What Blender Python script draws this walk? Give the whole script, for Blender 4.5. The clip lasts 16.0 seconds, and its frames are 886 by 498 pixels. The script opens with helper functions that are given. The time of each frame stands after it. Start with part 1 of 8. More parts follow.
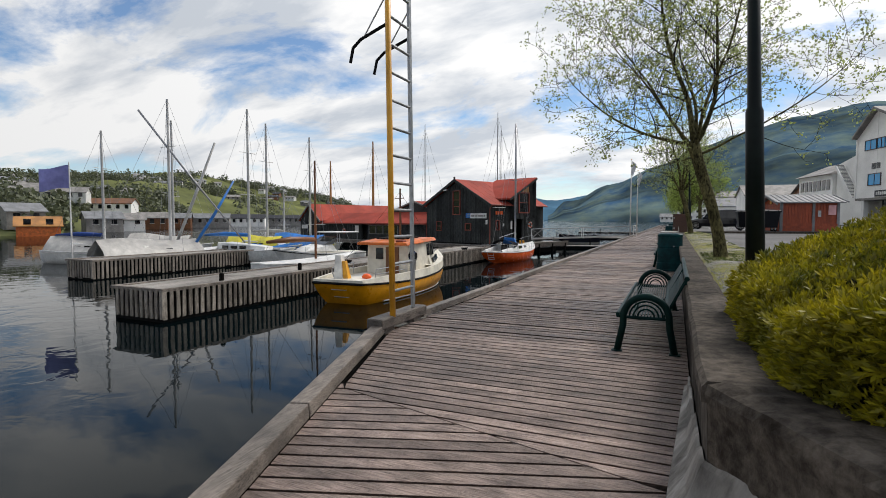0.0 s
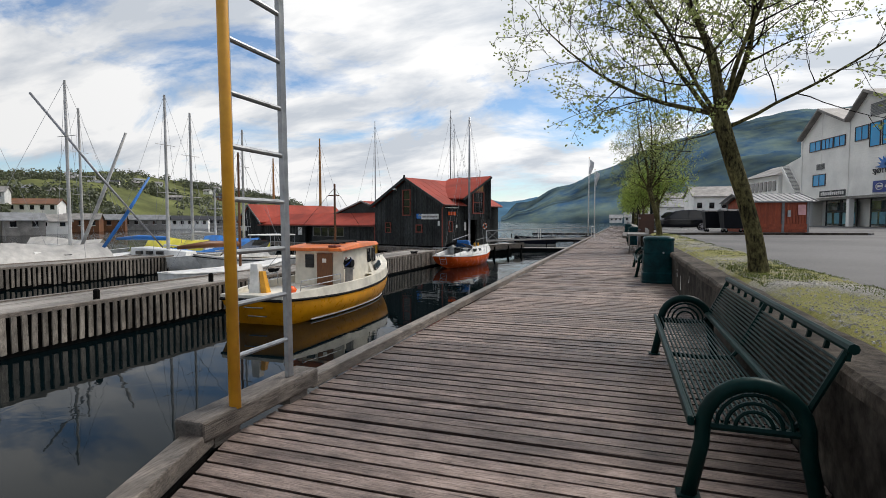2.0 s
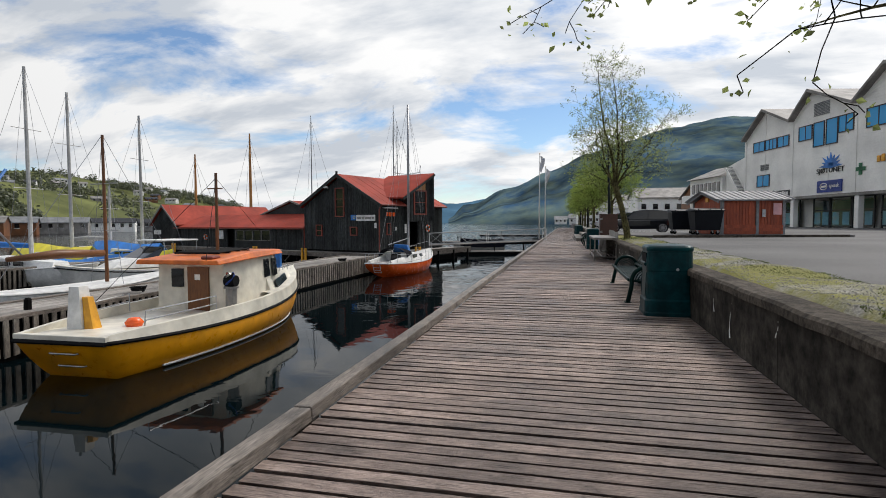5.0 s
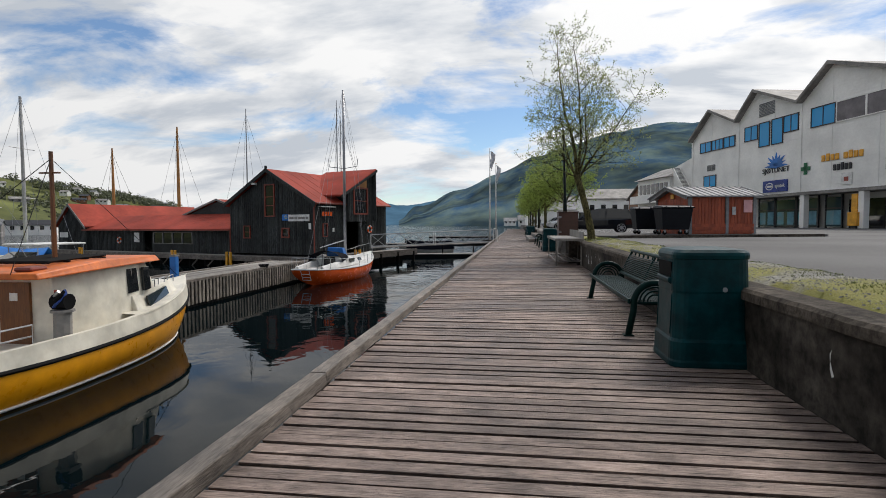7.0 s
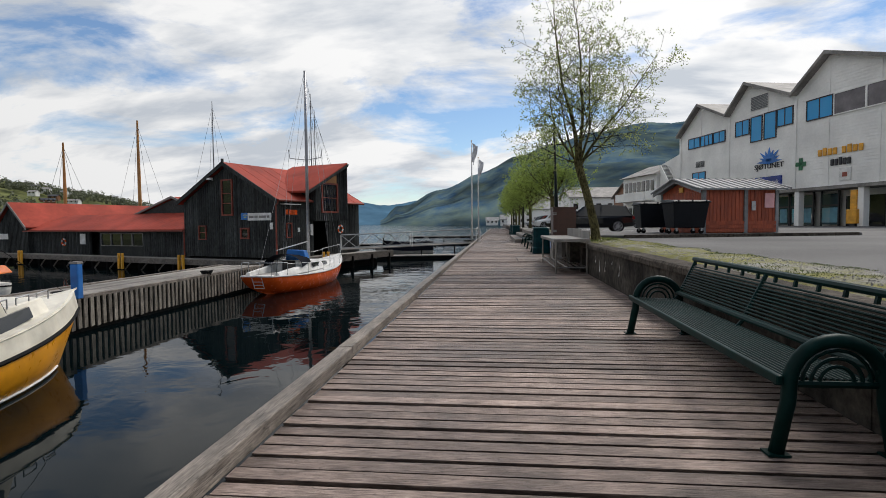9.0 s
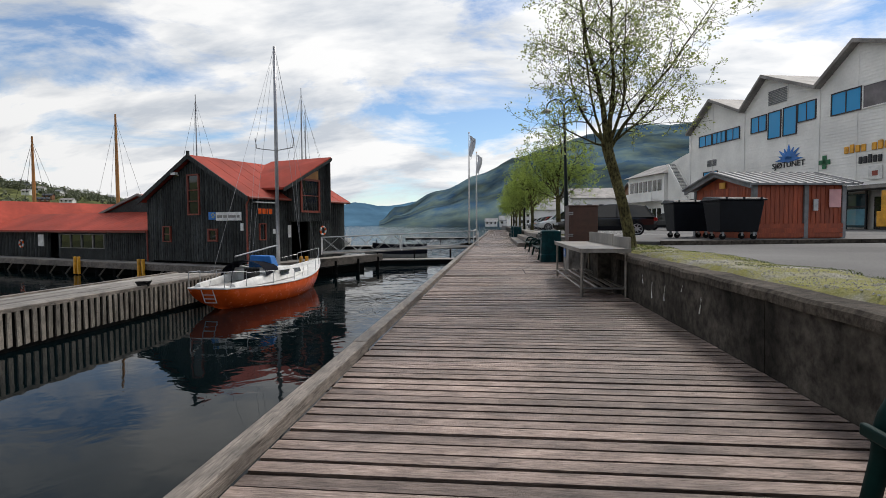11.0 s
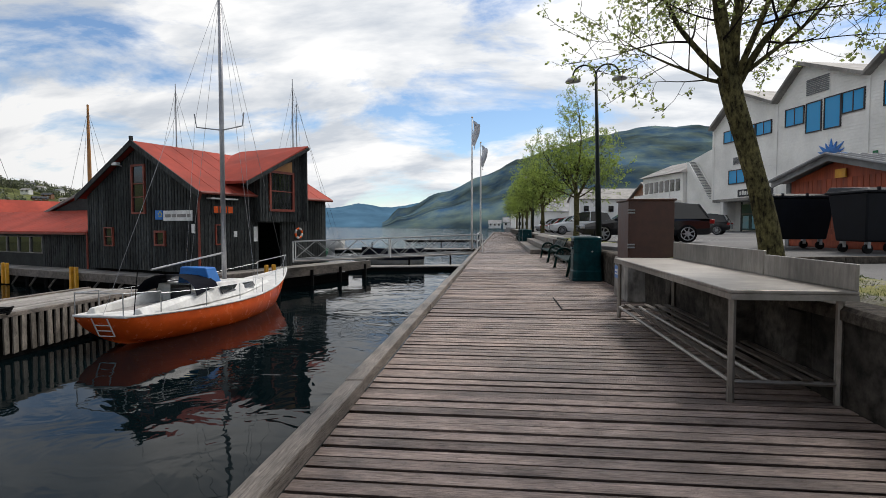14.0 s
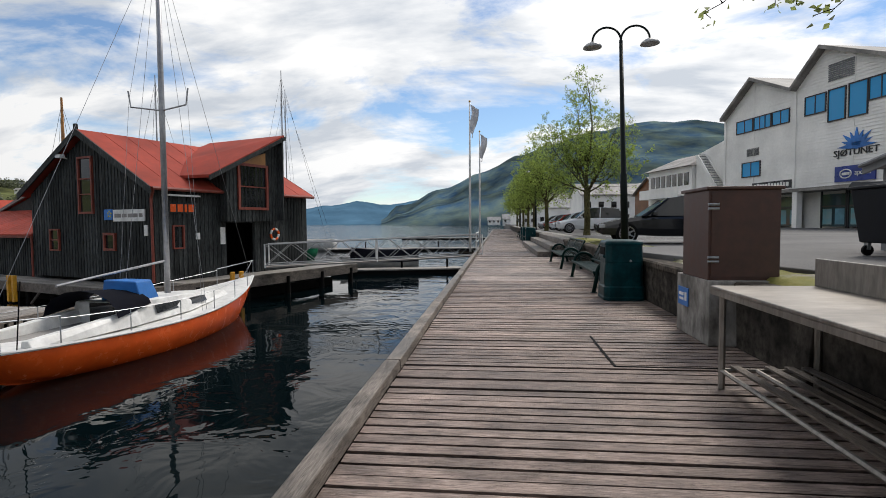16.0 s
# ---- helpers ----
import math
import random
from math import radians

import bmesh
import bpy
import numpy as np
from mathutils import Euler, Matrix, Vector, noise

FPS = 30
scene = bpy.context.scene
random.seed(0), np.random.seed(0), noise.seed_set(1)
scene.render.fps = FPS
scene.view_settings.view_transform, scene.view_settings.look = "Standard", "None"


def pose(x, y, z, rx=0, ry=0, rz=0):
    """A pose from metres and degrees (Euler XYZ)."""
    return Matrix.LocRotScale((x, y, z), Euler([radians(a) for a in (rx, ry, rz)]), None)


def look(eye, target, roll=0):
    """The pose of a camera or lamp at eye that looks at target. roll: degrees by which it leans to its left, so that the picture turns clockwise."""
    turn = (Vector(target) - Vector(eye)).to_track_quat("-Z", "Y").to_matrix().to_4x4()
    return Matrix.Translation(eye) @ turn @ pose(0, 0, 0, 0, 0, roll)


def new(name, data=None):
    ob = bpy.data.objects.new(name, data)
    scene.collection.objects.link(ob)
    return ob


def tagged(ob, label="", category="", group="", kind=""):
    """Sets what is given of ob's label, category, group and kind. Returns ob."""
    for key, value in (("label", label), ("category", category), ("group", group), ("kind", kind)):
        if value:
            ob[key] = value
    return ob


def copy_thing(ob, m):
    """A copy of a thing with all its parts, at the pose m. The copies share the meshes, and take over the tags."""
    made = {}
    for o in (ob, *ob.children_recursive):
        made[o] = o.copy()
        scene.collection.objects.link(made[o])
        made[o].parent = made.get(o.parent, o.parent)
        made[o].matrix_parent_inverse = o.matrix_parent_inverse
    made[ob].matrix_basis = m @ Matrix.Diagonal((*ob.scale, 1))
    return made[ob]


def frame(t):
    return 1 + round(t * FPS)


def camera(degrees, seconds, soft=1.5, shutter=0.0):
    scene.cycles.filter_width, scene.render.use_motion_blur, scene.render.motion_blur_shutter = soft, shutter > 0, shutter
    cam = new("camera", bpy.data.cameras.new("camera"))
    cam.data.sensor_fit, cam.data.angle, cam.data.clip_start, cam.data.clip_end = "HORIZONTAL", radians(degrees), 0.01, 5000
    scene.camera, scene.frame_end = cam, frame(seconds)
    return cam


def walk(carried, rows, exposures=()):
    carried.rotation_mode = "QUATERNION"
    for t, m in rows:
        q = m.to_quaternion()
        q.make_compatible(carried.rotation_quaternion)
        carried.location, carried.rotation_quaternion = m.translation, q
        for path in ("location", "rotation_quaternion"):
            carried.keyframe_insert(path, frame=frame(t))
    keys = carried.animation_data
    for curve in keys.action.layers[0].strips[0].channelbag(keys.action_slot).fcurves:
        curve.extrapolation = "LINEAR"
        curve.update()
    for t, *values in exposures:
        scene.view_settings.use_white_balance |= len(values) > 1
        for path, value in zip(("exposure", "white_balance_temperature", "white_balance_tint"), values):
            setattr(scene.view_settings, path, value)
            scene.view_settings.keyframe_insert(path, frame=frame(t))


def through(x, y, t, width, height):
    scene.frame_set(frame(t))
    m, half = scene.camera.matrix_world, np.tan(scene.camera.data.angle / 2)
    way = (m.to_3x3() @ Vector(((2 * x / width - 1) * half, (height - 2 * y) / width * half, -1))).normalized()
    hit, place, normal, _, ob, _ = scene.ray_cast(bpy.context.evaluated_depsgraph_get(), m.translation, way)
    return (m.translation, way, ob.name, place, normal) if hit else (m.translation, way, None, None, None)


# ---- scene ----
cam = camera(79.8, 16.0, soft=0.9)
PATH = [
    (0, (3.539, 1.777, 1.525), (2.739, 3.606, 1.413), 0.1),
    (0.5, (3.21, 2.657, 1.505), (2.453, 4.505, 1.394), 0.1),
    (1, (2.973, 3.509, 1.474), (2.247, 5.369, 1.361), -0.0),
    (1.5, (2.789, 4.32, 1.483), (2.08, 6.187, 1.375), -0.0),
    (2, (2.584, 5.093, 1.504), (1.944, 6.985, 1.397), 0.0),
    (2.5, (2.375, 5.884, 1.521), (1.765, 7.785, 1.408), 0.1),
    (3, (2.175, 6.632, 1.521), (1.651, 8.56, 1.413), -0.0),
    (3.5, (2.039, 7.424, 1.528), (1.561, 9.363, 1.418), -0.2),
    (4, (1.916, 8.181, 1.527), (1.451, 10.124, 1.422), -0.2),
    (6.5, (1.691, 12.58, 1.376), (1.348, 14.548, 1.282), -0.3),
    (7, (1.583, 13.448, 1.365), (1.314, 15.428, 1.271), -0.3),
    (7.5, (1.585, 14.353, 1.427), (1.339, 16.336, 1.33), -0.2),
    (8, (1.494, 15.243, 1.402), (1.283, 17.23, 1.305), -0.4),
    (8.5, (1.433, 16.155, 1.351), (1.244, 18.144, 1.252), -0.4),
    (9, (1.401, 17.008, 1.303), (1.199, 18.995, 1.208), -0.5),
    (11.5, (1.322, 21.879, 1.341), (1.124, 23.867, 1.251), -0.2),
    (12, (1.3, 22.806, 1.356), (1.1, 24.794, 1.268), -0.1),
    (12.5, (1.276, 23.748, 1.373), (1.081, 25.736, 1.285), -0.1),
    (13, (1.21, 24.688, 1.366), (1.019, 26.677, 1.28), 0.0),
    (13.5, (1.169, 25.586, 1.361), (0.972, 27.575, 1.272), -0.0),
    (14, (1.099, 26.423, 1.369), (0.889, 28.41, 1.283), 0.0),
    (14.5, (1.01, 27.186, 1.422), (0.804, 29.173, 1.331), -0.2),
    (15, (0.984, 28.061, 1.48), (0.773, 30.048, 1.388), -0.3),
    (15.5, (0.961, 28.948, 1.483), (0.75, 30.935, 1.388), -0.3),
    (16, (0.966, 29.797, 1.457), (0.759, 31.784, 1.36), -0.4),
]
walk(cam, [(t, look(eye, target, roll)) for t, eye, target, roll in PATH],
     exposures=((0, 0.0), (4, 0.0), (6.5, -0.13), (9, -0.13), (11.5, -0.03), (16, 0.0)))


# ---- world, sun, exposure ----
SUN_AZ, SUN_EL = 32.0, 50.0
world = bpy.data.worlds.new("sky")
scene.world = world
world.use_nodes = True
wt = world.node_tree
wt.nodes.clear()


def wnode(kind, **props):
    n = wt.nodes.new(kind)
    for k, v in props.items():
        n.inputs[k].default_value = v
    return n


w_out = wnode("ShaderNodeOutputWorld")
w_bg = wnode("ShaderNodeBackground", Strength=0.94)
w_sky = wt.nodes.new("ShaderNodeTexSky")
w_sky.sky_type = "NISHITA"
w_sky.sun_disc = False
w_sky.sun_elevation = radians(SUN_EL)
w_sky.sun_rotation = radians(SUN_AZ)
w_sky.air_density = 1.0
w_sky.dust_density = 0.1
w_sky.ozone_density = 4.0
w_dim = wnode("ShaderNodeVectorMath")
w_dim.operation = "SCALE"
w_dim.inputs["Scale"].default_value = 0.13
w_tc = wt.nodes.new("ShaderNodeTexCoord")
w_sep = wt.nodes.new("ShaderNodeSeparateXYZ")
wt.links.new(w_tc.outputs["Generated"], w_sep.inputs[0])
w_add = wt.nodes.new("ShaderNodeMath")
w_add.operation = "ADD"
w_add.inputs[1].default_value = 0.34
w_abs = wt.nodes.new("ShaderNodeMath")
w_abs.operation = "ABSOLUTE"
wt.links.new(w_sep.outputs["Z"], w_abs.inputs[0])
wt.links.new(w_abs.outputs[0], w_add.inputs[0])
w_div = []
for axis in "XY":
    d = wt.nodes.new("ShaderNodeMath")
    d.operation = "DIVIDE"
    wt.links.new(w_sep.outputs[axis], d.inputs[0])
    wt.links.new(w_add.outputs[0], d.inputs[1])
    w_div.append(d)
w_com = wt.nodes.new("ShaderNodeCombineXYZ")
wt.links.new(w_div[0].outputs[0], w_com.inputs[0])
wt.links.new(w_div[1].outputs[0], w_com.inputs[1])
# cloud cover: broad banks with ragged edges
w_n1 = wnode("ShaderNodeTexNoise", Scale=1.5, Detail=9.0, Roughness=0.60, Distortion=0.35)
w_map = wt.nodes.new("ShaderNodeMapping")
w_map.inputs["Location"].default_value = (3.1, 1.7, 0.4)
w_map.inputs["Scale"].default_value = (1.0, 1.45, 1.0)
wt.links.new(w_com.outputs[0], w_map.inputs[0])
wt.links.new(w_map.outputs[0], w_n1.inputs["Vector"])
w_cov = wt.nodes.new("ShaderNodeValToRGB")
w_cov.color_ramp.elements[0].position = 0.385
w_cov.color_ramp.elements[1].position = 0.50
wt.links.new(w_n1.outputs["Fac"], w_cov.inputs[0])
# cloud tone: lit tops and grey bellies
w_n2 = wnode("ShaderNodeTexNoise", Scale=2.2, Detail=8.0, Roughness=0.55, Distortion=0.2)
w_map2 = wt.nodes.new("ShaderNodeMapping")
w_map2.inputs["Location"].default_value = (8.3, 5.2, 1.0)
w_map2.inputs["Scale"].default_value = (0.8, 1.7, 1.0)
wt.links.new(w_com.outputs[0], w_map2.inputs[0])
wt.links.new(w_map2.outputs[0], w_n2.inputs["Vector"])
w_tone = wt.nodes.new("ShaderNodeValToRGB")
e = w_tone.color_ramp.elements
e[0].position, e[0].color = 0.38, (0.60, 0.645, 0.71, 1)
e[1].position, e[1].color = 0.54, (1.0, 1.0, 1.0, 1)
wt.links.new(w_n2.outputs["Fac"], w_tone.inputs[0])
# the cloud deck glows towards the hidden sun
w_dot = wt.nodes.new("ShaderNodeVectorMath")
w_dot.operation = "DOT_PRODUCT"
w_dot.inputs[1].default_value = (math.sin(radians(SUN_AZ)) * math.cos(radians(SUN_EL)), math.cos(radians(SUN_AZ)) * math.cos(radians(SUN_EL)), math.sin(radians(SUN_EL)))
wt.links.new(w_tc.outputs["Generated"], w_dot.inputs[0])
w_glow = wt.nodes.new("ShaderNodeMapRange")
w_glow.inputs["From Min"].default_value = -0.4
w_glow.inputs["From Max"].default_value = 1.0
w_glow.inputs["To Min"].default_value = 0.76
w_glow.inputs["To Max"].default_value = 1.22
wt.links.new(w_dot.outputs["Value"], w_glow.inputs["Value"])
w_lit = wt.nodes.new("ShaderNodeVectorMath")
w_lit.operation = "SCALE"
wt.links.new(w_tone.outputs[0], w_lit.inputs[0])
wt.links.new(w_glow.outputs[0], w_lit.inputs["Scale"])
w_mix = wt.nodes.new("ShaderNodeMix")
w_mix.data_type = "RGBA"
wt.links.new(w_sky.outputs[0], w_dim.inputs[0])
wt.links.new(w_cov.outputs[0], w_mix.inputs[0])
wt.links.new(w_dim.outputs[0], w_mix.inputs[6])
wt.links.new(w_lit.outputs[0], w_mix.inputs[7])
wt.links.new(w_mix.outputs[2], w_bg.inputs[0])
wt.links.new(w_bg.outputs[0], w_out.inputs[0])

sun = new("sun", bpy.data.lights.new("sun", "SUN"))
sun.data.energy = 2.8
sun.data.angle = radians(20)
sun.data.color = (1.0, 0.94, 0.86)
S = Vector(w_dot.inputs[1].default_value)
sun.matrix_world = look(S * 80, (0, 0, 0))


# ---- materials ----
def srgb(r, g, b):
    return tuple((c / 12.92 if c <= 0.04045 else ((c + 0.055) / 1.055) ** 2.4) for c in (r, g, b))


def mat(name, base, second=None, rough=0.7, metal=0.0, grain=6.0, stretch=(1, 1, 1), bump=0.15, stain=0.35, stain_scale=0.6, piece=0.0, island=0.0, spec=0.5, alpha=1.0, rough_var=0.12, patches=0.0):
    """A surface with fine grain, broad stains and optional variation from piece to piece."""
    m = bpy.data.materials.new(name)
    m.use_nodes = True
    nt = m.node_tree
    b = nt.nodes["Principled BSDF"]
    second = second or tuple(c * 0.6 for c in base)
    tc = nt.nodes.new("ShaderNodeTexCoord")
    mp = nt.nodes.new("ShaderNodeMapping")
    mp.inputs["Scale"].default_value = stretch
    nt.links.new(tc.outputs["Object"], mp.inputs[0])
    oi = nt.nodes.new("ShaderNodeObjectInfo")
    if piece:
        sh = nt.nodes.new("ShaderNodeVectorMath")
        sh.operation = "SCALE"
        sh.inputs[0].default_value = (17.0, 31.0, 7.0)
        nt.links.new(oi.outputs["Random"], sh.inputs["Scale"])
        nt.links.new(sh.outputs[0], mp.inputs["Location"])
    n1 = nt.nodes.new("ShaderNodeTexNoise")
    n1.inputs["Scale"].default_value = grain
    n1.inputs["Detail"].default_value = 6
    n1.inputs["Roughness"].default_value = 0.65
    nt.links.new(mp.outputs[0], n1.inputs["Vector"])
    n2 = nt.nodes.new("ShaderNodeTexNoise")
    n2.inputs["Scale"].default_value = stain_scale
    n2.inputs["Detail"].default_value = 4
    nt.links.new(tc.outputs["Object"] if not piece else mp.outputs[0], n2.inputs["Vector"])
    r1 = nt.nodes.new("ShaderNodeMapRange")
    r1.inputs["From Min"].default_value = 0.35
    r1.inputs["From Max"].default_value = 0.68
    nt.links.new(n1.outputs["Fac"], r1.inputs["Value"])
    mx = nt.nodes.new("ShaderNodeMix")
    mx.data_type = "RGBA"
    mx.inputs[6].default_value = (*second, 1)
    mx.inputs[7].default_value = (*base, 1)
    nt.links.new(r1.outputs[0], mx.inputs[0])
    r2 = nt.nodes.new("ShaderNodeMapRange")
    r2.inputs["From Min"].default_value = 0.35
    r2.inputs["From Max"].default_value = 0.65
    r2.inputs["To Min"].default_value = 1.0 - stain
    r2.inputs["To Max"].default_value = 1.0 + stain * 0.4
    nt.links.new(n2.outputs["Fac"], r2.inputs["Value"])
    sc = nt.nodes.new("ShaderNodeVectorMath")
    sc.operation = "SCALE"
    nt.links.new(mx.outputs[2], sc.inputs[0])
    nt.links.new(r2.outputs[0], sc.inputs["Scale"])
    last = sc
    if piece or island:
        if island:
            geo = nt.nodes.new("ShaderNodeNewGeometry")
            src = geo.outputs["Random Per Island"]
        else:
            src = oi.outputs["Random"]
        r3 = nt.nodes.new("ShaderNodeMapRange")
        k = piece or island
        r3.inputs["To Min"].default_value = 1.0 - k
        r3.inputs["To Max"].default_value = 1.0 + k
        nt.links.new(src, r3.inputs["Value"])
        s2 = nt.nodes.new("ShaderNodeVectorMath")
        s2.operation = "SCALE"
        nt.links.new(sc.outputs[0], s2.inputs[0])
        nt.links.new(r3.outputs[0], s2.inputs["Scale"])
        last = s2
    if patches:
        gp_ = nt.nodes.new("ShaderNodeNewGeometry")
        n4 = nt.nodes.new("ShaderNodeTexNoise")
        n4.inputs["Scale"].default_value = 0.62
        n4.inputs["Detail"].default_value = 7
        n4.inputs["Roughness"].default_value = 0.62
        nt.links.new(gp_.outputs["Position"], n4.inputs["Vector"])
        r4 = nt.nodes.new("ShaderNodeMapRange")
        r4.inputs["From Min"].default_value = 0.36
        r4.inputs["From Max"].default_value = 0.58
        r4.inputs["To Min"].default_value = 1.0 - patches
        r4.inputs["To Max"].default_value = 1.0 + patches * 0.25
        nt.links.new(n4.outputs["Fac"], r4.inputs["Value"])
        s4 = nt.nodes.new("ShaderNodeVectorMath")
        s4.operation = "SCALE"
        nt.links.new(last.outputs[0], s4.inputs[0])
        nt.links.new(r4.outputs[0], s4.inputs["Scale"])
        last = s4
    nt.links.new(last.outputs[0], b.inputs["Base Color"])
    rr = nt.nodes.new("ShaderNodeMapRange")
    rr.inputs["To Min"].default_value = max(0.02, rough - rough_var)
    rr.inputs["To Max"].default_value = min(1.0, rough + rough_var)
    nt.links.new(n1.outputs["Fac"], rr.inputs["Value"])
    nt.links.new(rr.outputs[0], b.inputs["Roughness"])
    b.inputs["Metallic"].default_value = metal
    b.inputs["Specular IOR Level"].default_value = spec
    if bump:
        bp = nt.nodes.new("ShaderNodeBump")
        bp.inputs["Strength"].default_value = bump
        bp.inputs["Distance"].default_value = 0.02
        nt.links.new(n1.outputs["Fac"], bp.inputs["Height"])
        nt.links.new(bp.outputs[0], b.inputs["Normal"])
    return m


def leaf_mat(name, base, second, through=0.35):
    m = mat(name, base, second, rough=0.55, grain=3.0, bump=0.0, stain=0.3, stain_scale=1.2, island=0.4)
    nt = m.node_tree
    b = nt.nodes["Principled BSDF"]
    t = nt.nodes.new("ShaderNodeBsdfTranslucent")
    nt.links.new(b.inputs["Base Color"].links[0].from_socket, t.inputs["Color"])
    a = nt.nodes.new("ShaderNodeMixShader")
    a.inputs[0].default_value = through
    nt.links.new(b.outputs[0], a.inputs[1])
    nt.links.new(t.outputs[0], a.inputs[2])
    nt.links.new(a.outputs[0], nt.nodes["Material Output"].inputs[0])
    return m


def glass_mat(name, tint, rough=0.03, spec=0.9, coat=0.6):
    m = bpy.data.materials.new(name)
    m.use_nodes = True
    b = m.node_tree.nodes["Principled BSDF"]
    b.inputs["Base Color"].default_value = (*tint, 1)
    b.inputs["Roughness"].default_value = rough
    b.inputs["Specular IOR Level"].default_value = spec
    b.inputs["Coat Weight"].default_value = coat
    return m


def water_mat():
    m = bpy.data.materials.new("harbour_water")
    m.use_nodes = True
    nt = m.node_tree
    b = nt.nodes["Principled BSDF"]
    b.inputs["Base Color"].default_value = (0.0015, 0.0045, 0.0055, 1)
    b.inputs["Roughness"].default_value = 0.02
    b.inputs["Specular IOR Level"].default_value = 0.0
    tc = nt.nodes.new("ShaderNodeTexCoord")
    a = nt.nodes.new("ShaderNodeTexNoise")
    a.inputs["Scale"].default_value = 0.9
    a.inputs["Detail"].default_value = 3.0
    a.inputs["Distortion"].default_value = 0.6
    c = nt.nodes.new("ShaderNodeTexNoise")
    c.inputs["Scale"].default_value = 0.05
    c.inputs["Detail"].default_value = 2.0
    r = nt.nodes.new("ShaderNodeMapRange")
    r.inputs["From Min"].default_value = 0.4
    r.inputs["From Max"].default_value = 0.62
    r.inputs["To Min"].default_value = 0.04
    r.inputs["To Max"].default_value = 0.34
    bp = nt.nodes.new("ShaderNodeBump")
    bp.inputs["Distance"].default_value = 0.06
    nt.links.new(tc.outputs["Object"], a.inputs["Vector"])
    nt.links.new(tc.outputs["Object"], c.inputs["Vector"])
    nt.links.new(c.outputs["Fac"], r.inputs["Value"])
    sep = nt.nodes.new("ShaderNodeSeparateXYZ")
    nt.links.new(tc.outputs["Object"], sep.inputs[0])

    def span(axis, lo, hi, top):
        n = nt.nodes.new("ShaderNodeMapRange")
        n.inputs["From Min"].default_value, n.inputs["From Max"].default_value, n.inputs["To Max"].default_value = lo, hi, top
        nt.links.new(sep.outputs[axis], n.inputs["Value"])
        return n.outputs[0]
    lane = nt.nodes.new("ShaderNodeMath")
    lane.operation = "MULTIPLY"
    nt.links.new(span("Y", 28.0, 50.0, 0.7), lane.inputs[0])
    nt.links.new(span("X", -7.5, -3.0, 1.0), lane.inputs[1])
    breeze = nt.nodes.new("ShaderNodeMath")
    breeze.operation = "MAXIMUM"
    nt.links.new(lane.outputs[0], breeze.inputs[0])
    nt.links.new(span("Y", 55.0, 85.0, 1.6), breeze.inputs[1])
    both = nt.nodes.new("ShaderNodeMath")
    both.operation = "ADD"
    nt.links.new(r.outputs[0], both.inputs[0])
    nt.links.new(breeze.outputs[0], both.inputs[1])
    nt.links.new(both.outputs[0], bp.inputs["Strength"])
    nt.links.new(a.outputs["Fac"], bp.inputs["Height"])
    nt.links.new(bp.outputs[0], b.inputs["Normal"])
    gloss = nt.nodes.new("ShaderNodeBsdfGlossy")
    gloss.inputs["Roughness"].default_value = 0.02
    nt.links.new(bp.outputs[0], gloss.inputs["Normal"])
    fres = nt.nodes.new("ShaderNodeFresnel")
    fres.inputs["IOR"].default_value = 1.33
    nt.links.new(bp.outputs[0], fres.inputs["Normal"])
    amount = nt.nodes.new("ShaderNodeMapRange")
    amount.inputs["From Min"].default_value = 0.035
    nt.links.new(fres.outputs[0], amount.inputs["Value"])
    mixed = nt.nodes.new("ShaderNodeMixShader")
    nt.links.new(amount.outputs[0], mixed.inputs[0])
    nt.links.new(b.outputs[0], mixed.inputs[1])
    nt.links.new(gloss.outputs[0], mixed.inputs[2])
    nt.links.new(mixed.outputs[0], nt.nodes["Material Output"].inputs[0])
    return m


M_WATER = water_mat()


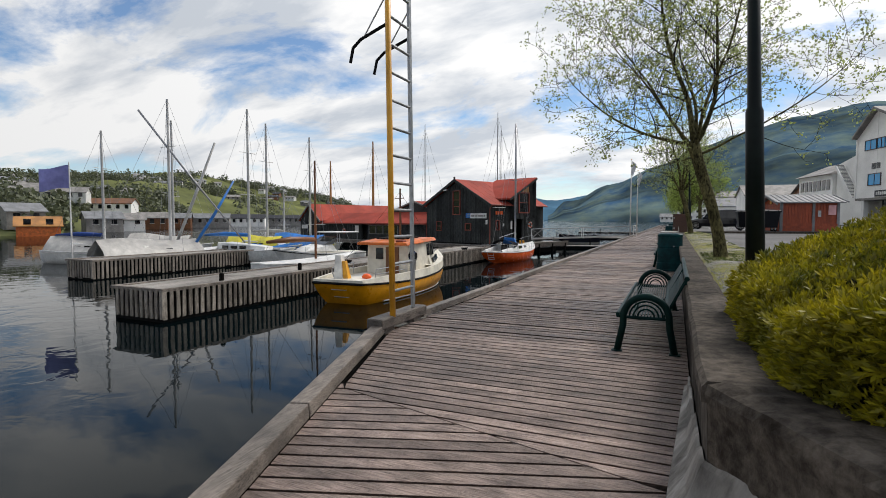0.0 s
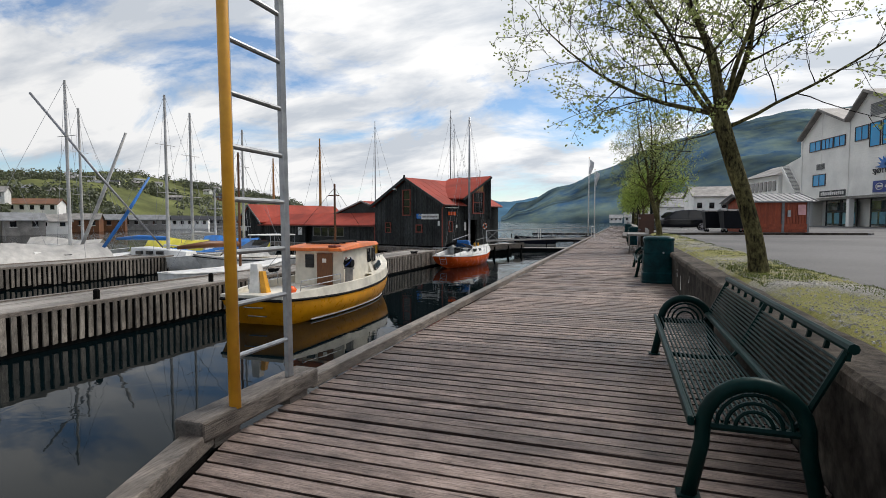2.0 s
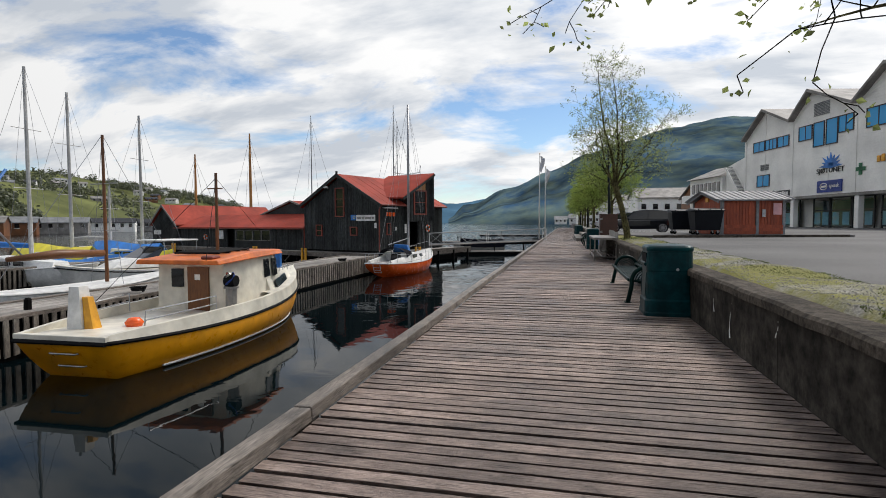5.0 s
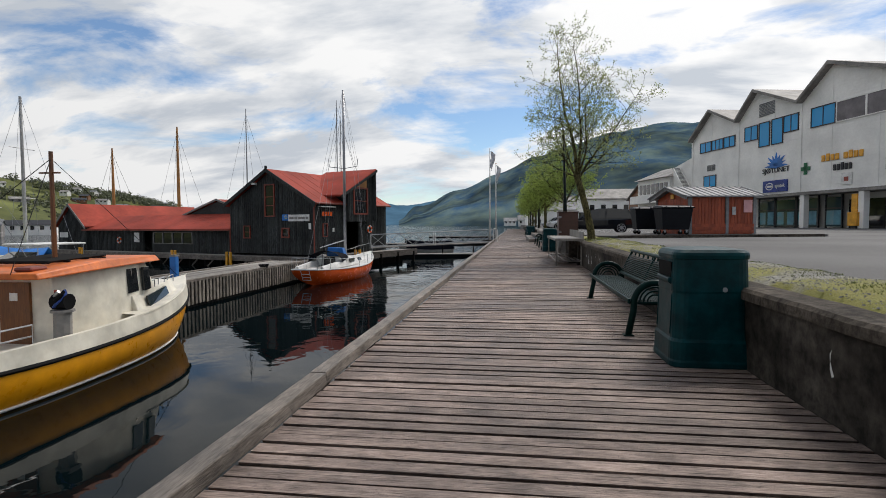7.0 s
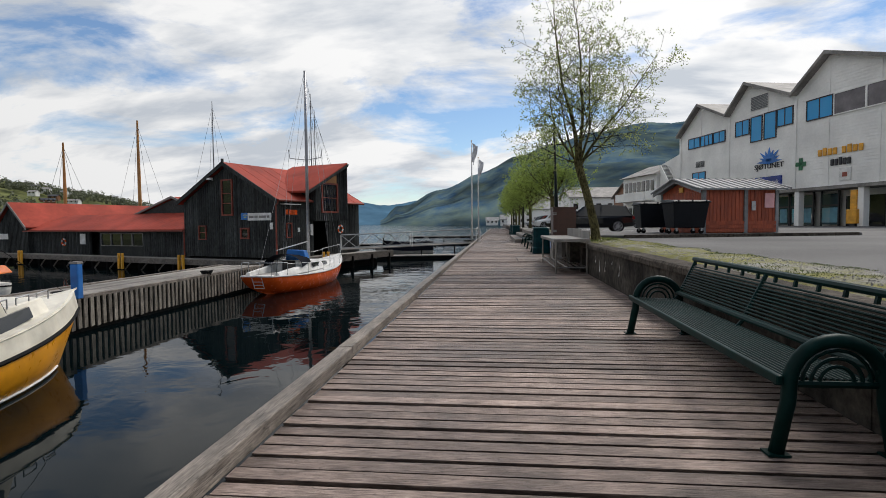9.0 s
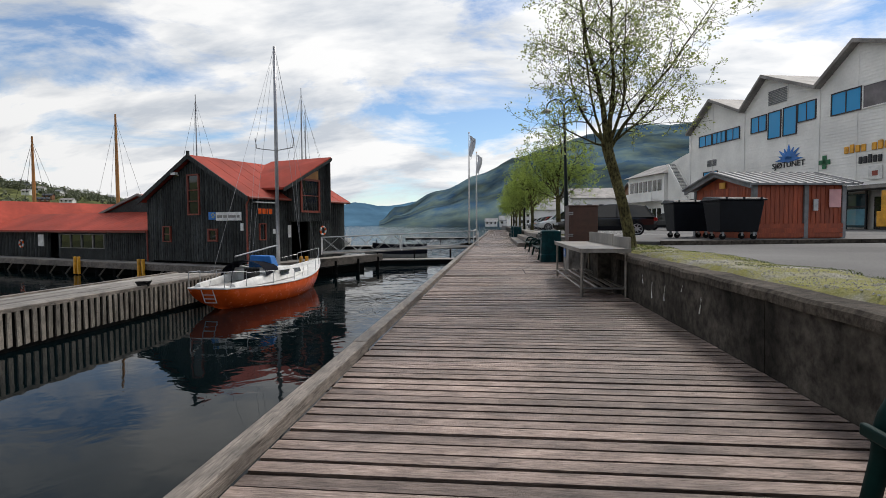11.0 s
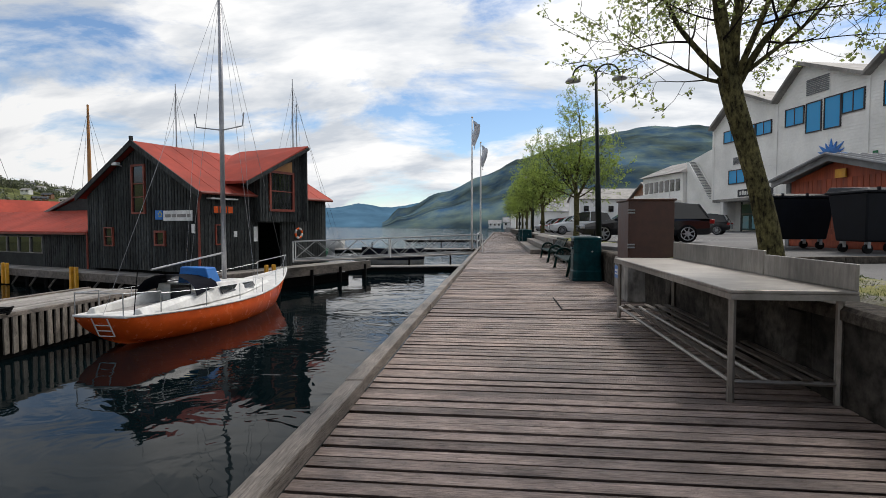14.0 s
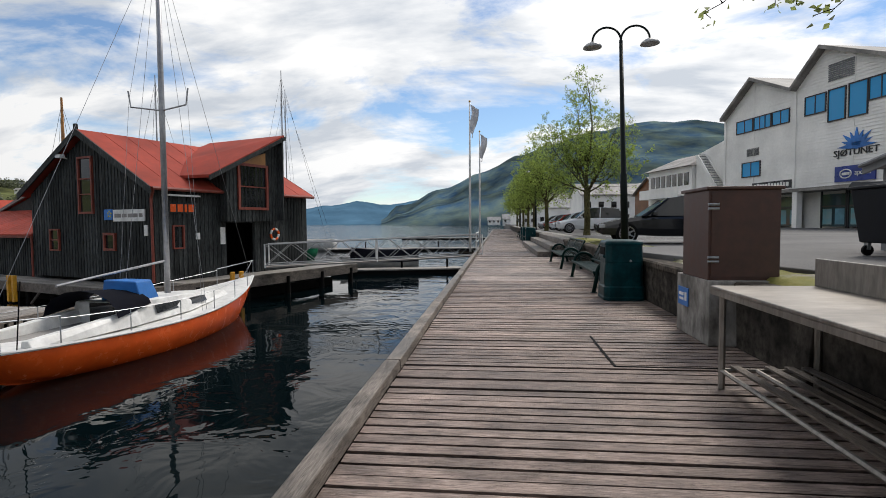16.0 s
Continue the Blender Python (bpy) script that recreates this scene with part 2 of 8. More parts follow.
def plank_mat(name, light, dark, piece, along="x"):
    """Weathered board, grained along one axis: fine fibres, drying cracks, blotches and broad damp patches."""
    m = bpy.data.materials.new(name)
    m.use_nodes = True
    nt = m.node_tree
    b = nt.nodes["Principled BSDF"]

    def node(kind, **kw):
        n = nt.nodes.new(kind)
        for key, val in kw.items():
            n.inputs[key].default_value = val
        return n

    def ramp(src, a, z, lo, hi):
        n = node("ShaderNodeMapRange", **{"From Min": a, "From Max": z, "To Min": lo, "To Max": hi})
        nt.links.new(src, n.inputs["Value"])
        return n.outputs[0]

    def times(x, y):
        n = node("ShaderNodeMath")
        n.operation = "MULTIPLY"
        nt.links.new(x, n.inputs[0])
        nt.links.new(y, n.inputs[1])
        return n.outputs[0]
    tc = node("ShaderNodeTexCoord")
    geo = node("ShaderNodeNewGeometry")
    rand = node("ShaderNodeObjectInfo").outputs["Random"] if piece else geo.outputs["Random Per Island"]
    off = node("ShaderNodeVectorMath")
    off.operation = "SCALE"
    off.inputs[0].default_value = (37.0, 53.0, 11.0)
    nt.links.new(rand, off.inputs["Scale"])
    add = node("ShaderNodeVectorMath")
    add.operation = "ADD"
    nt.links.new(tc.outputs["Object"], add.inputs[0])
    nt.links.new(off.outputs[0], add.inputs[1])

    def grain(stretch, scale, detail, dist=0.0, src=None):
        mp = node("ShaderNodeMapping")
        mp.inputs["Scale"].default_value = stretch if along == "x" else (stretch[1], stretch[0], stretch[2]) if along == "y" else (stretch[1], stretch[2], stretch[0])
        nt.links.new(src or add.outputs[0], mp.inputs[0])
        n = node("ShaderNodeTexNoise", Scale=scale, Detail=detail, Roughness=0.65, Distortion=dist)
        nt.links.new(mp.outputs[0], n.inputs["Vector"])
        return n.outputs["Fac"]
    fibre = grain((1.0, 16.0, 16.0), 7.0, 5.0, 0.3)
    crack = grain((0.5, 17.0, 17.0), 4.0, 2.0, 0.6)
    blotch = grain((1.0, 2.2, 2.2), 2.6, 6.0)
    speck = grain((1.0, 1.6, 1.6), 24.0, 3.0)
    damp = grain((1.0, 1.0, 1.0), 0.55, 7.0, 0.0, geo.outputs["Position"])
    mx = node("ShaderNodeMix")
    mx.data_type = "RGBA"
    mx.inputs[6].default_value = (*dark, 1)
    mx.inputs[7].default_value = (*light, 1)
    nt.links.new(ramp(fibre, 0.30, 0.66, 0.0, 1.0), mx.inputs[0])
    k = times(ramp(crack, 0.27, 0.36, 0.22, 1.0), ramp(blotch, 0.34, 0.62, 0.50, 1.15))
    k = times(k, ramp(damp, 0.36, 0.60, 0.60, 1.12))
    k = times(k, ramp(speck, 0.30, 0.42, 0.55, 1.0))
    k = times(k, ramp(rand, 0.0, 1.0, 0.72, 1.25))
    sc = node("ShaderNodeVectorMath")
    sc.operation = "SCALE"
    nt.links.new(mx.outputs[2], sc.inputs[0])
    nt.links.new(k, sc.inputs["Scale"])
    nt.links.new(sc.outputs[0], b.inputs["Base Color"])
    nt.links.new(ramp(damp, 0.36, 0.6, 0.45, 0.66), b.inputs["Roughness"])
    b.inputs["Specular IOR Level"].default_value = 0.3
    bp = node("ShaderNodeBump", Strength=0.8, Distance=0.012)
    nt.links.new(times(fibre, ramp(crack, 0.27, 0.36, 0.2, 1.0)), bp.inputs["Height"])
    nt.links.new(bp.outputs[0], b.inputs["Normal"])
    return m


M_PLANK = plank_mat("weathered_plank", (0.395, 0.307, 0.263), (0.116, 0.079, 0.063), True)
# lighter copy of the plank colours: the far deck's sheen is painted in
M_PLANK_SHEEN = plank_mat("weathered_plank_far_sheen", (0.49, 0.405, 0.36), (0.24, 0.185, 0.158), False)
M_TIMBER = plank_mat("grey_timber", (0.29, 0.25, 0.212), (0.075, 0.06, 0.05), True, "y")
M_SHELF = plank_mat("worn_shelf_board", (0.20, 0.16, 0.125), (0.06, 0.047, 0.037), True, "y")
M_SLAT = plank_mat("pier_slat", (0.36, 0.32, 0.27), (0.12, 0.10, 0.083), True, "z")
M_PIERTOP = mat("pier_deck_board", (0.36, 0.335, 0.30), (0.20, 0.18, 0.16), rough=0.8, grain=4.0, stretch=(8, 1, 8), bump=0.4, stain=0.4, stain_scale=0.5, island=0.2)
# near-black: wet piles and posts, and painted shade under the decks
M_DARK = mat("wet_timber_and_deck_shade", (0.006, 0.005, 0.0045), (0.002, 0.0018, 0.0016), rough=0.75, grain=5, bump=0.4, spec=0.1)
M_CONC = mat("old_concrete", (0.098, 0.086, 0.072), (0.024, 0.021, 0.018), rough=0.9, grain=7, bump=0.6, stain=0.7, stain_scale=1.1, spec=0.1)
M_CONC_TOP = mat("concrete_coping", (0.125, 0.106, 0.086), (0.03, 0.024, 0.019), rough=0.92, grain=12, bump=0.7, stain=0.5, stain_scale=1.6, spec=0.15)
M_PLASTER = mat("pale_render", (0.36, 0.34, 0.31), (0.10, 0.09, 0.078), rough=0.85, grain=5, stretch=(1, 1, 0.5), bump=0.6, stain=0.5, stain_scale=2.0)
M_GRAVEL = mat("gravel_bed", (0.44, 0.42, 0.38), (0.17, 0.16, 0.14), rough=0.9, grain=34, bump=0.9, stain=0.4, stain_scale=0.8)
M_ASPH = mat("asphalt", (0.150, 0.146, 0.142), (0.095, 0.092, 0.09), rough=0.8, grain=60, bump=0.3, stain=0.4, stain_scale=0.18, spec=0.3)
M_MOSS = mat("moss_ground", (0.07, 0.065, 0.028), (0.025, 0.026, 0.012), rough=0.95, grain=16, bump=0.8, stain=0.4, stain_scale=1.5)
M_GRASS = leaf_mat("grass_blade", (0.13, 0.155, 0.022), (0.07, 0.10, 0.018), 0.3)
M_BENCH = mat("green_bench_paint", (0.0035, 0.027, 0.024), (0.002, 0.015, 0.013), rough=0.42, grain=8, bump=0.05, stain=0.3, spec=0.09)
M_BIN = mat("green_bin_plastic", (0.0010, 0.040, 0.046), (0.0006, 0.022, 0.026), rough=0.36, grain=9, bump=0.10, stain=0.35, stain_scale=3.0, spec=0.14)
# black of the car grilles, and painted shade for slots and gaps
M_BLACK = mat("black_grille_and_gap_shade", (0.006, 0.006, 0.006), rough=0.8, grain=5, bump=0, spec=0.1)
M_STEEL = mat("dull_stainless", (0.34, 0.31, 0.275), (0.20, 0.18, 0.155), rough=0.45, metal=0.55, grain=5, stretch=(1, 4, 1), bump=0.05, stain=0.4, stain_scale=1.0)
M_GALV = mat("galvanised_steel", (0.50, 0.51, 0.52), (0.34, 0.35, 0.36), rough=0.42, metal=0.8, grain=10, bump=0.1, stain=0.3)
M_YELLOW = mat("yellow_paint", (0.80, 0.40, 0.03), (0.66, 0.30, 0.02), rough=0.45, grain=6, bump=0.1, stain=0.25, stain_scale=2)
M_BROWN = mat("brown_cabinet_steel", (0.085, 0.032, 0.020), (0.055, 0.022, 0.014), rough=0.5, grain=7, bump=0.08, stain=0.35)
M_BARK = mat("mossy_bark", (0.185, 0.165, 0.070), (0.014, 0.012, 0.009), rough=0.95, grain=13, stretch=(2, 2, 1.0), bump=1.0, stain=0.5, stain_scale=1.6, spec=0.08)
M_TWIG = mat("dark_twig", (0.020, 0.015, 0.014), (0.008, 0.006, 0.006), rough=0.9, grain=9, bump=0.3, stain=0.2, spec=0.05)
M_LEAF = leaf_mat("spring_leaf", (0.36, 0.42, 0.15), (0.24, 0.28, 0.09), 0.7)
M_LEAF2 = leaf_mat("fresh_green_leaf", (0.36, 0.46, 0.10), (0.22, 0.30, 0.06), 0.7)
M_HEDGE = leaf_mat("hedge_leaf", (0.46, 0.38, 0.010), (0.09, 0.105, 0.005), 0.35)
M_HEDGE_SHADE = mat("hedge_inner_shade", (0.012, 0.016, 0.004), rough=0.95, grain=8, bump=0.6, spec=0.05)
M_TAR = mat("tarred_cladding", (0.080, 0.085, 0.082), (0.018, 0.019, 0.019), rough=0.65, grain=5, stretch=(6, 6, 0.7), bump=0.4, stain=0.35, stain_scale=0.7, island=0.4, spec=0.1)
M_RED = mat("red_trim_paint", (0.28, 0.055, 0.030), (0.18, 0.034, 0.020), rough=0.55, grain=6, bump=0.15, stain=0.3)
M_ROOF = mat("red_metal_roof", (0.40, 0.068, 0.042), (0.31, 0.050, 0.032), rough=0.65, grain=3, bump=0.08, stain=0.3, stain_scale=0.4, spec=0.12)
M_SHED = mat("red_stained_board", (0.42, 0.085, 0.028), (0.28, 0.048, 0.018), rough=0.6, grain=5, stretch=(6, 6, 0.8), bump=0.3, stain=0.3, piece=0.12)
M_WHITE = mat("white_cladding", (0.87, 0.855, 0.815), (0.80, 0.785, 0.745), rough=0.6, grain=4, bump=0.06, stain=0.15, stain_scale=0.3)
M_WPAINT = mat("white_paint", (0.78, 0.77, 0.74), (0.66, 0.65, 0.62), rough=0.45, grain=6, bump=0.05, stain=0.2, stain_scale=1.5)
M_CREAM = mat("cream_gelcoat", (0.78, 0.74, 0.63), (0.70, 0.65, 0.54), rough=0.35, grain=5, bump=0.04, stain=0.25, stain_scale=1.5)
M_HULLY = mat("yellow_hull", (0.86, 0.37, 0.006), (0.76, 0.31, 0.005), rough=0.3, grain=4, bump=0.04, stain=0.25, stain_scale=0.9, spec=0.4)
M_HULLR = mat("orange_red_hull", (0.90, 0.135, 0.020), (0.80, 0.105, 0.016), rough=0.25, grain=4, bump=0.03, stain=0.2, stain_scale=0.9)
M_ORANGE = mat("orange_roof_paint", (0.70, 0.17, 0.02), (0.52, 0.11, 0.015), rough=0.5, grain=6, bump=0.1, stain=0.35, stain_scale=2)
M_VARN = mat("varnished_wood", (0.23, 0.085, 0.020), (0.13, 0.045, 0.012), rough=0.45, grain=5, stretch=(8, 8, 1), bump=0.1)
M_MASTW = mat("orange_pine_mast", (0.50, 0.24, 0.06), (0.38, 0.16, 0.04), rough=0.5, grain=5, stretch=(8, 8, 0.6), bump=0.1)
M_ALU = mat("mast_aluminium", (0.40, 0.40, 0.41), (0.28, 0.28, 0.29), rough=0.4, metal=0.6, grain=6, bump=0.04)
M_RUBBER = mat("black_rubber", (0.009, 0.009, 0.0095), (0.005, 0.005, 0.0055), rough=0.7, grain=9, bump=0.15, spec=0.12)
M_BLUE = mat("blue_canvas", (0.015, 0.06, 0.28), (0.010, 0.04, 0.19), rough=0.8, grain=7, bump=0.3)
M_NAVY = mat("navy_canvas", (0.004, 0.005, 0.011), (0.0025, 0.003, 0.006), rough=0.9, grain=7, bump=0.3, spec=0.1)
M_TARP = mat("white_tarpaulin", (0.52, 0.50, 0.46), (0.36, 0.345, 0.32), rough=0.5, grain=2.5, bump=0.6, stain=0.25)
M_YTARP = mat("yellow_tarpaulin", (0.70, 0.62, 0.03), (0.55, 0.48, 0.02), rough=0.5, grain=2.5, bump=0.6)
M_BTARP = mat("bright_blue_tarpaulin", (0.02, 0.20, 0.62), (0.015, 0.14, 0.45), rough=0.5, grain=2.5, bump=0.6)
M_GREENH = mat("green_hull", (0.01, 0.20, 0.09), (0.008, 0.14, 0.06), rough=0.3, grain=4, bump=0.05)
M_LAMP = mat("dark_green_lamp_paint", (0.005, 0.011, 0.0095), (0.003, 0.006, 0.0055), rough=0.45, grain=8, bump=0.08, spec=0.15)
M_LAMPHEAD = mat("lamp_shade_grey", (0.42, 0.42, 0.41), (0.33, 0.33, 0.32), rough=0.4, grain=8, bump=0.05)
M_GLASS = glass_mat("dark_window_glass", (0.012, 0.014, 0.016), 0.04, 0.5, 0.15)
# the sky's reflection is painted as blue base colour, with little gloss
M_SKYGLASS = glass_mat("painted_sky_glass", (0.02, 0.30, 0.62), 0.08, 0.25, 0.0)
M_GREY = mat("grey_roof_tile", (0.24, 0.245, 0.25), (0.16, 0.165, 0.17), rough=0.6, grain=6, bump=0.2, stain=0.3)
M_TAUPE = mat("taupe_panel", (0.20, 0.18, 0.185), (0.16, 0.145, 0.15), rough=0.6, grain=4, bump=0.05)
M_EAVE = mat("weathered_grey_board", (0.30, 0.28, 0.26), (0.20, 0.19, 0.175), rough=0.7, grain=5, bump=0.2)
M_BSIGN = mat("blue_sign_enamel", (0.008, 0.035, 0.27), (0.007, 0.03, 0.22), rough=0.3, grain=4, bump=0)
M_SKYBLUE = mat("logo_blue", (0.02, 0.20, 0.62), (0.015, 0.15, 0.50), rough=0.4, grain=4, bump=0)
M_GSIGN = mat("green_cross_paint", (0.005, 0.20, 0.07), rough=0.4, grain=4, bump=0)
M_INK = mat("dark_lettering", (0.02, 0.02, 0.025), rough=0.5, grain=4, bump=0)
M_PINK = mat("pink_paper", (0.75, 0.42, 0.42), (0.68, 0.36, 0.36), rough=0.8, grain=6, bump=0.05)
M_CARK = mat("black_car_paint", (0.010, 0.011, 0.014), (0.008, 0.009, 0.011), rough=0.12, grain=3, bump=0, stain=0.1, rough_var=0.04)
M_CARW = mat("white_car_paint", (0.70, 0.71, 0.72), (0.64, 0.65, 0.66), rough=0.15, grain=3, bump=0, stain=0.08, rough_var=0.04)
M_CARS = mat("silver_car_paint", (0.42, 0.44, 0.47), (0.38, 0.40, 0.43), rough=0.2, metal=0.5, grain=3, bump=0, stain=0.08, rough_var=0.04)
M_CARR = mat("red_car_paint", (0.40, 0.02, 0.015), rough=0.15, grain=3, bump=0, stain=0.08)
M_RIM = mat("alloy_rim", (0.55, 0.55, 0.57), rough=0.3, metal=0.8, grain=6, bump=0)
M_TAIL = mat("red_lamp_lens", (0.45, 0.01, 0.012), rough=0.15, grain=5, bump=0)
M_HEAD = mat("clear_lamp_lens", (0.62, 0.64, 0.66), rough=0.1, grain=5, bump=0)
M_FLAGV = mat("violet_flag_cloth", (0.30, 0.30, 0.62), (0.22, 0.22, 0.50), rough=0.8, grain=3, bump=0.2)
M_FLAGG = mat("grey_flag_cloth", (0.70, 0.71, 0.73), (0.46, 0.47, 0.50), rough=0.8, grain=3, bump=0.2)
# blue haze is mixed into the slope's own colours
M_HILLW = mat("haze_tinted_wood_slope", (0.135, 0.180, 0.150), (0.044, 0.090, 0.150), rough=1.0, grain=0.018, stretch=(1, 0.35, 1.6), bump=0.0, stain=0.6, stain_scale=0.006, spec=0.0)
M_HILLG = mat("green_hillside", (0.20, 0.215, 0.085), (0.085, 0.095, 0.050), rough=1.0, grain=0.04, bump=0.0, stain=0.45, stain_scale=0.012, spec=0.0)
# the blue of this range is distance haze, put in as base colour
M_FAR = mat("haze_tinted_mountain", (0.10, 0.20, 0.29), (0.07, 0.145, 0.22), rough=1.0, grain=0.004, bump=0.0, stain=0.3, stain_scale=0.001, spec=0.0)
# leaf colours lightened towards the haze of the far slope
M_CROWN = leaf_mat("hazed_far_leaf", (0.150, 0.165, 0.085), (0.085, 0.098, 0.058), 0.3)
M_SHOP = glass_mat("shop_glass", (0.03, 0.06, 0.07), 0.05)
M_POSTER = (mat("pale_blue_poster", (0.16, 0.36, 0.44), (0.10, 0.26, 0.34), rough=0.6, grain=1.5, bump=0), mat("turquoise_poster", (0.10, 0.34, 0.40), (0.30, 0.42, 0.45), rough=0.6, grain=1.2, bump=0))
M_PEBBLE = mat("pebble", (0.44, 0.42, 0.38), (0.28, 0.265, 0.24), rough=0.85, grain=20, bump=0.2, island=0.35)


# ---- building helpers ----
class Geo:
    """Collects vertices and faces of one mesh."""

    def __init__(self):
        self.v, self.f = [], []

    def box(self, x0, x1, y0, y1, z0, z1, m=None):
        return self.hexa([(x0, y0, z0), (x1, y0, z0), (x1, y1, z0), (x0, y1, z0), (x0, y0, z1), (x1, y0, z1), (x1, y1, z1), (x0, y1, z1)], m)

    def hexa(self, pts, m=None):
        k = len(self.v)
        self.v += [tuple(m @ Vector(p)) if m else tuple(p) for p in pts]
        self.f += [tuple(k + i for i in q) for q in ((3, 2, 1, 0), (4, 5, 6, 7), (0, 1, 5, 4), (1, 2, 6, 5), (2, 3, 7, 6), (3, 0, 4, 7))]
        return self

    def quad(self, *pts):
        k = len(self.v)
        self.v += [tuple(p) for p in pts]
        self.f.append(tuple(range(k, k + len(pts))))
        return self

    def loft(self, rings, closed=True, caps=True):
        k, n = len(self.v), len(rings[0])
        for r in rings:
            self.v += [tuple(p) for p in r]
        for i in range(len(rings) - 1):
            for j in range(n if closed else n - 1):
                a, b = k + i * n + j, k + i * n + (j + 1) % n
                self.f.append((a, b, b + n, a + n))
        if caps:
            self.f.append(tuple(k + j for j in reversed(range(n))))
            self.f.append(tuple(k + (len(rings) - 1) * n + j for j in range(n)))
        return self

    def tube(self, pts, radii, n=8, caps=True):
        pts = [Vector(p) for p in pts]
        if not hasattr(radii, "__len__"):
            radii = [radii] * len(pts)
        rings, side = [], None
        for i, p in enumerate(pts):
            d = (pts[min(i + 1, len(pts) - 1)] - pts[max(i - 1, 0)]).normalized()
            if side is None:
                side = d.cross(Vector((0, 0, 1)) if abs(d.z) < 0.9 else Vector((1, 0, 0))).normalized()
            side = (side - d * side.dot(d)).normalized()
            up = d.cross(side)
            rings.append([p + (side * math.cos(2 * math.pi * j / n) + up * math.sin(2 * math.pi * j / n)) * radii[i] for j in range(n)])
        return self.loft(rings, True, caps)

    def lathe(self, profile, n=16, at=(0, 0, 0)):
        """Rings of (radius, z) round a vertical axis."""
        return self.loft([[(at[0] + r * math.cos(2 * math.pi * j / n), at[1] + r * math.sin(2 * math.pi * j / n), at[2] + z) for j in range(n)] for r, z in profile])

    def prism(self, poly, a, b, plane="xz"):
        """A polygon drawn in a plane, pulled from a to b along the third axis."""
        put = {"xz": lambda p, t: (p[0], t, p[1]), "yz": lambda p, t: (t, p[0], p[1]), "xy": lambda p, t: (p[0], p[1], t)}[plane]
        return self.loft([[put(p, a) for p in poly], [put(p, b) for p in poly]])

    def mesh(self, name, material, smooth=False):
        me = bpy.data.meshes.new(name)
        me.from_pydata(self.v, [], self.f)
        me.materials.append(material)
        if smooth:
            me.polygons.foreach_set("use_smooth", [True] * len(me.polygons))
        me.update()
        return me


def fix(me):
    """Makes the faces of a mesh look outwards."""
    bm = bmesh.new()
    bm.from_mesh(me)
    bmesh.ops.recalc_face_normals(bm, faces=bm.faces)
    bm.to_mesh(me)
    bm.free()
    return me


def part(name, geo, material, parent, label="", smooth=False, bevel=0.0, at=None, kind=""):
    me = geo if isinstance(geo, bpy.types.Mesh) else fix(geo.mesh(name, material, smooth))
    ob = new(name, me)
    ob.parent = parent
    if at is not None:
        ob.matrix_basis = at
    if bevel:
        b = ob.modifiers.new("bevel", "BEVEL")
        b.width, b.segments, b.limit_method, b.angle_limit = bevel, 2, "ANGLE", radians(40)
    if label or kind:
        tagged(ob, label=label, kind=kind)
    return ob


def thing(name, label, category, m=None, group="", kind=""):
    ob = new(name)
    ob.empty_display_size = 0.2
    if m is not None:
        ob.matrix_basis = m
    return tagged(ob, label, category, group, kind)


def single(name, geo, material, label, category, kind="", smooth=False, m=None, bevel=0.0):
    ob = part(name, geo, material, None, smooth=smooth, bevel=bevel, at=m)
    return tagged(ob, label, category, "", kind)


def text_part(name, body, size, material, parent, m, label="", depth=0.03, width=None):
    """Raised lettering as a mesh."""
    cu = bpy.data.curves.new(name, "FONT")
    cu.body, cu.size, cu.extrude, cu.align_x, cu.align_y = body, size, depth, "CENTER", "CENTER"
    cu.resolution_u = 3
    tmp = new(name, cu)
    bpy.context.view_layer.update()
    me = bpy.data.meshes.new_from_object(tmp.evaluated_get(bpy.context.evaluated_depsgraph_get()))
    bpy.data.objects.remove(tmp)
    if width:
        xs = [v.co.x for v in me.vertices]
        k = width / (max(xs) - min(xs))
        for v in me.vertices:
            v.co.x *= k
    me.materials.clear()
    me.materials.append(material)
    ob = new(name, me)
    ob.parent = parent
    ob.matrix_basis = m
    return tagged(ob, label=label) if label else ob


rnd = random.Random(4)
WATER, STRIP, ASPH = -1.75, 0.80, 0.76

# ---- water, land, hills ----
g = Geo()
g.quad((-4500, -4500, WATER), (4500, -4500, WATER), (4500, 4500, WATER), (-4500, 4500, WATER))
single("water", g, M_WATER, "dark calm harbour water with soft ripples", "water", "structure")

# asphalt land right of the promenade, one sheet far back
g = Geo()
g.box(5.02, 420, -60, 420, -2.5, ASPH)
single("ground", g, M_ASPH, "grey worn asphalt of the car park and street", "asphalt", "structure")


def ridge(stops, az):
    for (a0, e0), (a1, e1) in zip(stops, stops[1:]):
        if a0 <= az <= a1:
            t = (az - a0) / (a1 - a0)
            t = t * t * (3 - 2 * t)
            return e0 + (e1 - e0) * t
    return stops[0][1] if az < stops[0][0] else stops[-1][1]


def slope(az):
    return math.tan(radians(az))


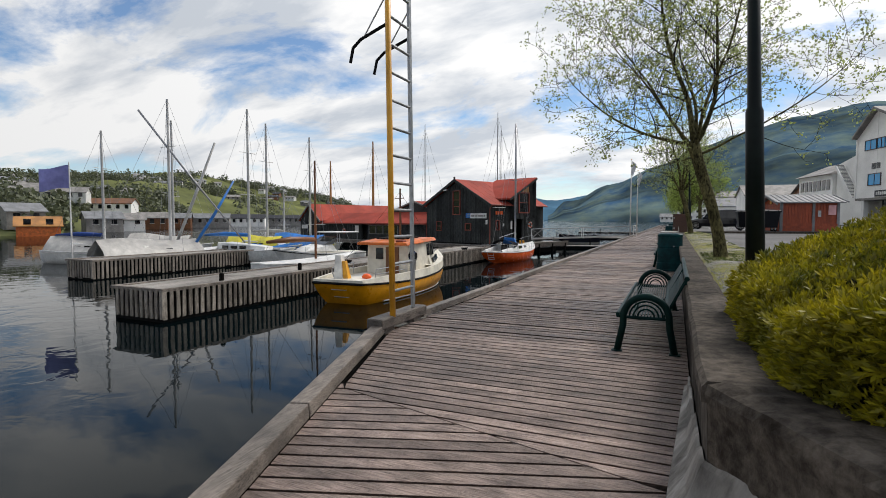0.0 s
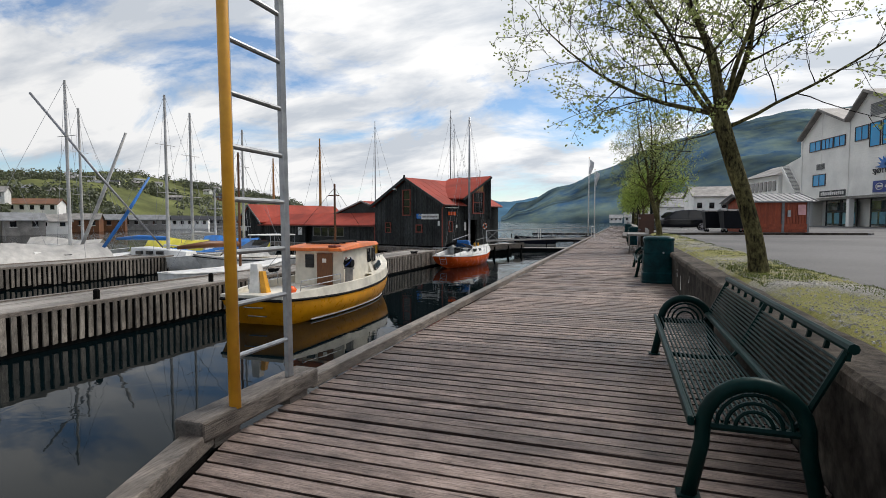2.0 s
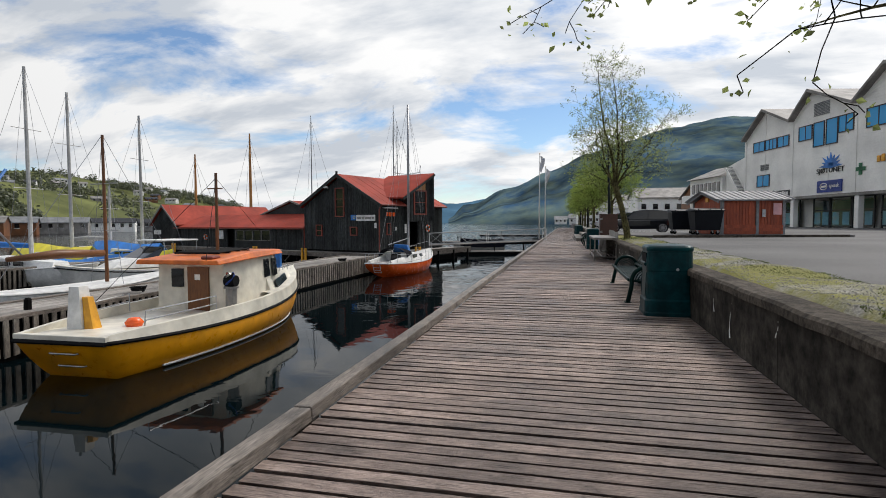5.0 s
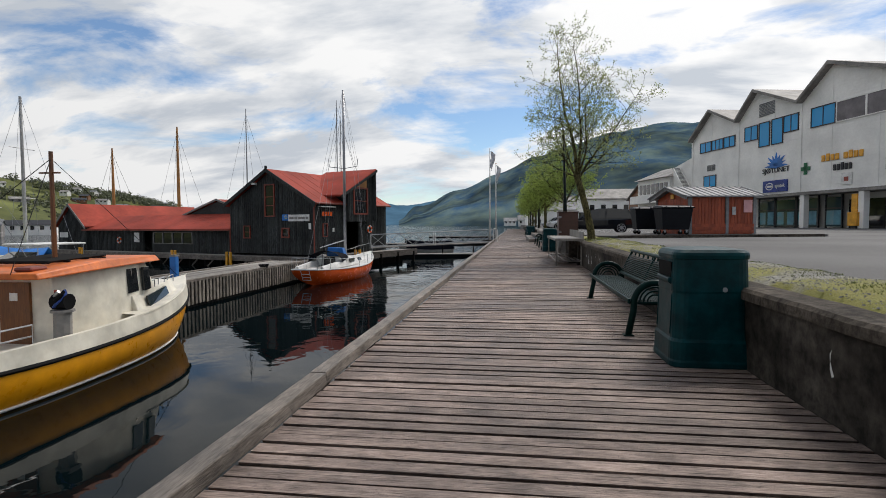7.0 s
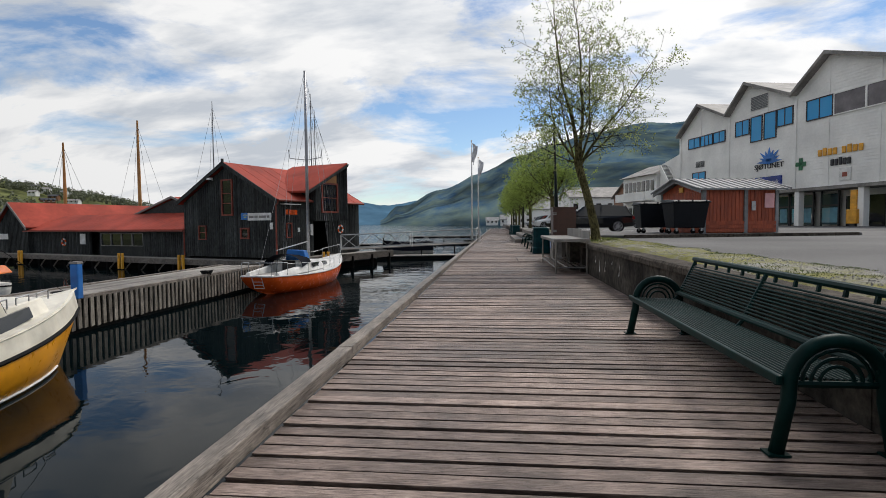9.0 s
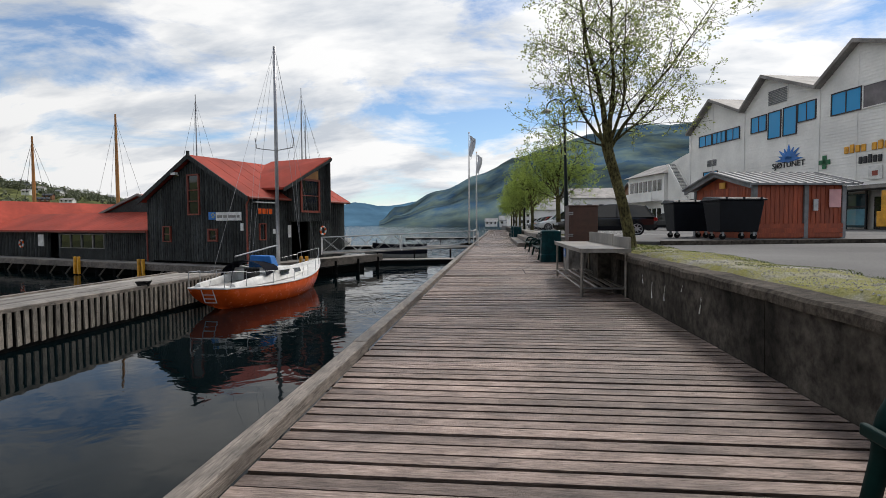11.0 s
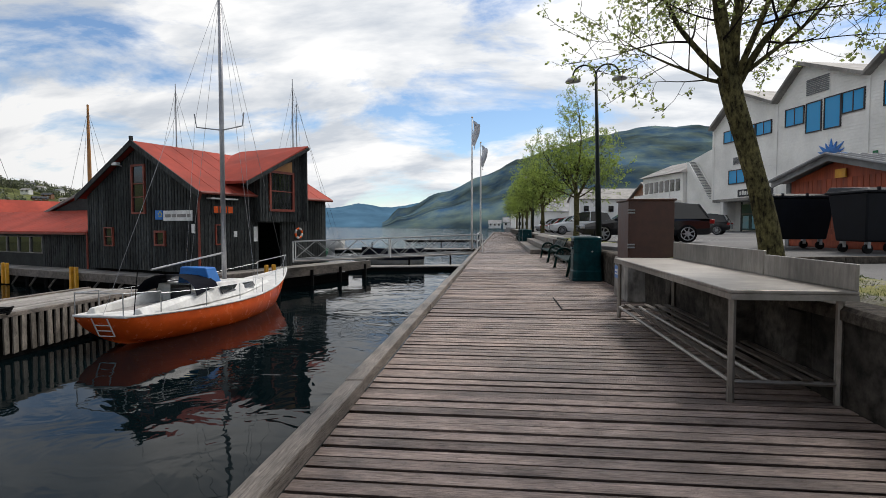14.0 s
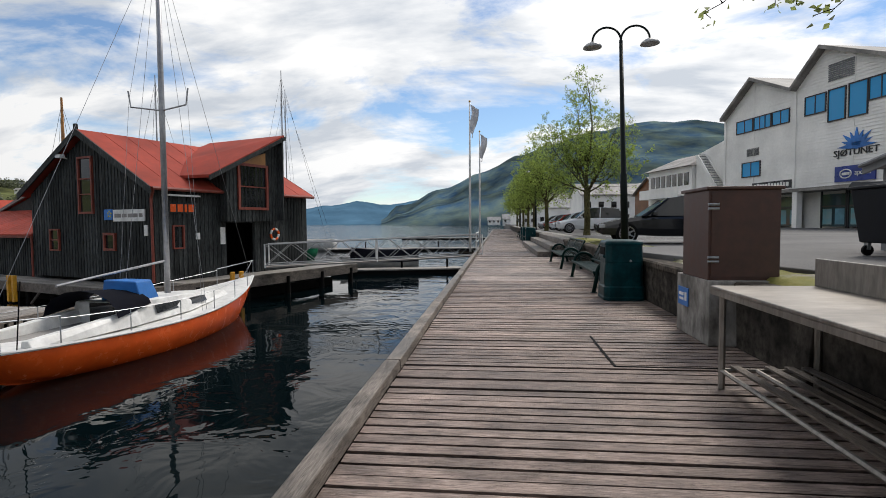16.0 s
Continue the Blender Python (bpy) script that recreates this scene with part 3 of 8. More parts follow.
def hillside(name, stops, foot, top, centre, material, label, rough, steps=(150, 30), power=1.0, seed=0):
    """A hill round a centre: compass bearing and skyline angle at its crest, falling to the water at its foot."""
    g = Geo()
    na, nr = steps
    a0, a1 = stops[0][0], stops[-1][0]
    rows = []
    for i in range(na + 1):
        az = a0 + (a1 - a0) * i / na
        el = ridge(stops, az)
        crest = slope(el) * top(az)
        col = []
        for j in range(nr + 1):
            t = j / nr
            r = foot(az) + (top(az) - foot(az)) * t * 1.15
            h = crest * (min(t * 1.15, 1.0) ** power) * (1 if t * 1.15 < 1 else 1 - (t * 1.15 - 1) * 2.5)
            x, y = centre[0] + r * math.sin(radians(az)), centre[1] + r * math.cos(radians(az))
            h += rough * noise.fractal(Vector((x, y, seed)) / (rough * 18), 0.8, 2.0, 6) * min(1, t * 3)
            col.append((x, y, WATER - 0.5 + h))
        rows.append(col)
    g.loft(rows, closed=False, caps=False)
    return single(name, g, material, label, "hill", "structure", smooth=True)


L_STOPS = [(-110, 5.5), (-80, 4.6), (-63, 4.0), (-49, 4.5), (-44, 3.9), (-39, 3.2), (-35, 2.3), (-31.5, 0.9), (-28, 0.05)]


def l_foot(az):
    return 125 + max(0, az + 63) * 9.0


def l_top(az):
    return 430 + max(0, az + 63) * 11


R_STOPS = [(-12.5, 0.1), (-10.5, 1.7), (-6, 3.8), (-1.7, 5.6), (2, 7.2), (6, 8.3), (10, 9.2), (14, 9.6), (19, 9.2), (24, 8.3), (34, 9.0), (48, 9.6), (70, 9.0)]
hillside("hill_west", L_STOPS, l_foot, l_top, (3, 8), M_HILLG, "green hillside with fields, woods and scattered houses", 8.0, power=0.8, seed=3)
hillside("hill_east", R_STOPS, lambda az: 900 - 9 * az, lambda az: 2000 - 12 * az, (1.5, 16), M_HILLW, "steep wooded hillside tinted with blue haze", 34.0, power=0.85, seed=11)
hillside("mountain_range", [(-30, 0.6), (-22, 1.5), (-18.5, 2.05), (-15, 2.3), (-12, 1.9), (-9, 2.6), (-5, 2.3), (0, 2.0), (8, 1.5)], lambda az: 3300, lambda az: 4200, (1.5, 16), M_FAR, "far mountains across the fjord, tinted haze blue", 40.0, seed=5)

# ---- promenade: retaining wall, strip, steps ----
g = Geo()
for a, b in ((4.55, 52.4), (66.4, 150)):
    n = int((b - a) / 5.3)
    for i in range(n):
        y0, y1 = a + (b - a) * i / n, a + (b - a) * (i + 1) / n - 0.012
        g.hexa([(3.72, y0, -0.3), (4.02, y0, -0.3), (4.02, y1, -0.3), (3.72, y1, -0.3), (3.70, y0, 0.66), (4.02, y0, 0.66), (4.02, y1, 0.66), (3.70, y1, 0.66)])
wall = single("retaining_wall", g, M_CONC, "stained grey concrete retaining wall beside the boardwalk", "wall", "structure")
for i, (a, b) in enumerate(((4.55, 20.1), (20.12, 36.2), (37.3, 52.4), (66.4, 150))):
    g = Geo()
    n = int((b - a) / 0.5)
    prof = [(3.665, 0.655), (3.665, 0.73), (3.69, 0.76), (3.97, 0.765), (4.03, 0.74), (4.03, 0.655)]
    g.loft([[(x + 0.008 * math.sin(7.1 * j + 3 * x) * (1 if j % 2 else -1), a + (b - a) * j / n, z + 0.006 * math.sin(3.7 * j)) for x, z in prof] for j in range(n + 1)])
    part("coping", g, M_CONC_TOP, wall)
# the wall turns away at the near end, over a smear of pale render
CORNER, TURN, BACK = Vector((3.735, 4.52, 0)), Vector((0.476, -0.879, 0)), Vector((0.879, 0.476, 0))
g = Geo()
rings = []
for j in range(60):
    s_ = -0.04 + 0.05 * j
    ring = []
    for d_, z in ((0.0, -0.3), (0.0, 0.12), (0.0, 0.3), (-0.005, 0.46), (-0.01, 0.58), (-0.03, 0.655), (-0.035, 0.70), (-0.02, 0.745), (0.06, 0.765), (0.16, 0.77), (0.27, 0.765), (0.38, 0.755), (0.40, 0.70), (0.40, -0.3)):
        q = CORNER + TURN * s_ + BACK * d_
        w = noise.noise(Vector((s_ * 4, d_ * 6, z * 5))) * 0.016 + noise.noise(Vector((s_ * 17, d_ * 20, z * 17))) * 0.014
        ring.append((q.x - BACK.x * w, q.y - BACK.y * w, z + (w * 0.8 if z > 0.6 else 0)))
    rings.append(ring)
g.loft(rings)
part("corner_wall", g, M_CONC_TOP, wall, "crumbling brown concrete corner")
g = Geo()
rings = []
for j in range(72):
    s_ = -2.5 + 0.065 * j
    base = Vector((3.70, 4.52 - s_, 0)) if s_ < 0 else CORNER + TURN * s_
    out = Vector((-1, 0, 0)) if s_ < 0 else -BACK
    if -0.2 < s_ < 0.2:
        out = (Vector((-1, 0, 0)).lerp(-BACK, (s_ + 0.2) / 0.4)).normalized()
    h_ = 0.05 * noise.noise(Vector((s_ * 3.3, 7, 0))) + (0.10 + 0.28 * max(0.0, 1 + s_ / 2.5) ** 1.6 if s_ < 0 else 0.36 + 0.05 * s_) + 0.05 * noise.noise(Vector((s_ * 3.1, 1, 0))) + 0.03 * noise.noise(Vector((s_ * 11, 4, 0)))
    foot = 0.05 + 0.14 * max(0.0, 1 + s_ / 2.5)
    rings.append([tuple(base + out * foot + Vector((0, 0, 0.004))), tuple(base + out * (foot * 0.45 + 0.02 * noise.noise(Vector((s_ * 5, 2, 2)))) + Vector((0, 0, h_ * 0.45))), tuple(base + out * 0.022 + Vector((0, 0, h_ * 0.93))), tuple(base + out * 0.004 + Vector((0, 0, h_))), tuple(base - out * 0.05)])
g.loft(rings)
part("render_patch", g, M_PLASTER, wall, "pale smeared render at the wall foot")
# buttresses and drip marks of the wall
for y in (31.2, 34.6, 36.3, 37.4):
    g = Geo()
    g.hexa([(3.60, y, 0.0), (3.72, y, 0.0), (3.72, y + 0.22, 0.0), (3.60, y + 0.22, 0.0), (3.66, y, 0.64), (3.72, y, 0.64), (3.72, y + 0.22, 0.64), (3.66, y + 0.22, 0.64)])
    part("buttress", g, M_CONC, wall, bevel=0.01)
for y, h in ((27.3, 0.34), (27.9, 0.16), (28.6, 0.38), (29.2, 0.42), (29.7, 0.25), (16.6, 0.5), (17.3, 0.3), (15.2, 0.2)):
    g = Geo()
    pts = []
    for k in range(7):
        t = k / 6
        pts.append((3.713 + 0.004 * t, y + 0.03 * math.sin(5 * t + y), 0.62 - h * t))
    g.tube(pts, [0.006, 0.012, 0.009, 0.016, 0.012, 0.018, 0.02], 5)
    part("lime_run", g, M_WPAINT, wall, "white lime drip")

strip_mat = mat("gravel_and_moss", (0.42, 0.40, 0.355), (0.17, 0.16, 0.14), rough=0.95, grain=34, bump=0.9, stain=0.3, stain_scale=0.8)
nt = strip_mat.node_tree
b = nt.nodes["Principled BSDF"]
old = b.inputs["Base Color"].links[0].from_socket
tcn, nz, ramp, mixn, nz2 = (nt.nodes.new(k) for k in ("ShaderNodeTexCoord", "ShaderNodeTexNoise", "ShaderNodeValToRGB", "ShaderNodeMix", "ShaderNodeTexNoise"))
nz.inputs["Scale"].default_value, nz.inputs["Detail"].default_value, nz.inputs["Roughness"].default_value = 0.75, 7, 0.68
nz2.inputs["Scale"].default_value = 9
ramp.color_ramp.elements[0].position, ramp.color_ramp.elements[1].position = 0.39, 0.51
mixn.data_type = "RGBA"
gr = nt.nodes.new("ShaderNodeMix")
gr.data_type = "RGBA"
gr.inputs[6].default_value, gr.inputs[7].default_value = (0.110, 0.125, 0.020, 1), (0.25, 0.215, 0.05, 1)
nt.links.new(tcn.outputs["Object"], nz.inputs["Vector"])
nt.links.new(tcn.outputs["Object"], nz2.inputs["Vector"])
nt.links.new(nz2.outputs["Fac"], gr.inputs[0])
nt.links.new(nz.outputs["Fac"], ramp.inputs[0])
nt.links.new(ramp.outputs[0], mixn.inputs[0])
nt.links.new(old, mixn.inputs[6])
nt.links.new(gr.outputs[2], mixn.inputs[7])
nt.links.new(mixn.outputs[2], b.inputs["Base Color"])


def strip_z(x, y):
    return STRIP - 0.04 + 0.05 * noise.noise(Vector((x, y, 0)) * 0.9) + 0.02 * noise.noise(Vector((x, y, 3)) * 5) + 0.03 * math.sin((x - 4.0) * 2.6) + 0.02


def strip_edge(y):
    return 5.12 + 0.10 * noise.noise(Vector((y * 0.35, 2.0, 0)))


g = Geo()
rows = []
for j in range(0, 480):
    y = 4.72 + j * 0.0998
    rows.append([(4.0 + (strip_edge(y) - 4.0) * i / 11, y, strip_z(4.0 + 1.1 * i / 11, y) if i else 0.70) for i in range(12)])
g.loft(rows, closed=False, caps=False)
single("gravel_strip", g, strip_mat, "pale gravel strip with moss and grass patches", "ground", "structure", smooth=True)
g = Geo()
g.box(4.0, 5.02, 66.4, 150, -0.5, 0.74)
g.box(4.4, 5.02, 52.4, 66.4, -0.5, 0.745)
single("pavement", g, M_GRAVEL, "gravelled edge beyond the steps", "pavement", "structure")
g = Geo()
g.prism([(4.02, 4.75), (5.55, 1.75), (5.55, -60), (25, -60), (25, 3.3), (5.3, 4.75)], -0.5, 0.74, "xy")
single("planting_bed", g, M_MOSS, "mossy bed behind the near wall", "ground", "structure")

# three broad steps from the boardwalk up to the car park
steps = tagged(new("steps"), "broad weathered wooden steps up to the car park", "steps", "", "structure")
for k in range(3):
    for i in range(4):
        g = Geo()
        y0 = 52.5 + i * 3.47
        x0 = 2.62 + k * 0.55
        g.box(x0, 4.45 if k == 2 else x0 + 0.55, y0, y0 + 3.455, k * 0.25 - 0.02, (k + 1) * 0.25 - 0.02)
        part("step_block", g, M_TIMBER, steps, bevel=0.012)

# raised island with kerb under the shed
isl = pose(9.2, 37.9, 0, 0, 0, 14)
g = Geo()
g.prism([(-4.2, -1.5), (5.2, -1.5), (5.7, -1.0), (5.7, 6), (-4.2, 6), (-4.6, 4.5), (-4.6, -1.1)], ASPH - 0.2, ASPH + 0.10, "xy")
single("traffic_island", g, M_ASPH, "raised asphalt island under the shed", "pavement", "structure", m=isl, bevel=0.02)
g = Geo()
for i in range(9):
    g.box(-4.0 + i, -3.02 + i, -1.62, -1.5, ASPH - 0.2, ASPH + 0.115)
single("kerb", g, M_CONC_TOP, "low concrete kerb stones", "kerb", "structure", m=isl, bevel=0.01)
# painted bay lines
lines = tagged(new("parking_lines"), "worn white parking bay lines on the asphalt", "road marking", "", "structure")
for y in (50.6, 53.4, 56.2, 59.0, 61.8):
    g = Geo()
    g.box(6.2, 10.6, y, y + 0.1, ASPH - 0.01, ASPH + 0.004)
    part("line", g, M_WPAINT, lines)

# ---- boardwalk ----
walkway = tagged(new("boardwalk"), "weathered brown-grey plank boardwalk along the quay", "boardwalk", "", "structure")
g = Geo()
for x in (0.15, 1.3, 2.45, 3.5):
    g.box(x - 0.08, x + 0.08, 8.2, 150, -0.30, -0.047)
# closed sheets below the planks, near-black to paint the shade in the gaps
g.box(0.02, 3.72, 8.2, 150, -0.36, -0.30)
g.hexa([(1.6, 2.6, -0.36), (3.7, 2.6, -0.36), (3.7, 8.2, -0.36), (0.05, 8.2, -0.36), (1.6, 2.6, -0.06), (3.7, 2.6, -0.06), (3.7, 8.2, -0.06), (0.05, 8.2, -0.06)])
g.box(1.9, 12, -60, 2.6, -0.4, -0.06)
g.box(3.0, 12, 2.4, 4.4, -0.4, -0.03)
part("substructure", g, M_DARK, walkway, "joists and near-black shade sheet under the planks")
for i in range(36):
    g = Geo()
    y = 9.0 + i * 4
    g.tube([(0.35, y, -3.2), (0.35, y, -0.3)], 0.13, 10)
    part("pile", g, M_DARK, walkway)
# long edge timbers
for i in range(32):
    g = Geo()
    y0 = 9.14 + i * 4.3
    t = rnd.uniform(-0.008, 0.008)
    g.hexa([(-0.17 + t, y0, 0.005), (0.0 + t, y0, 0.005), (0.0 - t, y0 + 4.28, 0.005), (-0.17 - t, y0 + 4.28, 0.005), (-0.16 + t, y0, 0.105), (-0.01 + t, y0, 0.11), (-0.01 - t, y0 + 4.28, 0.11), (-0.16 - t, y0 + 4.28, 0.105)])
    part("edge_timber", g, M_TIMBER, walkway, bevel=0.012)
    g = Geo()
    g.box(-0.14, -0.03, y0 + 4.1, y0 + 4.45, -0.05, 0.006)
    part("packer", g, M_TIMBER, walkway)
g = Geo()
g.box(-0.18, 0.06, 7.75, 9.12, 0.06, 0.21)
part("edge_timber", g, M_TIMBER, walkway, "thick pale timber under the ladder", bevel=0.02)
g = Geo()
g.box(-0.14, 0.02, 7.9, 8.15, -0.02, 0.06)
g.box(-0.14, 0.02, 8.75, 9.0, -0.02, 0.06)
part("packer", g, M_TIMBER, walkway)
A, P = Vector((0.945, 0.327, 0)), Vector((-0.327, 0.945, 0))


def ap(a, p, z):
    q = A * a + P * p
    return (q.x, q.y, z)


for p0, p1 in ((1.0, 4.4), (4.42, 7.62)):
    g = Geo()
    g.hexa([ap(2.42, p0, 0.0), ap(2.60, p0, 0.0), ap(2.60, p1, 0.0), ap(2.42, p1, 0.0), ap(2.43, p0, 0.12), ap(2.59, p0, 0.12), ap(2.59, p1, 0.12), ap(2.43, p1, 0.12)])
    part("edge_timber", g, M_TIMBER, walkway, bevel=0.014)
g = Geo()
g.box(-0.05, 0.02, 8.2, 150, -0.9, -0.06)
g.hexa([ap(2.50, 0.8, -0.9), ap(2.56, 0.8, -0.9), ap(2.56, 7.7, -0.9), ap(2.50, 7.7, -0.9), ap(2.50, 0.8, -0.06), ap(2.56, 0.8, -0.06), ap(2.56, 7.7, -0.06), ap(2.50, 7.7, -0.06)])
part("fascia", g, M_DARK, walkway)


# ---- the slatted piers ----
def pier(label, length, width, pose_m, slats_end=True):
    """A timber pier that starts at its origin and runs along +y; its faced side is x = 0, its body lies to -x."""
    ob = thing("pier", label, "pier", pose_m, "slatted piers", "structure")
    top = -0.72
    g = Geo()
    # near-black filling stands in for the shade behind the slats
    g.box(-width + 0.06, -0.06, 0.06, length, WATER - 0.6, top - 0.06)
    part("shade_core", g, M_DARK, ob)
    g = Geo()
    n = int(width / 0.16)
    for i in range(n):
        x0 = -width + i * width / n
        y = 0.0
        while y < length:
            y1 = min(length, y + rnd.uniform(3.5, 5.0))
            z = top + rnd.uniform(-0.006, 0.006)
            g.box(x0 + 0.006, x0 + width / n - 0.006, y, y1 - 0.01, top - 0.05, z)
            y = y1
    part("deck_boards", g, M_PIERTOP, ob, "grey deck boards", kind="stuff")
    g = Geo()
    g.box(-0.14, 0.05, -0.02, length, top - 0.05, top + 0.06)
    part("edge_rail", g, M_TIMBER, ob, bevel=0.012)
    g = Geo()
    g.box(-width - 0.05, -width + 0.12, -0.02, length, top - 0.05, top + 0.05)
    part("edge_rail", g, M_TIMBER, ob, bevel=0.012)
    g = Geo()
    g.box(-width + 0.12, -0.14, -0.04, 0.12, top - 0.05, top + 0.055)
    part("edge_rail", g, M_TIMBER, ob, bevel=0.012)
    meshes = []
    for k in range(4):
        g = Geo()
        a, c = rnd.uniform(-0.012, 0.012), rnd.uniform(-0.03, 0.05)
        g.hexa([(0.0, a, -0.93 + c), (0.045, a, -0.93 + c), (0.045, a + 0.125, -0.93 + c + 0.02), (0.0, a + 0.125, -0.93 + c), (0, 0, 0), (0.045, 0, 0), (0.045, 0.125, 0), (0, 0.125, 0)])
        meshes.append(fix(g.mesh("slat", M_SLAT)))
    y = 0.0
    while y < length - 0.15:
        s = new("slat", meshes[rnd.randrange(4)])
        s.parent = ob
        s.matrix_basis = pose(0.002, y, top - 0.02, rnd.uniform(-1.2, 1.2), 0, 0)
        y += 0.235
    x = -0.2
    while slats_end and x > -width:
        s = new("slat", meshes[rnd.randrange(4)])
        s.parent = ob
        s.matrix_basis = pose(x + 0.125, -0.003, top - 0.02, 0, 0, -90)
        x -= 0.235
    return ob


pier("weathered grey timber pier faced with vertical slats", 29.5, 2.45, pose(-11.05, 13.3, 0, 0, 0, -1.6))
pier("farther grey slatted timber pier with moored boats", 18.0, 2.4, pose(-24.6, 19.9, 0, 0, 0, -2.5))
# rope and post on the pier
for x, y in ((-11.6, 20.6), (-11.4, 16.0)):
    p = thing("mooring_post", "short dark timber mooring post on the pier", "post", pose(x, y, -0.73))
    g = Geo()
    g.tube([(0, 0, 0), (0.01, 0, 0.28), (0.01, 0, 0.32)], [0.09, 0.085, 0.05], 9)
    part("post", g, M_DARK, p)

# ---- main boathouse ----
TH = -20.6
HOUSE = pose(-12.35, 49.15, 0, 0, 0, TH)   # x along the gable wall to the waterfront corner, y along the side wall
HW, HD, HB = 8.55, 8.6, -0.78              # width, depth, floor level
house = thing("boathouse", "black tarred timber boathouse with red metal roof", "house", HOUSE)
EAVE, PEAK = 3.0, 5.35
WALL = 0.18


def clad(outline_top, x0, x1, base, y, pitch=0.21, facing=-1):
    """Vertical board-on-board cladding on a wall in the xz plane."""
    g = Geo()
    x = x0
    while x < x1 - 0.02:
        w = min(0.12, x1 - x)
        za, zb = outline_top(x), outline_top(x + w)
        d = 0.028 + 0.006 * math.sin(x * 37)
        ya, yb = (y - d, y) if facing < 0 else (y, y + d)
        g.hexa([(x, ya, base), (x + w, ya, base), (x + w, yb, base), (x, yb, base), (x, ya, za), (x + w, ya, zb), (x + w, yb, zb), (x, yb, za)])
        x += pitch
    return g


def gable_top(x):
    return PEAK - (PEAK - EAVE) * abs(x + HW / 2) / (HW / 2) - 0.08


# gable wall with its window openings, and the other walls
def wall_holes(g, x0, x1, z0, top, y0, y1, holes, swap=False):
    """A wall in pieces round rectangular holes (xa, xb, za, zb); top is a function of x."""
    cuts = sorted({x0, x1, *[h[0] for h in holes], *[h[1] for h in holes], *([-HW / 2] if x0 < -HW / 2 < x1 else [])})
    for a, b in zip(cuts, cuts[1:]):
        mid = (a + b) / 2
        z = z0
        spans = []
        for h in sorted((h for h in holes if h[0] <= mid <= h[1]), key=lambda h: h[2]):
            spans.append((z, h[2], h[2]))
            z = h[3]
        spans.append((z, top(a + 1e-6), top(b - 1e-6)))
        for zb, ta, tb in spans:
            pts = [(a, y0, zb), (b, y0, zb), (b, y1, zb), (a, y1, zb), (a, y0, ta), (b, y0, tb), (b, y1, tb), (a, y1, ta)]
            g.hexa([(p[1], p[0], p[2]) for p in pts] if swap else pts)
    return g


def window(parent, x0, x1, z0, z1, y=0.0, side=False, frame=0.09, bars=((), (0.5,)), mat_f=None, mat_g=None, label="window with red painted frame"):
    """A framed window: in the xz plane at y, or in the yz plane at x=y when side is set. bars: shares across and up."""
    mat_f, mat_g = mat_f or M_RED, mat_g or M_GLASS

    def put(gg, a, b, c, d, e, f):
        gg.box(*((c, d, a, b, e, f) if side else (a, b, c, d, e, f)))
    out = (y - 0.07, y + 0.03) if not side else (y - 0.03, y + 0.07)
    gl = (y + 0.0, y + 0.012) if not side else (y - 0.012, y)
    w = part("window", (lambda gg: (put(gg, x0, x1, *gl, z0, z1), gg)[1])(Geo()), mat_g, parent, label)
    for a, b, c, d in ((x0 - frame, x1 + frame, z1, z1 + frame), (x0 - frame, x1 + frame, z0 - frame, z0), (x0 - frame, x0, z0, z1), (x1, x1 + frame, z0, z1)):
        gg = Geo()
        put(gg, a, b, *out, c, d)
        part("frame", gg, mat_f, w)
    thin = (out[0] + 0.02, out[1]) if not side else (out[0], out[1] - 0.02)
    for t in bars[0]:
        gg = Geo()
        xx = x0 + (x1 - x0) * t
        put(gg, xx - 0.022, xx + 0.022, *thin, z0, z1)
        part("glazing_bar", gg, mat_f, w)
    for t in bars[1]:
        gg = Geo()
        zz = z0 + (z1 - z0) * t
        put(gg, x0, x1, *thin, zz - 0.025, zz + 0.025)
        part("glazing_bar", gg, mat_f, w)
    return w


g = Geo()
wall_holes(g, -HW, 0, HB, gable_top, 0, WALL, [])
part("wall", g, M_TAR, house, "black tarred gable wall")
cl = clad(gable_top, -HW, 0, HB, 0)
part("cladding", cl, M_TAR, house, kind="stuff")
# side wall with the big door opening
DOOR = (3.45, 5.15, HB, 1.55)
g = Geo()
wall_holes(g, WALL, HD, HB, lambda x: EAVE - 0.05, -WALL, 0, [DOOR], swap=True)
part("wall", g, M_TAR, house)
g = Geo()
y = 0.0
while y < HD:
    if not (DOOR[0] - 0.12 < y < DOOR[1]):
        g.box(0, 0.03, y, y + 0.12, HB, EAVE - 0.08)
    else:
        g.box(0, 0.03, y, y + 0.12, DOOR[3], EAVE - 0.08)
    y += 0.21
part("cladding", g, M_TAR, house, kind="stuff")
g = Geo()
g.box(-HW, -HW + WALL, WALL, HD, HB, EAVE)
part("wall", g, M_TAR, house)
g = Geo()
wall_holes(g, -HW, 0, HB, gable_top, HD, HD + WALL, [])
part("wall", g, M_TAR, house)
g = Geo()
g.box(-HW + 0.2, -0.2, 0.2, HD, HB - 0.1, HB)
part("floor", g, M_DARK, house)
# roof: two slopes, with overhang
OV = 0.35
k = (PEAK - EAVE) / (HW / 2)
g = Geo()
for sgn in (-1, 1):
    xa, xb = -HW / 2, (-HW - OV if sgn < 0 else OV)
    za, zb = PEAK, PEAK - k * (HW / 2 + OV)
    g.hexa([(xa, -0.35, za), (xb, -0.35, zb), (xb, HD + 0.35, zb), (xa, HD + 0.35, za), (xa, -0.35, za + 0.13), (xb, -0.35, zb + 0.13), (xb, HD + 0.35, zb + 0.13), (xa, HD + 0.35, za + 0.13)])
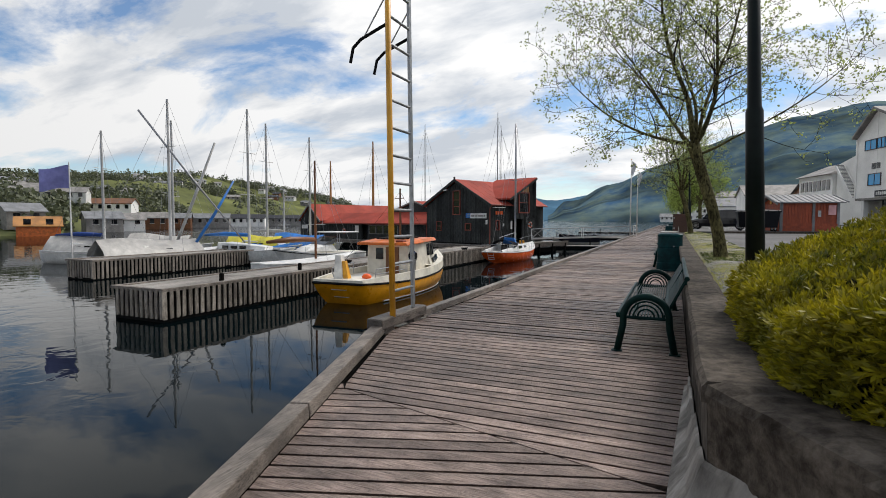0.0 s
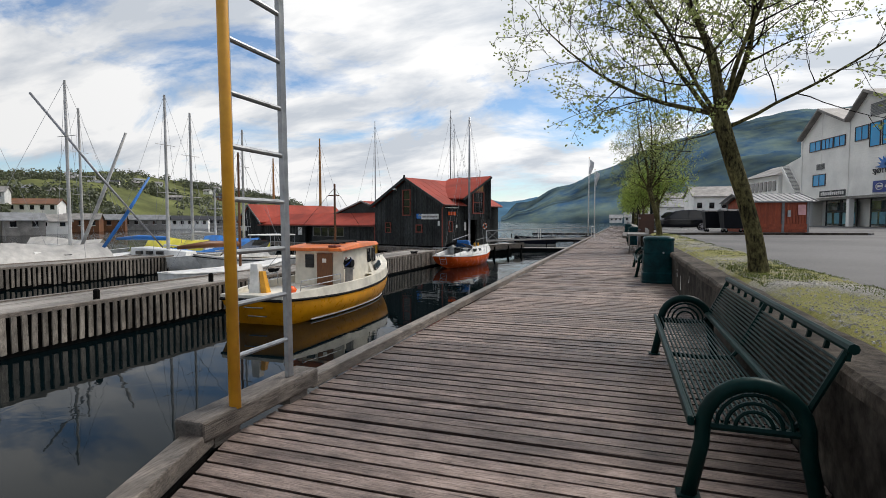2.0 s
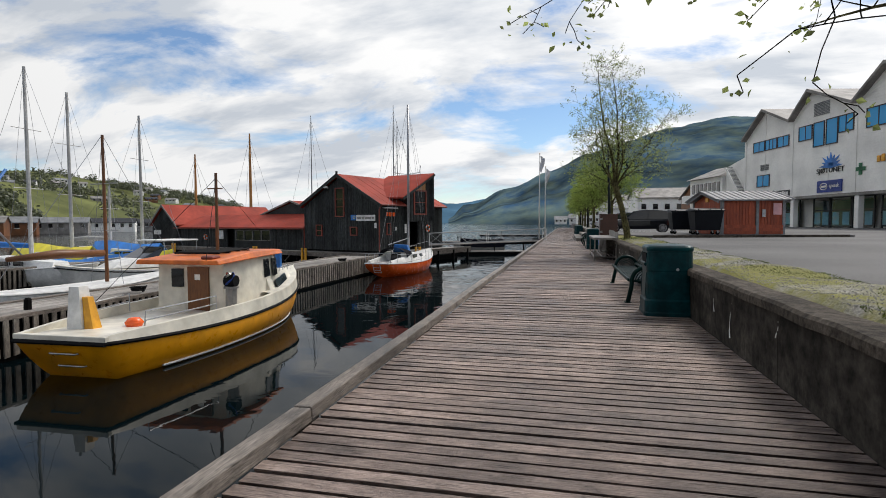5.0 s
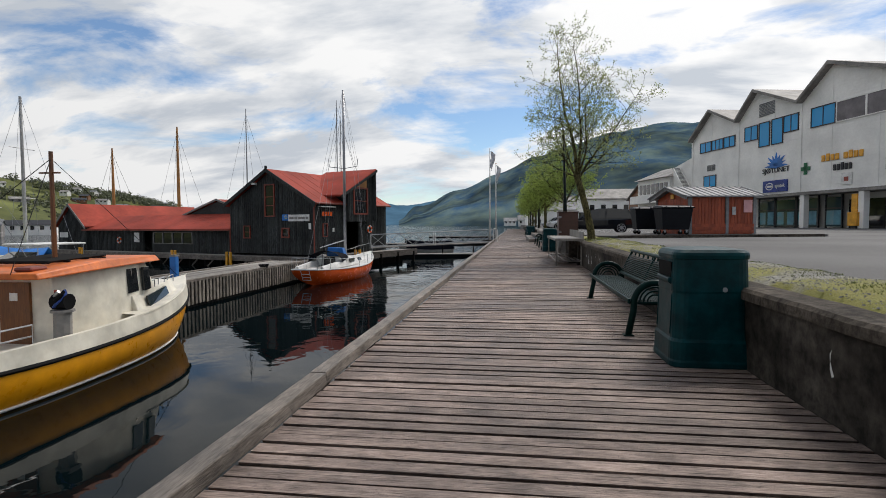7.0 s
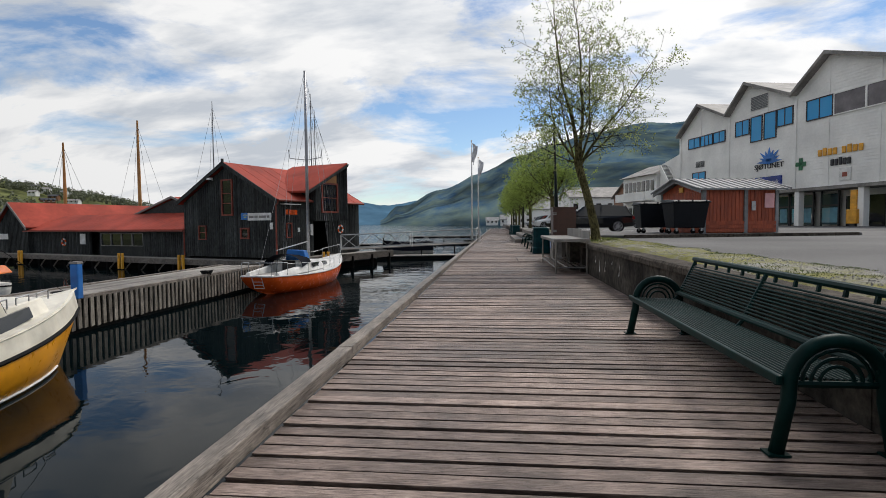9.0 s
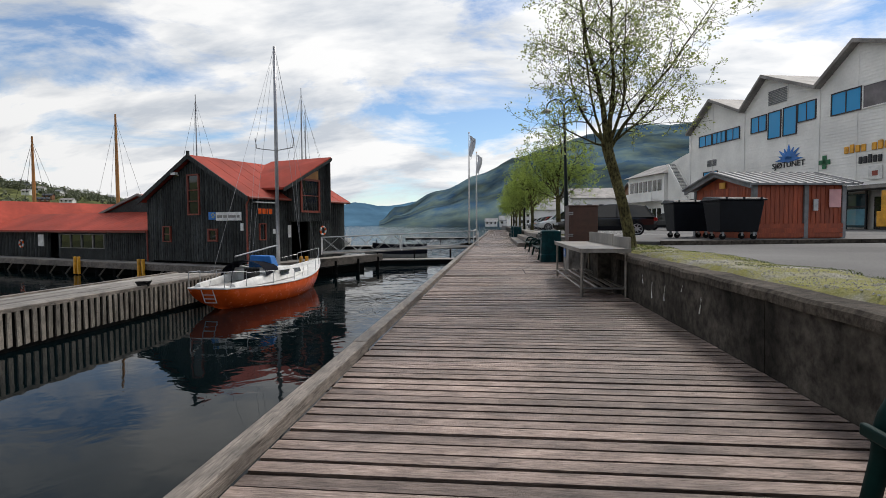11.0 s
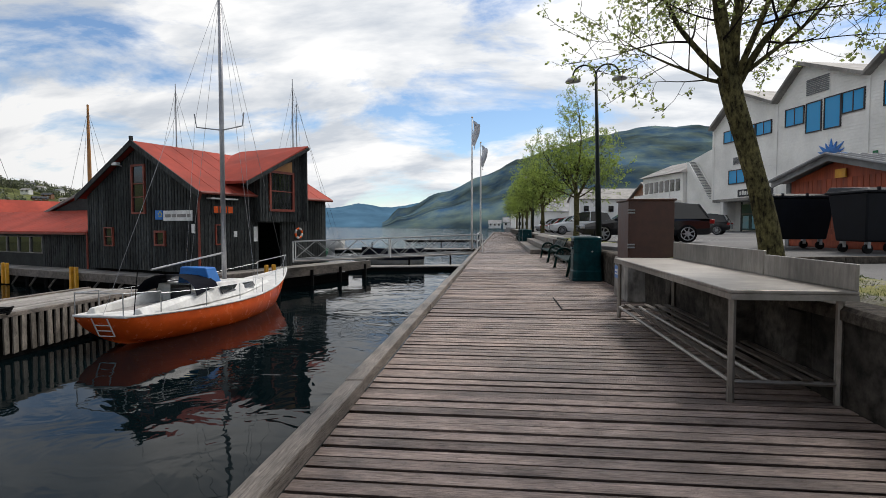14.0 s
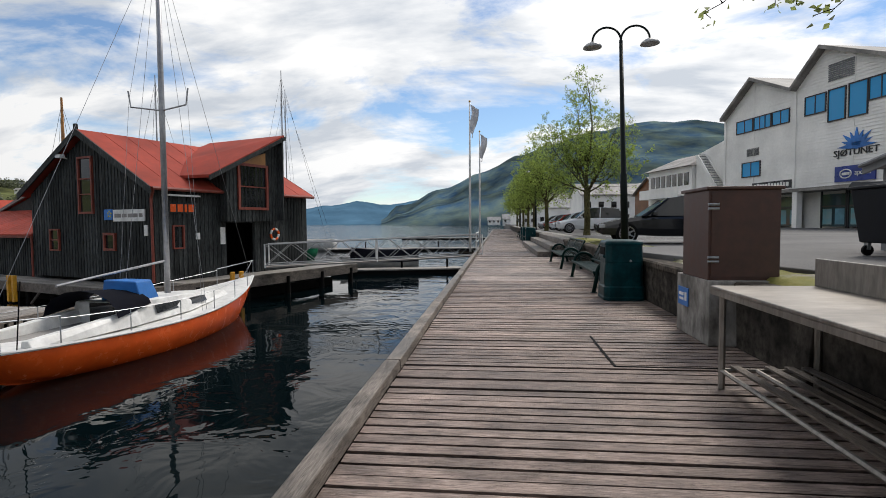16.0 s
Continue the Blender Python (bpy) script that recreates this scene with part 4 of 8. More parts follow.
roof = part("roof", g, M_ROOF, house, "red metal roof")
g = Geo()
for sgn in (-1, 1):
    n = 9
    for i in range(n + 1):
        y = -0.34 + (HD + 0.68) * i / n
        xa, xb = -HW / 2, (-HW - OV if sgn < 0 else OV)
        za, zb = PEAK + 0.13, PEAK - k * (HW / 2 + OV) + 0.13
        g.hexa([(xa, y, za), (xb, y, zb), (xb, y + 0.035, zb), (xa, y + 0.035, za), (xa, y, za + 0.014), (xb, y, zb + 0.014), (xb, y + 0.035, zb + 0.014), (xa, y + 0.035, za + 0.014)])
part("standing_seams", g, M_ROOF, roof)
for sgn in (-1, 1):
    g = Geo()
    xa, xb = -HW / 2, (-HW - OV - 0.05 if sgn < 0 else OV + 0.05)
    za, zb = PEAK + 0.16, PEAK + 0.16 - k * (HW / 2 + OV + 0.05)
    g.hexa([(xa, -0.42, za - 0.28), (xb, -0.42, zb - 0.28), (xb, -0.36, zb - 0.28), (xa, -0.36, za - 0.28), (xa, -0.42, za), (xb, -0.42, zb), (xb, -0.36, zb), (xa, -0.36, za)])
    part("bargeboard", g, M_TAR, roof)
g = Geo()
g.box(-HW / 2 - 0.07, -HW / 2 + 0.07, -0.42, -0.3, PEAK + 0.05, PEAK + 0.34)
part("finial", g, M_TAR, roof)
g = Geo()
g.tube([(OV + 0.06, -0.3, EAVE - 0.13), (OV + 0.06, HD + 0.3, EAVE - 0.13)], 0.07, 8)
part("gutter", g, M_RED, roof, "red gutter")
g = Geo()
g.tube([(OV + 0.04, -0.25, EAVE - 0.15), (0.02, -0.09, EAVE - 0.5), (0.02, -0.09, HB)], 0.055, 8)
part("downpipe", g, M_RED, roof, "red downpipe")
g = Geo()
g.tube([(-HW + 0.02, -0.09, 1.0), (-HW + 0.02, -0.09, HB - 0.1)], 0.05, 8)
part("downpipe", g, M_RED, roof, "red downpipe")
# windows of the gable
window(house, -4.68, -3.84, 2.05, 4.28, -0.04, bars=((), (0.33, 0.62)))
window(house, -7.0, -6.4, 0.42, 1.26, -0.04, bars=((), (0.5,)), frame=0.07)
window(house, -3.02, -2.44, 0.52, 1.06, -0.04, bars=((), ()), frame=0.10)
for x0, x1, y, z0, z1, m, lab in ((-2.42, -0.42, -0.09, 1.62, 2.10, M_WPAINT, "long white sign board"), (-3.0, -2.47, -0.10, 1.68, 2.12, M_SKYBLUE, "blue emblem board")):
    g = Geo()
    g.box(x0, x1, y, -0.03, z0, z1)
    sign = part("sign", g, m, house, lab, bevel=0.01)
    if m is M_WPAINT:
        g = Geo()
        for x, w in ((-2.3, 0.42), (-1.82, 0.3), (-1.45, 0.62), (-0.75, 0.22)):
            g.box(x, x + w, y - 0.006, y, 1.78, 1.93)
        part("lettering", g, M_EAVE, sign)
    else:
        for i in range(5):
            g = Geo()
            a = 2 * math.pi * i / 5 + 0.3
            g.box(-2.62 + 0.11 * math.cos(a) - 0.035, -2.62 + 0.11 * math.cos(a) + 0.035, y - 0.012, y, 1.92 + 0.11 * math.sin(a) - 0.035, 1.92 + 0.11 * math.sin(a) + 0.035)
            part("emblem_petal", g, M_YTARP, sign)
for x, z, m in ((-0.52, 1.05, M_WPAINT),):
    g = Geo()
    g.box(x, x + 0.22, -0.06, -0.03, z, z + 0.42)
    part("notice", g, m, house, "small white notice")
g = Geo()
g.tube([(-5.55, -0.05, 4.35), (-5.55, -0.32, 4.42)], 0.03, 6)
g.box(-5.75, -5.35, -0.42, -0.24, 4.36, 4.50)
part("flood_lamp", g, M_WPAINT, house)
# side wall fittings
g = Geo()
g.box(0.03, 0.10, 0.55, 1.95, 1.93, 2.36)
boat_sign = part("sign", g, M_TAR, house)
for y, w in ((0.66, 0.24), (0.98, 0.24), (1.30, 0.10), (1.48, 0.26)):
    g = Geo()
    g.box(0.10, 0.115, y, y + w, 1.99, 2.30)
    part("lettering", g, M_HULLR, boat_sign, "red letter block")
g = Geo()
g.box(0.0, 0.32, 0.35, 1.9, 2.62, 2.68)
part("shelf", g, M_WPAINT, house)
window(house, 0.82, 1.22, 0.55, 1.40, 0.03, side=True, frame=0.06, bars=((), ()))
for y, z, w, h in ((1.85, 0.85, 0.2, 0.28), (3.1, 0.6, 0.26, 0.75)):
    g = Geo()
    g.box(0.03, 0.055, y, y + w, z, z + h)
    part("notice", g, M_WPAINT, house, "small white notice")
# projecting dormer over the door, with a single-pitch roof rising seaward
DX = 0.55
g = Geo()
g.hexa([(-2.6, 3.0, 1.62), (DX, 3.0, 1.62), (DX, 6.1, 1.62), (-2.6, 6.1, 1.62), (-2.6, 3.0, 4.05), (DX, 3.0, 4.05), (DX, 6.1, 5.5), (-2.6, 6.1, 5.5)])
dorm = part("dormer", g, M_TAR, house, "tarred projecting hoist dormer")
g = Geo()
y = 3.0
while y < 6.05:
    z1 = 4.05 + (y - 3.0) / 3.1 * 1.45
    g.hexa([(DX, y, 1.6), (DX + 0.03, y, 1.6), (DX + 0.03, y + 0.12, 1.6), (DX, y + 0.12, 1.6), (DX, y, z1), (DX + 0.03, y, z1), (DX + 0.03, y + 0.12, z1 + 0.05), (DX, y + 0.12, z1 + 0.05)])
    y += 0.21
x = -0.1
while x < DX:
    g.box(x, x + 0.12, 2.97, 3.0, 1.6, 4.0)
    x += 0.21
part("cladding", g, M_TAR, dorm, kind="stuff")
g = Geo()
g.hexa([(-HW / 2, 1.35, 3.42), (DX + 0.3, 1.95, 3.42), (DX + 0.3, 6.3, 5.62), (-HW / 2, 6.3, 5.62), (-HW / 2, 1.35, 3.55), (DX + 0.3, 1.95, 3.55), (DX + 0.3, 6.3, 5.76), (-HW / 2, 6.3, 5.76)])
part("dormer_roof", g, M_ROOF, dorm, "red metal roof of the dormer")
g = Geo()
g.hexa([(DX + 0.3, 1.9, 3.30), (DX + 0.36, 1.9, 3.30), (DX + 0.36, 6.35, 5.52), (DX + 0.3, 6.35, 5.52), (DX + 0.3, 1.9, 3.50), (DX + 0.36, 1.9, 3.50), (DX + 0.36, 6.35, 5.70), (DX + 0.3, 6.35, 5.70)])
part("bargeboard", g, M_TAR, dorm)
g = Geo()
g.box(-HW / 2, DX + 0.36, 6.1, 6.16, 1.65, 5.62)
part("end_wall", g, M_TAR, dorm)
window(dorm, 3.75, 5.3, 2.25, 4.1, DX + 0.03, side=True, frame=0.12, bars=((), (0.5,)))
g = Geo()
g.hexa([(DX + 0.03, 3.8, 4.22), (DX + 0.06, 3.8, 4.22), (DX + 0.06, 5.3, 4.22), (DX + 0.03, 5.3, 4.22), (DX + 0.03, 3.8, 4.3), (DX + 0.06, 3.8, 4.3), (DX + 0.06, 5.3, 4.8), (DX + 0.03, 5.3, 4.8)])
part("panel", g, M_MASTW, dorm, "ochre panel over the window")


def life_ring(m, label="red and white lifebuoy on a dark wall"):
    ob = thing("lifebuoy", label, "lifebuoy", m, "lifebuoys")
    for i in range(8):
        g = Geo()
        a = [math.pi * 2 * (i + t / 3) / 8 for t in range(4)]
        g.tube([(0.26 * math.cos(x), 0, 0.26 * math.sin(x)) for x in a], 0.06, 8)
        part("segment", g, M_WPAINT if i % 2 else M_HULLR, ob, smooth=True)


life_ring(HOUSE @ pose(0.12, 6.3, 0.98, 0, 0, 90))

# ---- long low boathouse beside it ----
LOW = HOUSE @ pose(-HW - 0.05, 0.35, 0)
low = thing("low_boathouse", "long low black boathouse with red metal roofs", "house", LOW)
LB, LL = -0.95, 24.0
low_top = lambda x: 1.0
g = Geo()
wall_holes(g, -LL, 0, LB, low_top, 0, 0.16, [(-11.7, -10.4, LB, 0.9), (-10.2, -5.0, -0.2, 0.8)])
part("wall", g, M_TAR, low)
g = Geo()
x = -LL
while x < 0:
    if not (-11.8 < x < -4.95):
        g.box(x, x + 0.12, -0.028, 0, LB, 0.95)
    x += 0.21
part("cladding", g, M_TAR, low, kind="stuff")
for i in range(4):
    x0 = -10.2 + i * 1.3
    window(low, x0 + 0.05, x0 + 1.25, -0.15, 0.75, 0.02, frame=0.05, bars=((), ()), mat_f=M_EAVE, label="grey framed window")
g = Geo()
g.box(-LL, -LL + 0.2, 0, 7, LB, 1.2)
g.box(-LL, 0, 7, 7.2, LB, 1.2)
g.box(-LL, 0, 1.2, 1.3, LB, 0.9)
part("wall", g, M_TAR, low)
# lean-to roof in front, main roof behind with a gable to the right
g = Geo()
g.hexa([(-20.6, -0.45, 0.98), (0.02, -0.45, 0.98), (0.02, 2.6, 2.25), (-19.6, 2.6, 2.25), (-20.6, -0.45, 1.08), (0.02, -0.45, 1.08), (0.02, 2.6, 2.35), (-19.6, 2.6, 2.35)])
rf = part("lean_to_roof", g, M_ROOF, low, "red metal lean-to roof")
g = Geo()
for i in range(30):
    x = -14.6 + i * 0.5
    g.hexa([(x, -0.44, 1.08), (x + 0.03, -0.44, 1.08), (x + 0.03, 2.6, 2.35), (x, 2.6, 2.35), (x, -0.44, 1.09), (x + 0.03, -0.44, 1.09), (x + 0.03, 2.6, 2.36), (x, 2.6, 2.36)])
part("standing_seams", g, M_ROOF, rf)
g = Geo()
g.box(-20.6, 0, -0.52, -0.44, 0.92, 1.02)
part("gutter", g, M_RED, rf)
WX, WH, WE, WP = -22.3, 2.45, 1.40, 3.42     # ridge, half width, eave and peak of the wing
g = Geo()
for sgn in (-1, 1):
    xe, ze = WX + sgn * (WH + 0.3), WE - 0.17
    g.hexa([(WX, -0.75, WP), (xe, -0.75, ze), (xe, 13.0, ze), (WX, 13.0, WP), (WX, -0.75, WP + 0.12), (xe, -0.75, ze + 0.12), (xe, 13.0, ze + 0.12), (WX, 13.0, WP + 0.12)])
wing_roof = part("main_roof", g, M_ROOF, low, "red metal main roof")
for sgn in (-1, 1):
    g = Geo()
    xe, ze = WX + sgn * (WH + 0.34), WE - 0.20
    g.hexa([(WX, -0.82, WP - 0.10), (xe, -0.82, ze - 0.10), (xe, -0.76, ze - 0.10), (WX, -0.76, WP - 0.10), (WX, -0.82, WP + 0.14), (xe, -0.82, ze + 0.14), (xe, -0.76, ze + 0.14), (WX, -0.76, WP + 0.14)])
    part("bargeboard", g, M_EAVE, wing_roof)
g = Geo()
for xa, za, xb, zb in ((-10.2, 2.10, -5.2, 3.54), (-5.2, 3.54, -0.9, 2.22)):
    g.hexa([(xa, 2.62, za), (xb, 2.62, zb), (xb, 11.0, zb), (xa, 11.0, za), (xa, 2.62, za + 0.1), (xb, 2.62, zb + 0.1), (xb, 11.0, zb + 0.1), (xa, 11.0, za + 0.1)])
g.hexa([(-19.9, 2.6, 2.22), (-9.8, 2.6, 2.22), (-9.8, 9.0, 2.0), (-19.9, 9.0, 1.5), (-19.9, 2.6, 2.32), (-9.8, 2.6, 2.32), (-9.8, 9.0, 2.1), (-19.9, 9.0, 1.6)])
part("rear_roof", g, M_ROOF, low, "red metal rear roof")
g = Geo()
g.prism([(-9.6, 2.2), (-1.2, 2.2), (-5.2, 3.42)], 2.7, 2.9, "xz")
part("gable", g, M_TAR, low)
for xa, za, xb, zb in ((-10.2, 2.06, -5.2, 3.52), (-5.2, 3.52, -0.9, 2.2)):
    g = Geo()
    g.hexa([(xa, 2.5, za), (xb, 2.5, zb), (xb, 2.62, zb), (xa, 2.62, za), (xa, 2.5, za + 0.16), (xb, 2.5, zb + 0.16), (xb, 2.62, zb + 0.16), (xa, 2.62, za + 0.16)])
    part("bargeboard", g, M_EAVE, low)
g = Geo()
g.prism([(WX - WH, LB), (WX + WH, LB), (WX + WH, WE), (WX, WP - 0.02), (WX - WH, WE)], -0.45, 12.5, "xz")
wing_wall = part("wing_wall", g, M_TAR, low, "black tarred front gable")
g = Geo()
x = WX - WH
while x < WX + WH - 0.1:
    za, zb = (WP - (WP - WE) * abs(q - WX) / WH - 0.06 for q in (x, x + 0.12))
    g.hexa([(x, -0.48, LB), (x + 0.12, -0.48, LB), (x + 0.12, -0.45, LB), (x, -0.45, LB), (x, -0.48, za), (x + 0.12, -0.48, zb), (x + 0.12, -0.45, zb), (x, -0.45, za)])
    x += 0.21
part("cladding", g, M_TAR, wing_wall, kind="stuff")
g = Geo()
g.box(-LL - 0.4, -LL + 1.0, -0.53, -0.48, 0.25, 0.75)
part("sign", g, M_WPAINT, low, "white name board")
g = Geo()
g.box(-12.9, -12.2, -0.08, -0.03, -0.1, 0.75)
part("notice", g, M_WPAINT, low, "white notice board")
life_ring(LOW @ pose(-15.2, -0.08, 0.05))
g = Geo()
g.box(-4.0, 1.0, 3.2, 3.8, 3.12, 3.3)
part("roof_link", g, M_ROOF, low)

# quay platform on posts under both houses
quay = tagged(new("quay_platform"), "timber quay platform on posts in front of the boathouses", "quay", "", "structure")
quay.matrix_basis = HOUSE
g = Geo()
n = 0
y = -1.55
while y < 0.3:
    g.box(-34, 1.4, y, y + 0.16, -1.02 if y < -1.3 else -0.98, -0.94)
    y += 0.17
g.box(0.03, 1.9, 0.3, 10.5, -0.98, -0.80)
part("boards", g, M_PIERTOP, quay, kind="stuff")
g = Geo()
g.box(-34, 1.4, -1.62, -1.5, -1.25, -0.88)
part("edge_beam", g, M_TIMBER, quay, bevel=0.015)
g = Geo()
g.box(1.9, 2.05, -1.6, 10.5, -1.2, -0.72)
part("edge_beam", g, M_TIMBER, quay, bevel=0.015)
# added near-black block in place of the shade under the quay
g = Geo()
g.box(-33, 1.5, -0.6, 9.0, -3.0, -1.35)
part("shade_block", g, M_DARK, quay)
for i in range(20):
    g = Geo()
    x = -33 + i * 1.8
    g.tube([(x, -1.5, -3.2), (x, -1.5, -1.0)], 0.11, 8)
    part("post", g, M_DARK, quay)
    g = Geo()
    g.tube([(x, -1.5, -1.9), (x + 0.9, -1.5, -1.2)], 0.05, 6)
    part("brace", g, M_TIMBER, quay)
for i in range(5):
    g = Geo()
    g.tube([(2.0, 0.3 + i * 2.4, -3.2), (2.0, 0.3 + i * 2.4, -0.9)], 0.13, 8)
    part("post", g, M_DARK, quay)


def bollard(m):
    ob = thing("fender_posts", "pair of yellow painted fender posts on the quay edge", "post", m, "yellow fender posts")
    for x in (-0.2, 0.2):
        g = Geo()
        g.box(x - 0.075, x + 0.075, -0.075, 0.075, -0.75, 0.36)
        part("post", g, M_YELLOW, ob, bevel=0.02)
    g = Geo()
    g.box(-0.32, 0.32, 0.09, 0.2, -0.1, 0.0)
    part("crosspiece", g, M_TIMBER, ob)


for x in (-13.1, -6.75, -26.3):
    bollard(HOUSE @ pose(x, -1.75, -0.95))
bollard(HOUSE @ pose(2.2, 2.0, -0.8, 0, 0, 80))

# ---- gangway with white lattice rails, flagpoles, far pontoons ----
gang = thing("gangway", "pale grey metal gangway with lattice railings to the quay", "gangway", pose(-9.1, 52.0, -0.35))
GL = 9.2
DZ = 0.32
DY = 2.6


def gp(s, off, z):
    d = Vector((GL, DY, 0)).normalized()
    q = Vector((d.x * s, d.y * s, DZ * s / GL)) + Vector((-d.y, d.x, 0)) * off
    return (q.x, q.y, q.z + z)


LEN = math.hypot(GL, DY)
g = Geo()
g.hexa([gp(0, -0.5, -0.06), gp(LEN, -0.5, -0.06), gp(LEN, 0.6, -0.06), gp(0, 0.6, -0.06), gp(0, -0.5, 0.0), gp(LEN, -0.5, 0.0), gp(LEN, 0.6, 0.0), gp(0, 0.6, 0.0)])
part("walkway", g, M_PIERTOP, gang)
for off in (-0.52, 0.62):
    for z in (0.06, 0.95):
        g = Geo()
        g.tube([gp(0, off, z), gp(LEN, off, z)], 0.026, 8)
        part("rail", g, M_LAMPHEAD, gang)
    n = 9
    for i in range(n):
        a, b = LEN * i / n, LEN * (i + 1) / n
        for s0, z0, s1, z1 in ((a, 0.06, b, 0.95), (a, 0.95, b, 0.06)):
            g = Geo()
            g.tube([gp(s0, off, z0), gp(s1, off, z1)], 0.014, 6)
            part("lattice", g, M_LAMPHEAD, gang)
    for s in (0.0, LEN / 2, LEN):
        g = Geo()
        g.tube([gp(s, off, -0.06), gp(s, off, 0.97)], 0.03, 6)
        part("upright", g, M_WPAINT, gang)


def flagpole(x, y, h, z, label):
    ob = thing("flagpole", label, "flagpole", pose(x, y, z), "flagpoles")
    g = Geo()
    g.tube([(0, 0, -0.4), (0, 0, h * 0.6), (0, 0, h)], [0.06, 0.05, 0.03], 10)
    part("pole", g, M_WPAINT, ob, smooth=True)
    g = Geo()
    g.lathe([(0.0, h), (0.05, h + 0.03), (0.05, h + 0.07), (0.0, h + 0.1)], 10)
    part("finial", g, M_YELLOW, ob)
    g = Geo()
    rows = []
    for i in range(9):
        t = i / 8
        rows.append([(0.04 + 0.12 * t + 0.05 * math.sin(6 * t + k) + 0.28 * t * (1 - k / 6), 0.10 * math.sin(5 * t + k * 0.8), h - 0.1 - k * 0.22 - 0.25 * t) for k in range(7)])
    g.loft(rows, closed=False, caps=False)
    part("flag", g, M_FLAGG, ob, "limp grey and white flag", smooth=True)


flagpole(-0.35, 54.9, 7.0, 0.1, "tall white flagpole with a limp flag at the boardwalk edge")
flagpole(-0.05, 59.6, 6.4, 0.1, "white flagpole with a limp flag")
g = Geo()
for i in range(3):
    g.box(-0.9, 0.0, 54.6, 56.2, -0.05, 0.1)
single("concrete_block", g, M_CONC_TOP, "pale concrete block at the boardwalk edge", "block", bevel=0.03)
g = Geo()
g.tube([(-0.12, 56.2, 0.0), (-0.12, 56.2, 0.95), (-0.12, 61.0, 0.95), (-0.12, 61.0, 0.0)], 0.03, 8)
g.tube([(-0.12, 56.2, 0.5), (-0.12, 61.0, 0.5)], 0.025, 8)
single("handrail", g, M_WPAINT, "white tubular handrail at the boardwalk edge", "railing")


def pontoon(x, y, l, w, rz, label):
    ob = thing("pontoon", label, "pontoon", pose(x, y, WATER, 0, 0, rz), "floating pontoons")
    g = Geo()
    g.box(-l / 2, l / 2, -w / 2, w / 2, -0.3, 0.24)
    part("float", g, M_DARK, ob)
    g = Geo()
    g.box(-l / 2 - 0.05, l / 2 + 0.05, -w / 2 - 0.05, w / 2 + 0.05, 0.24, 0.33)
    part("deck", g, M_PIERTOP, ob, bevel=0.02)
    for i in range(3):
        g = Geo()
        g.tube([(-l / 3 + i * l / 3, w / 2 - 0.2, 0.33), (-l / 3 + i * l / 3, w / 2 - 0.2, 1.1)], 0.07, 8)
        part("pile", g, M_DARK, ob)


pontoon(-5.2, 63.5, 9, 1.3, 14, "low floating pontoon beyond the gangway")
pontoon(-6.0, 92.0, 26, 2.4, 10, "long low floating pontoon with short piles")
pontoon(-3.0, 135.0, 30, 2.4, 5, "distant floating pontoon with short piles")


# ---- benches, bins, table, cabinet, lamps along the wall ----
def arc(cx, cz, r, a0, a1, n, y=0.0):
    return [(cx + r * math.cos(radians(a0 + (a1 - a0) * i / n)), y, cz + r * math.sin(radians(a0 + (a1 - a0) * i / n))) for i in range(n + 1)]


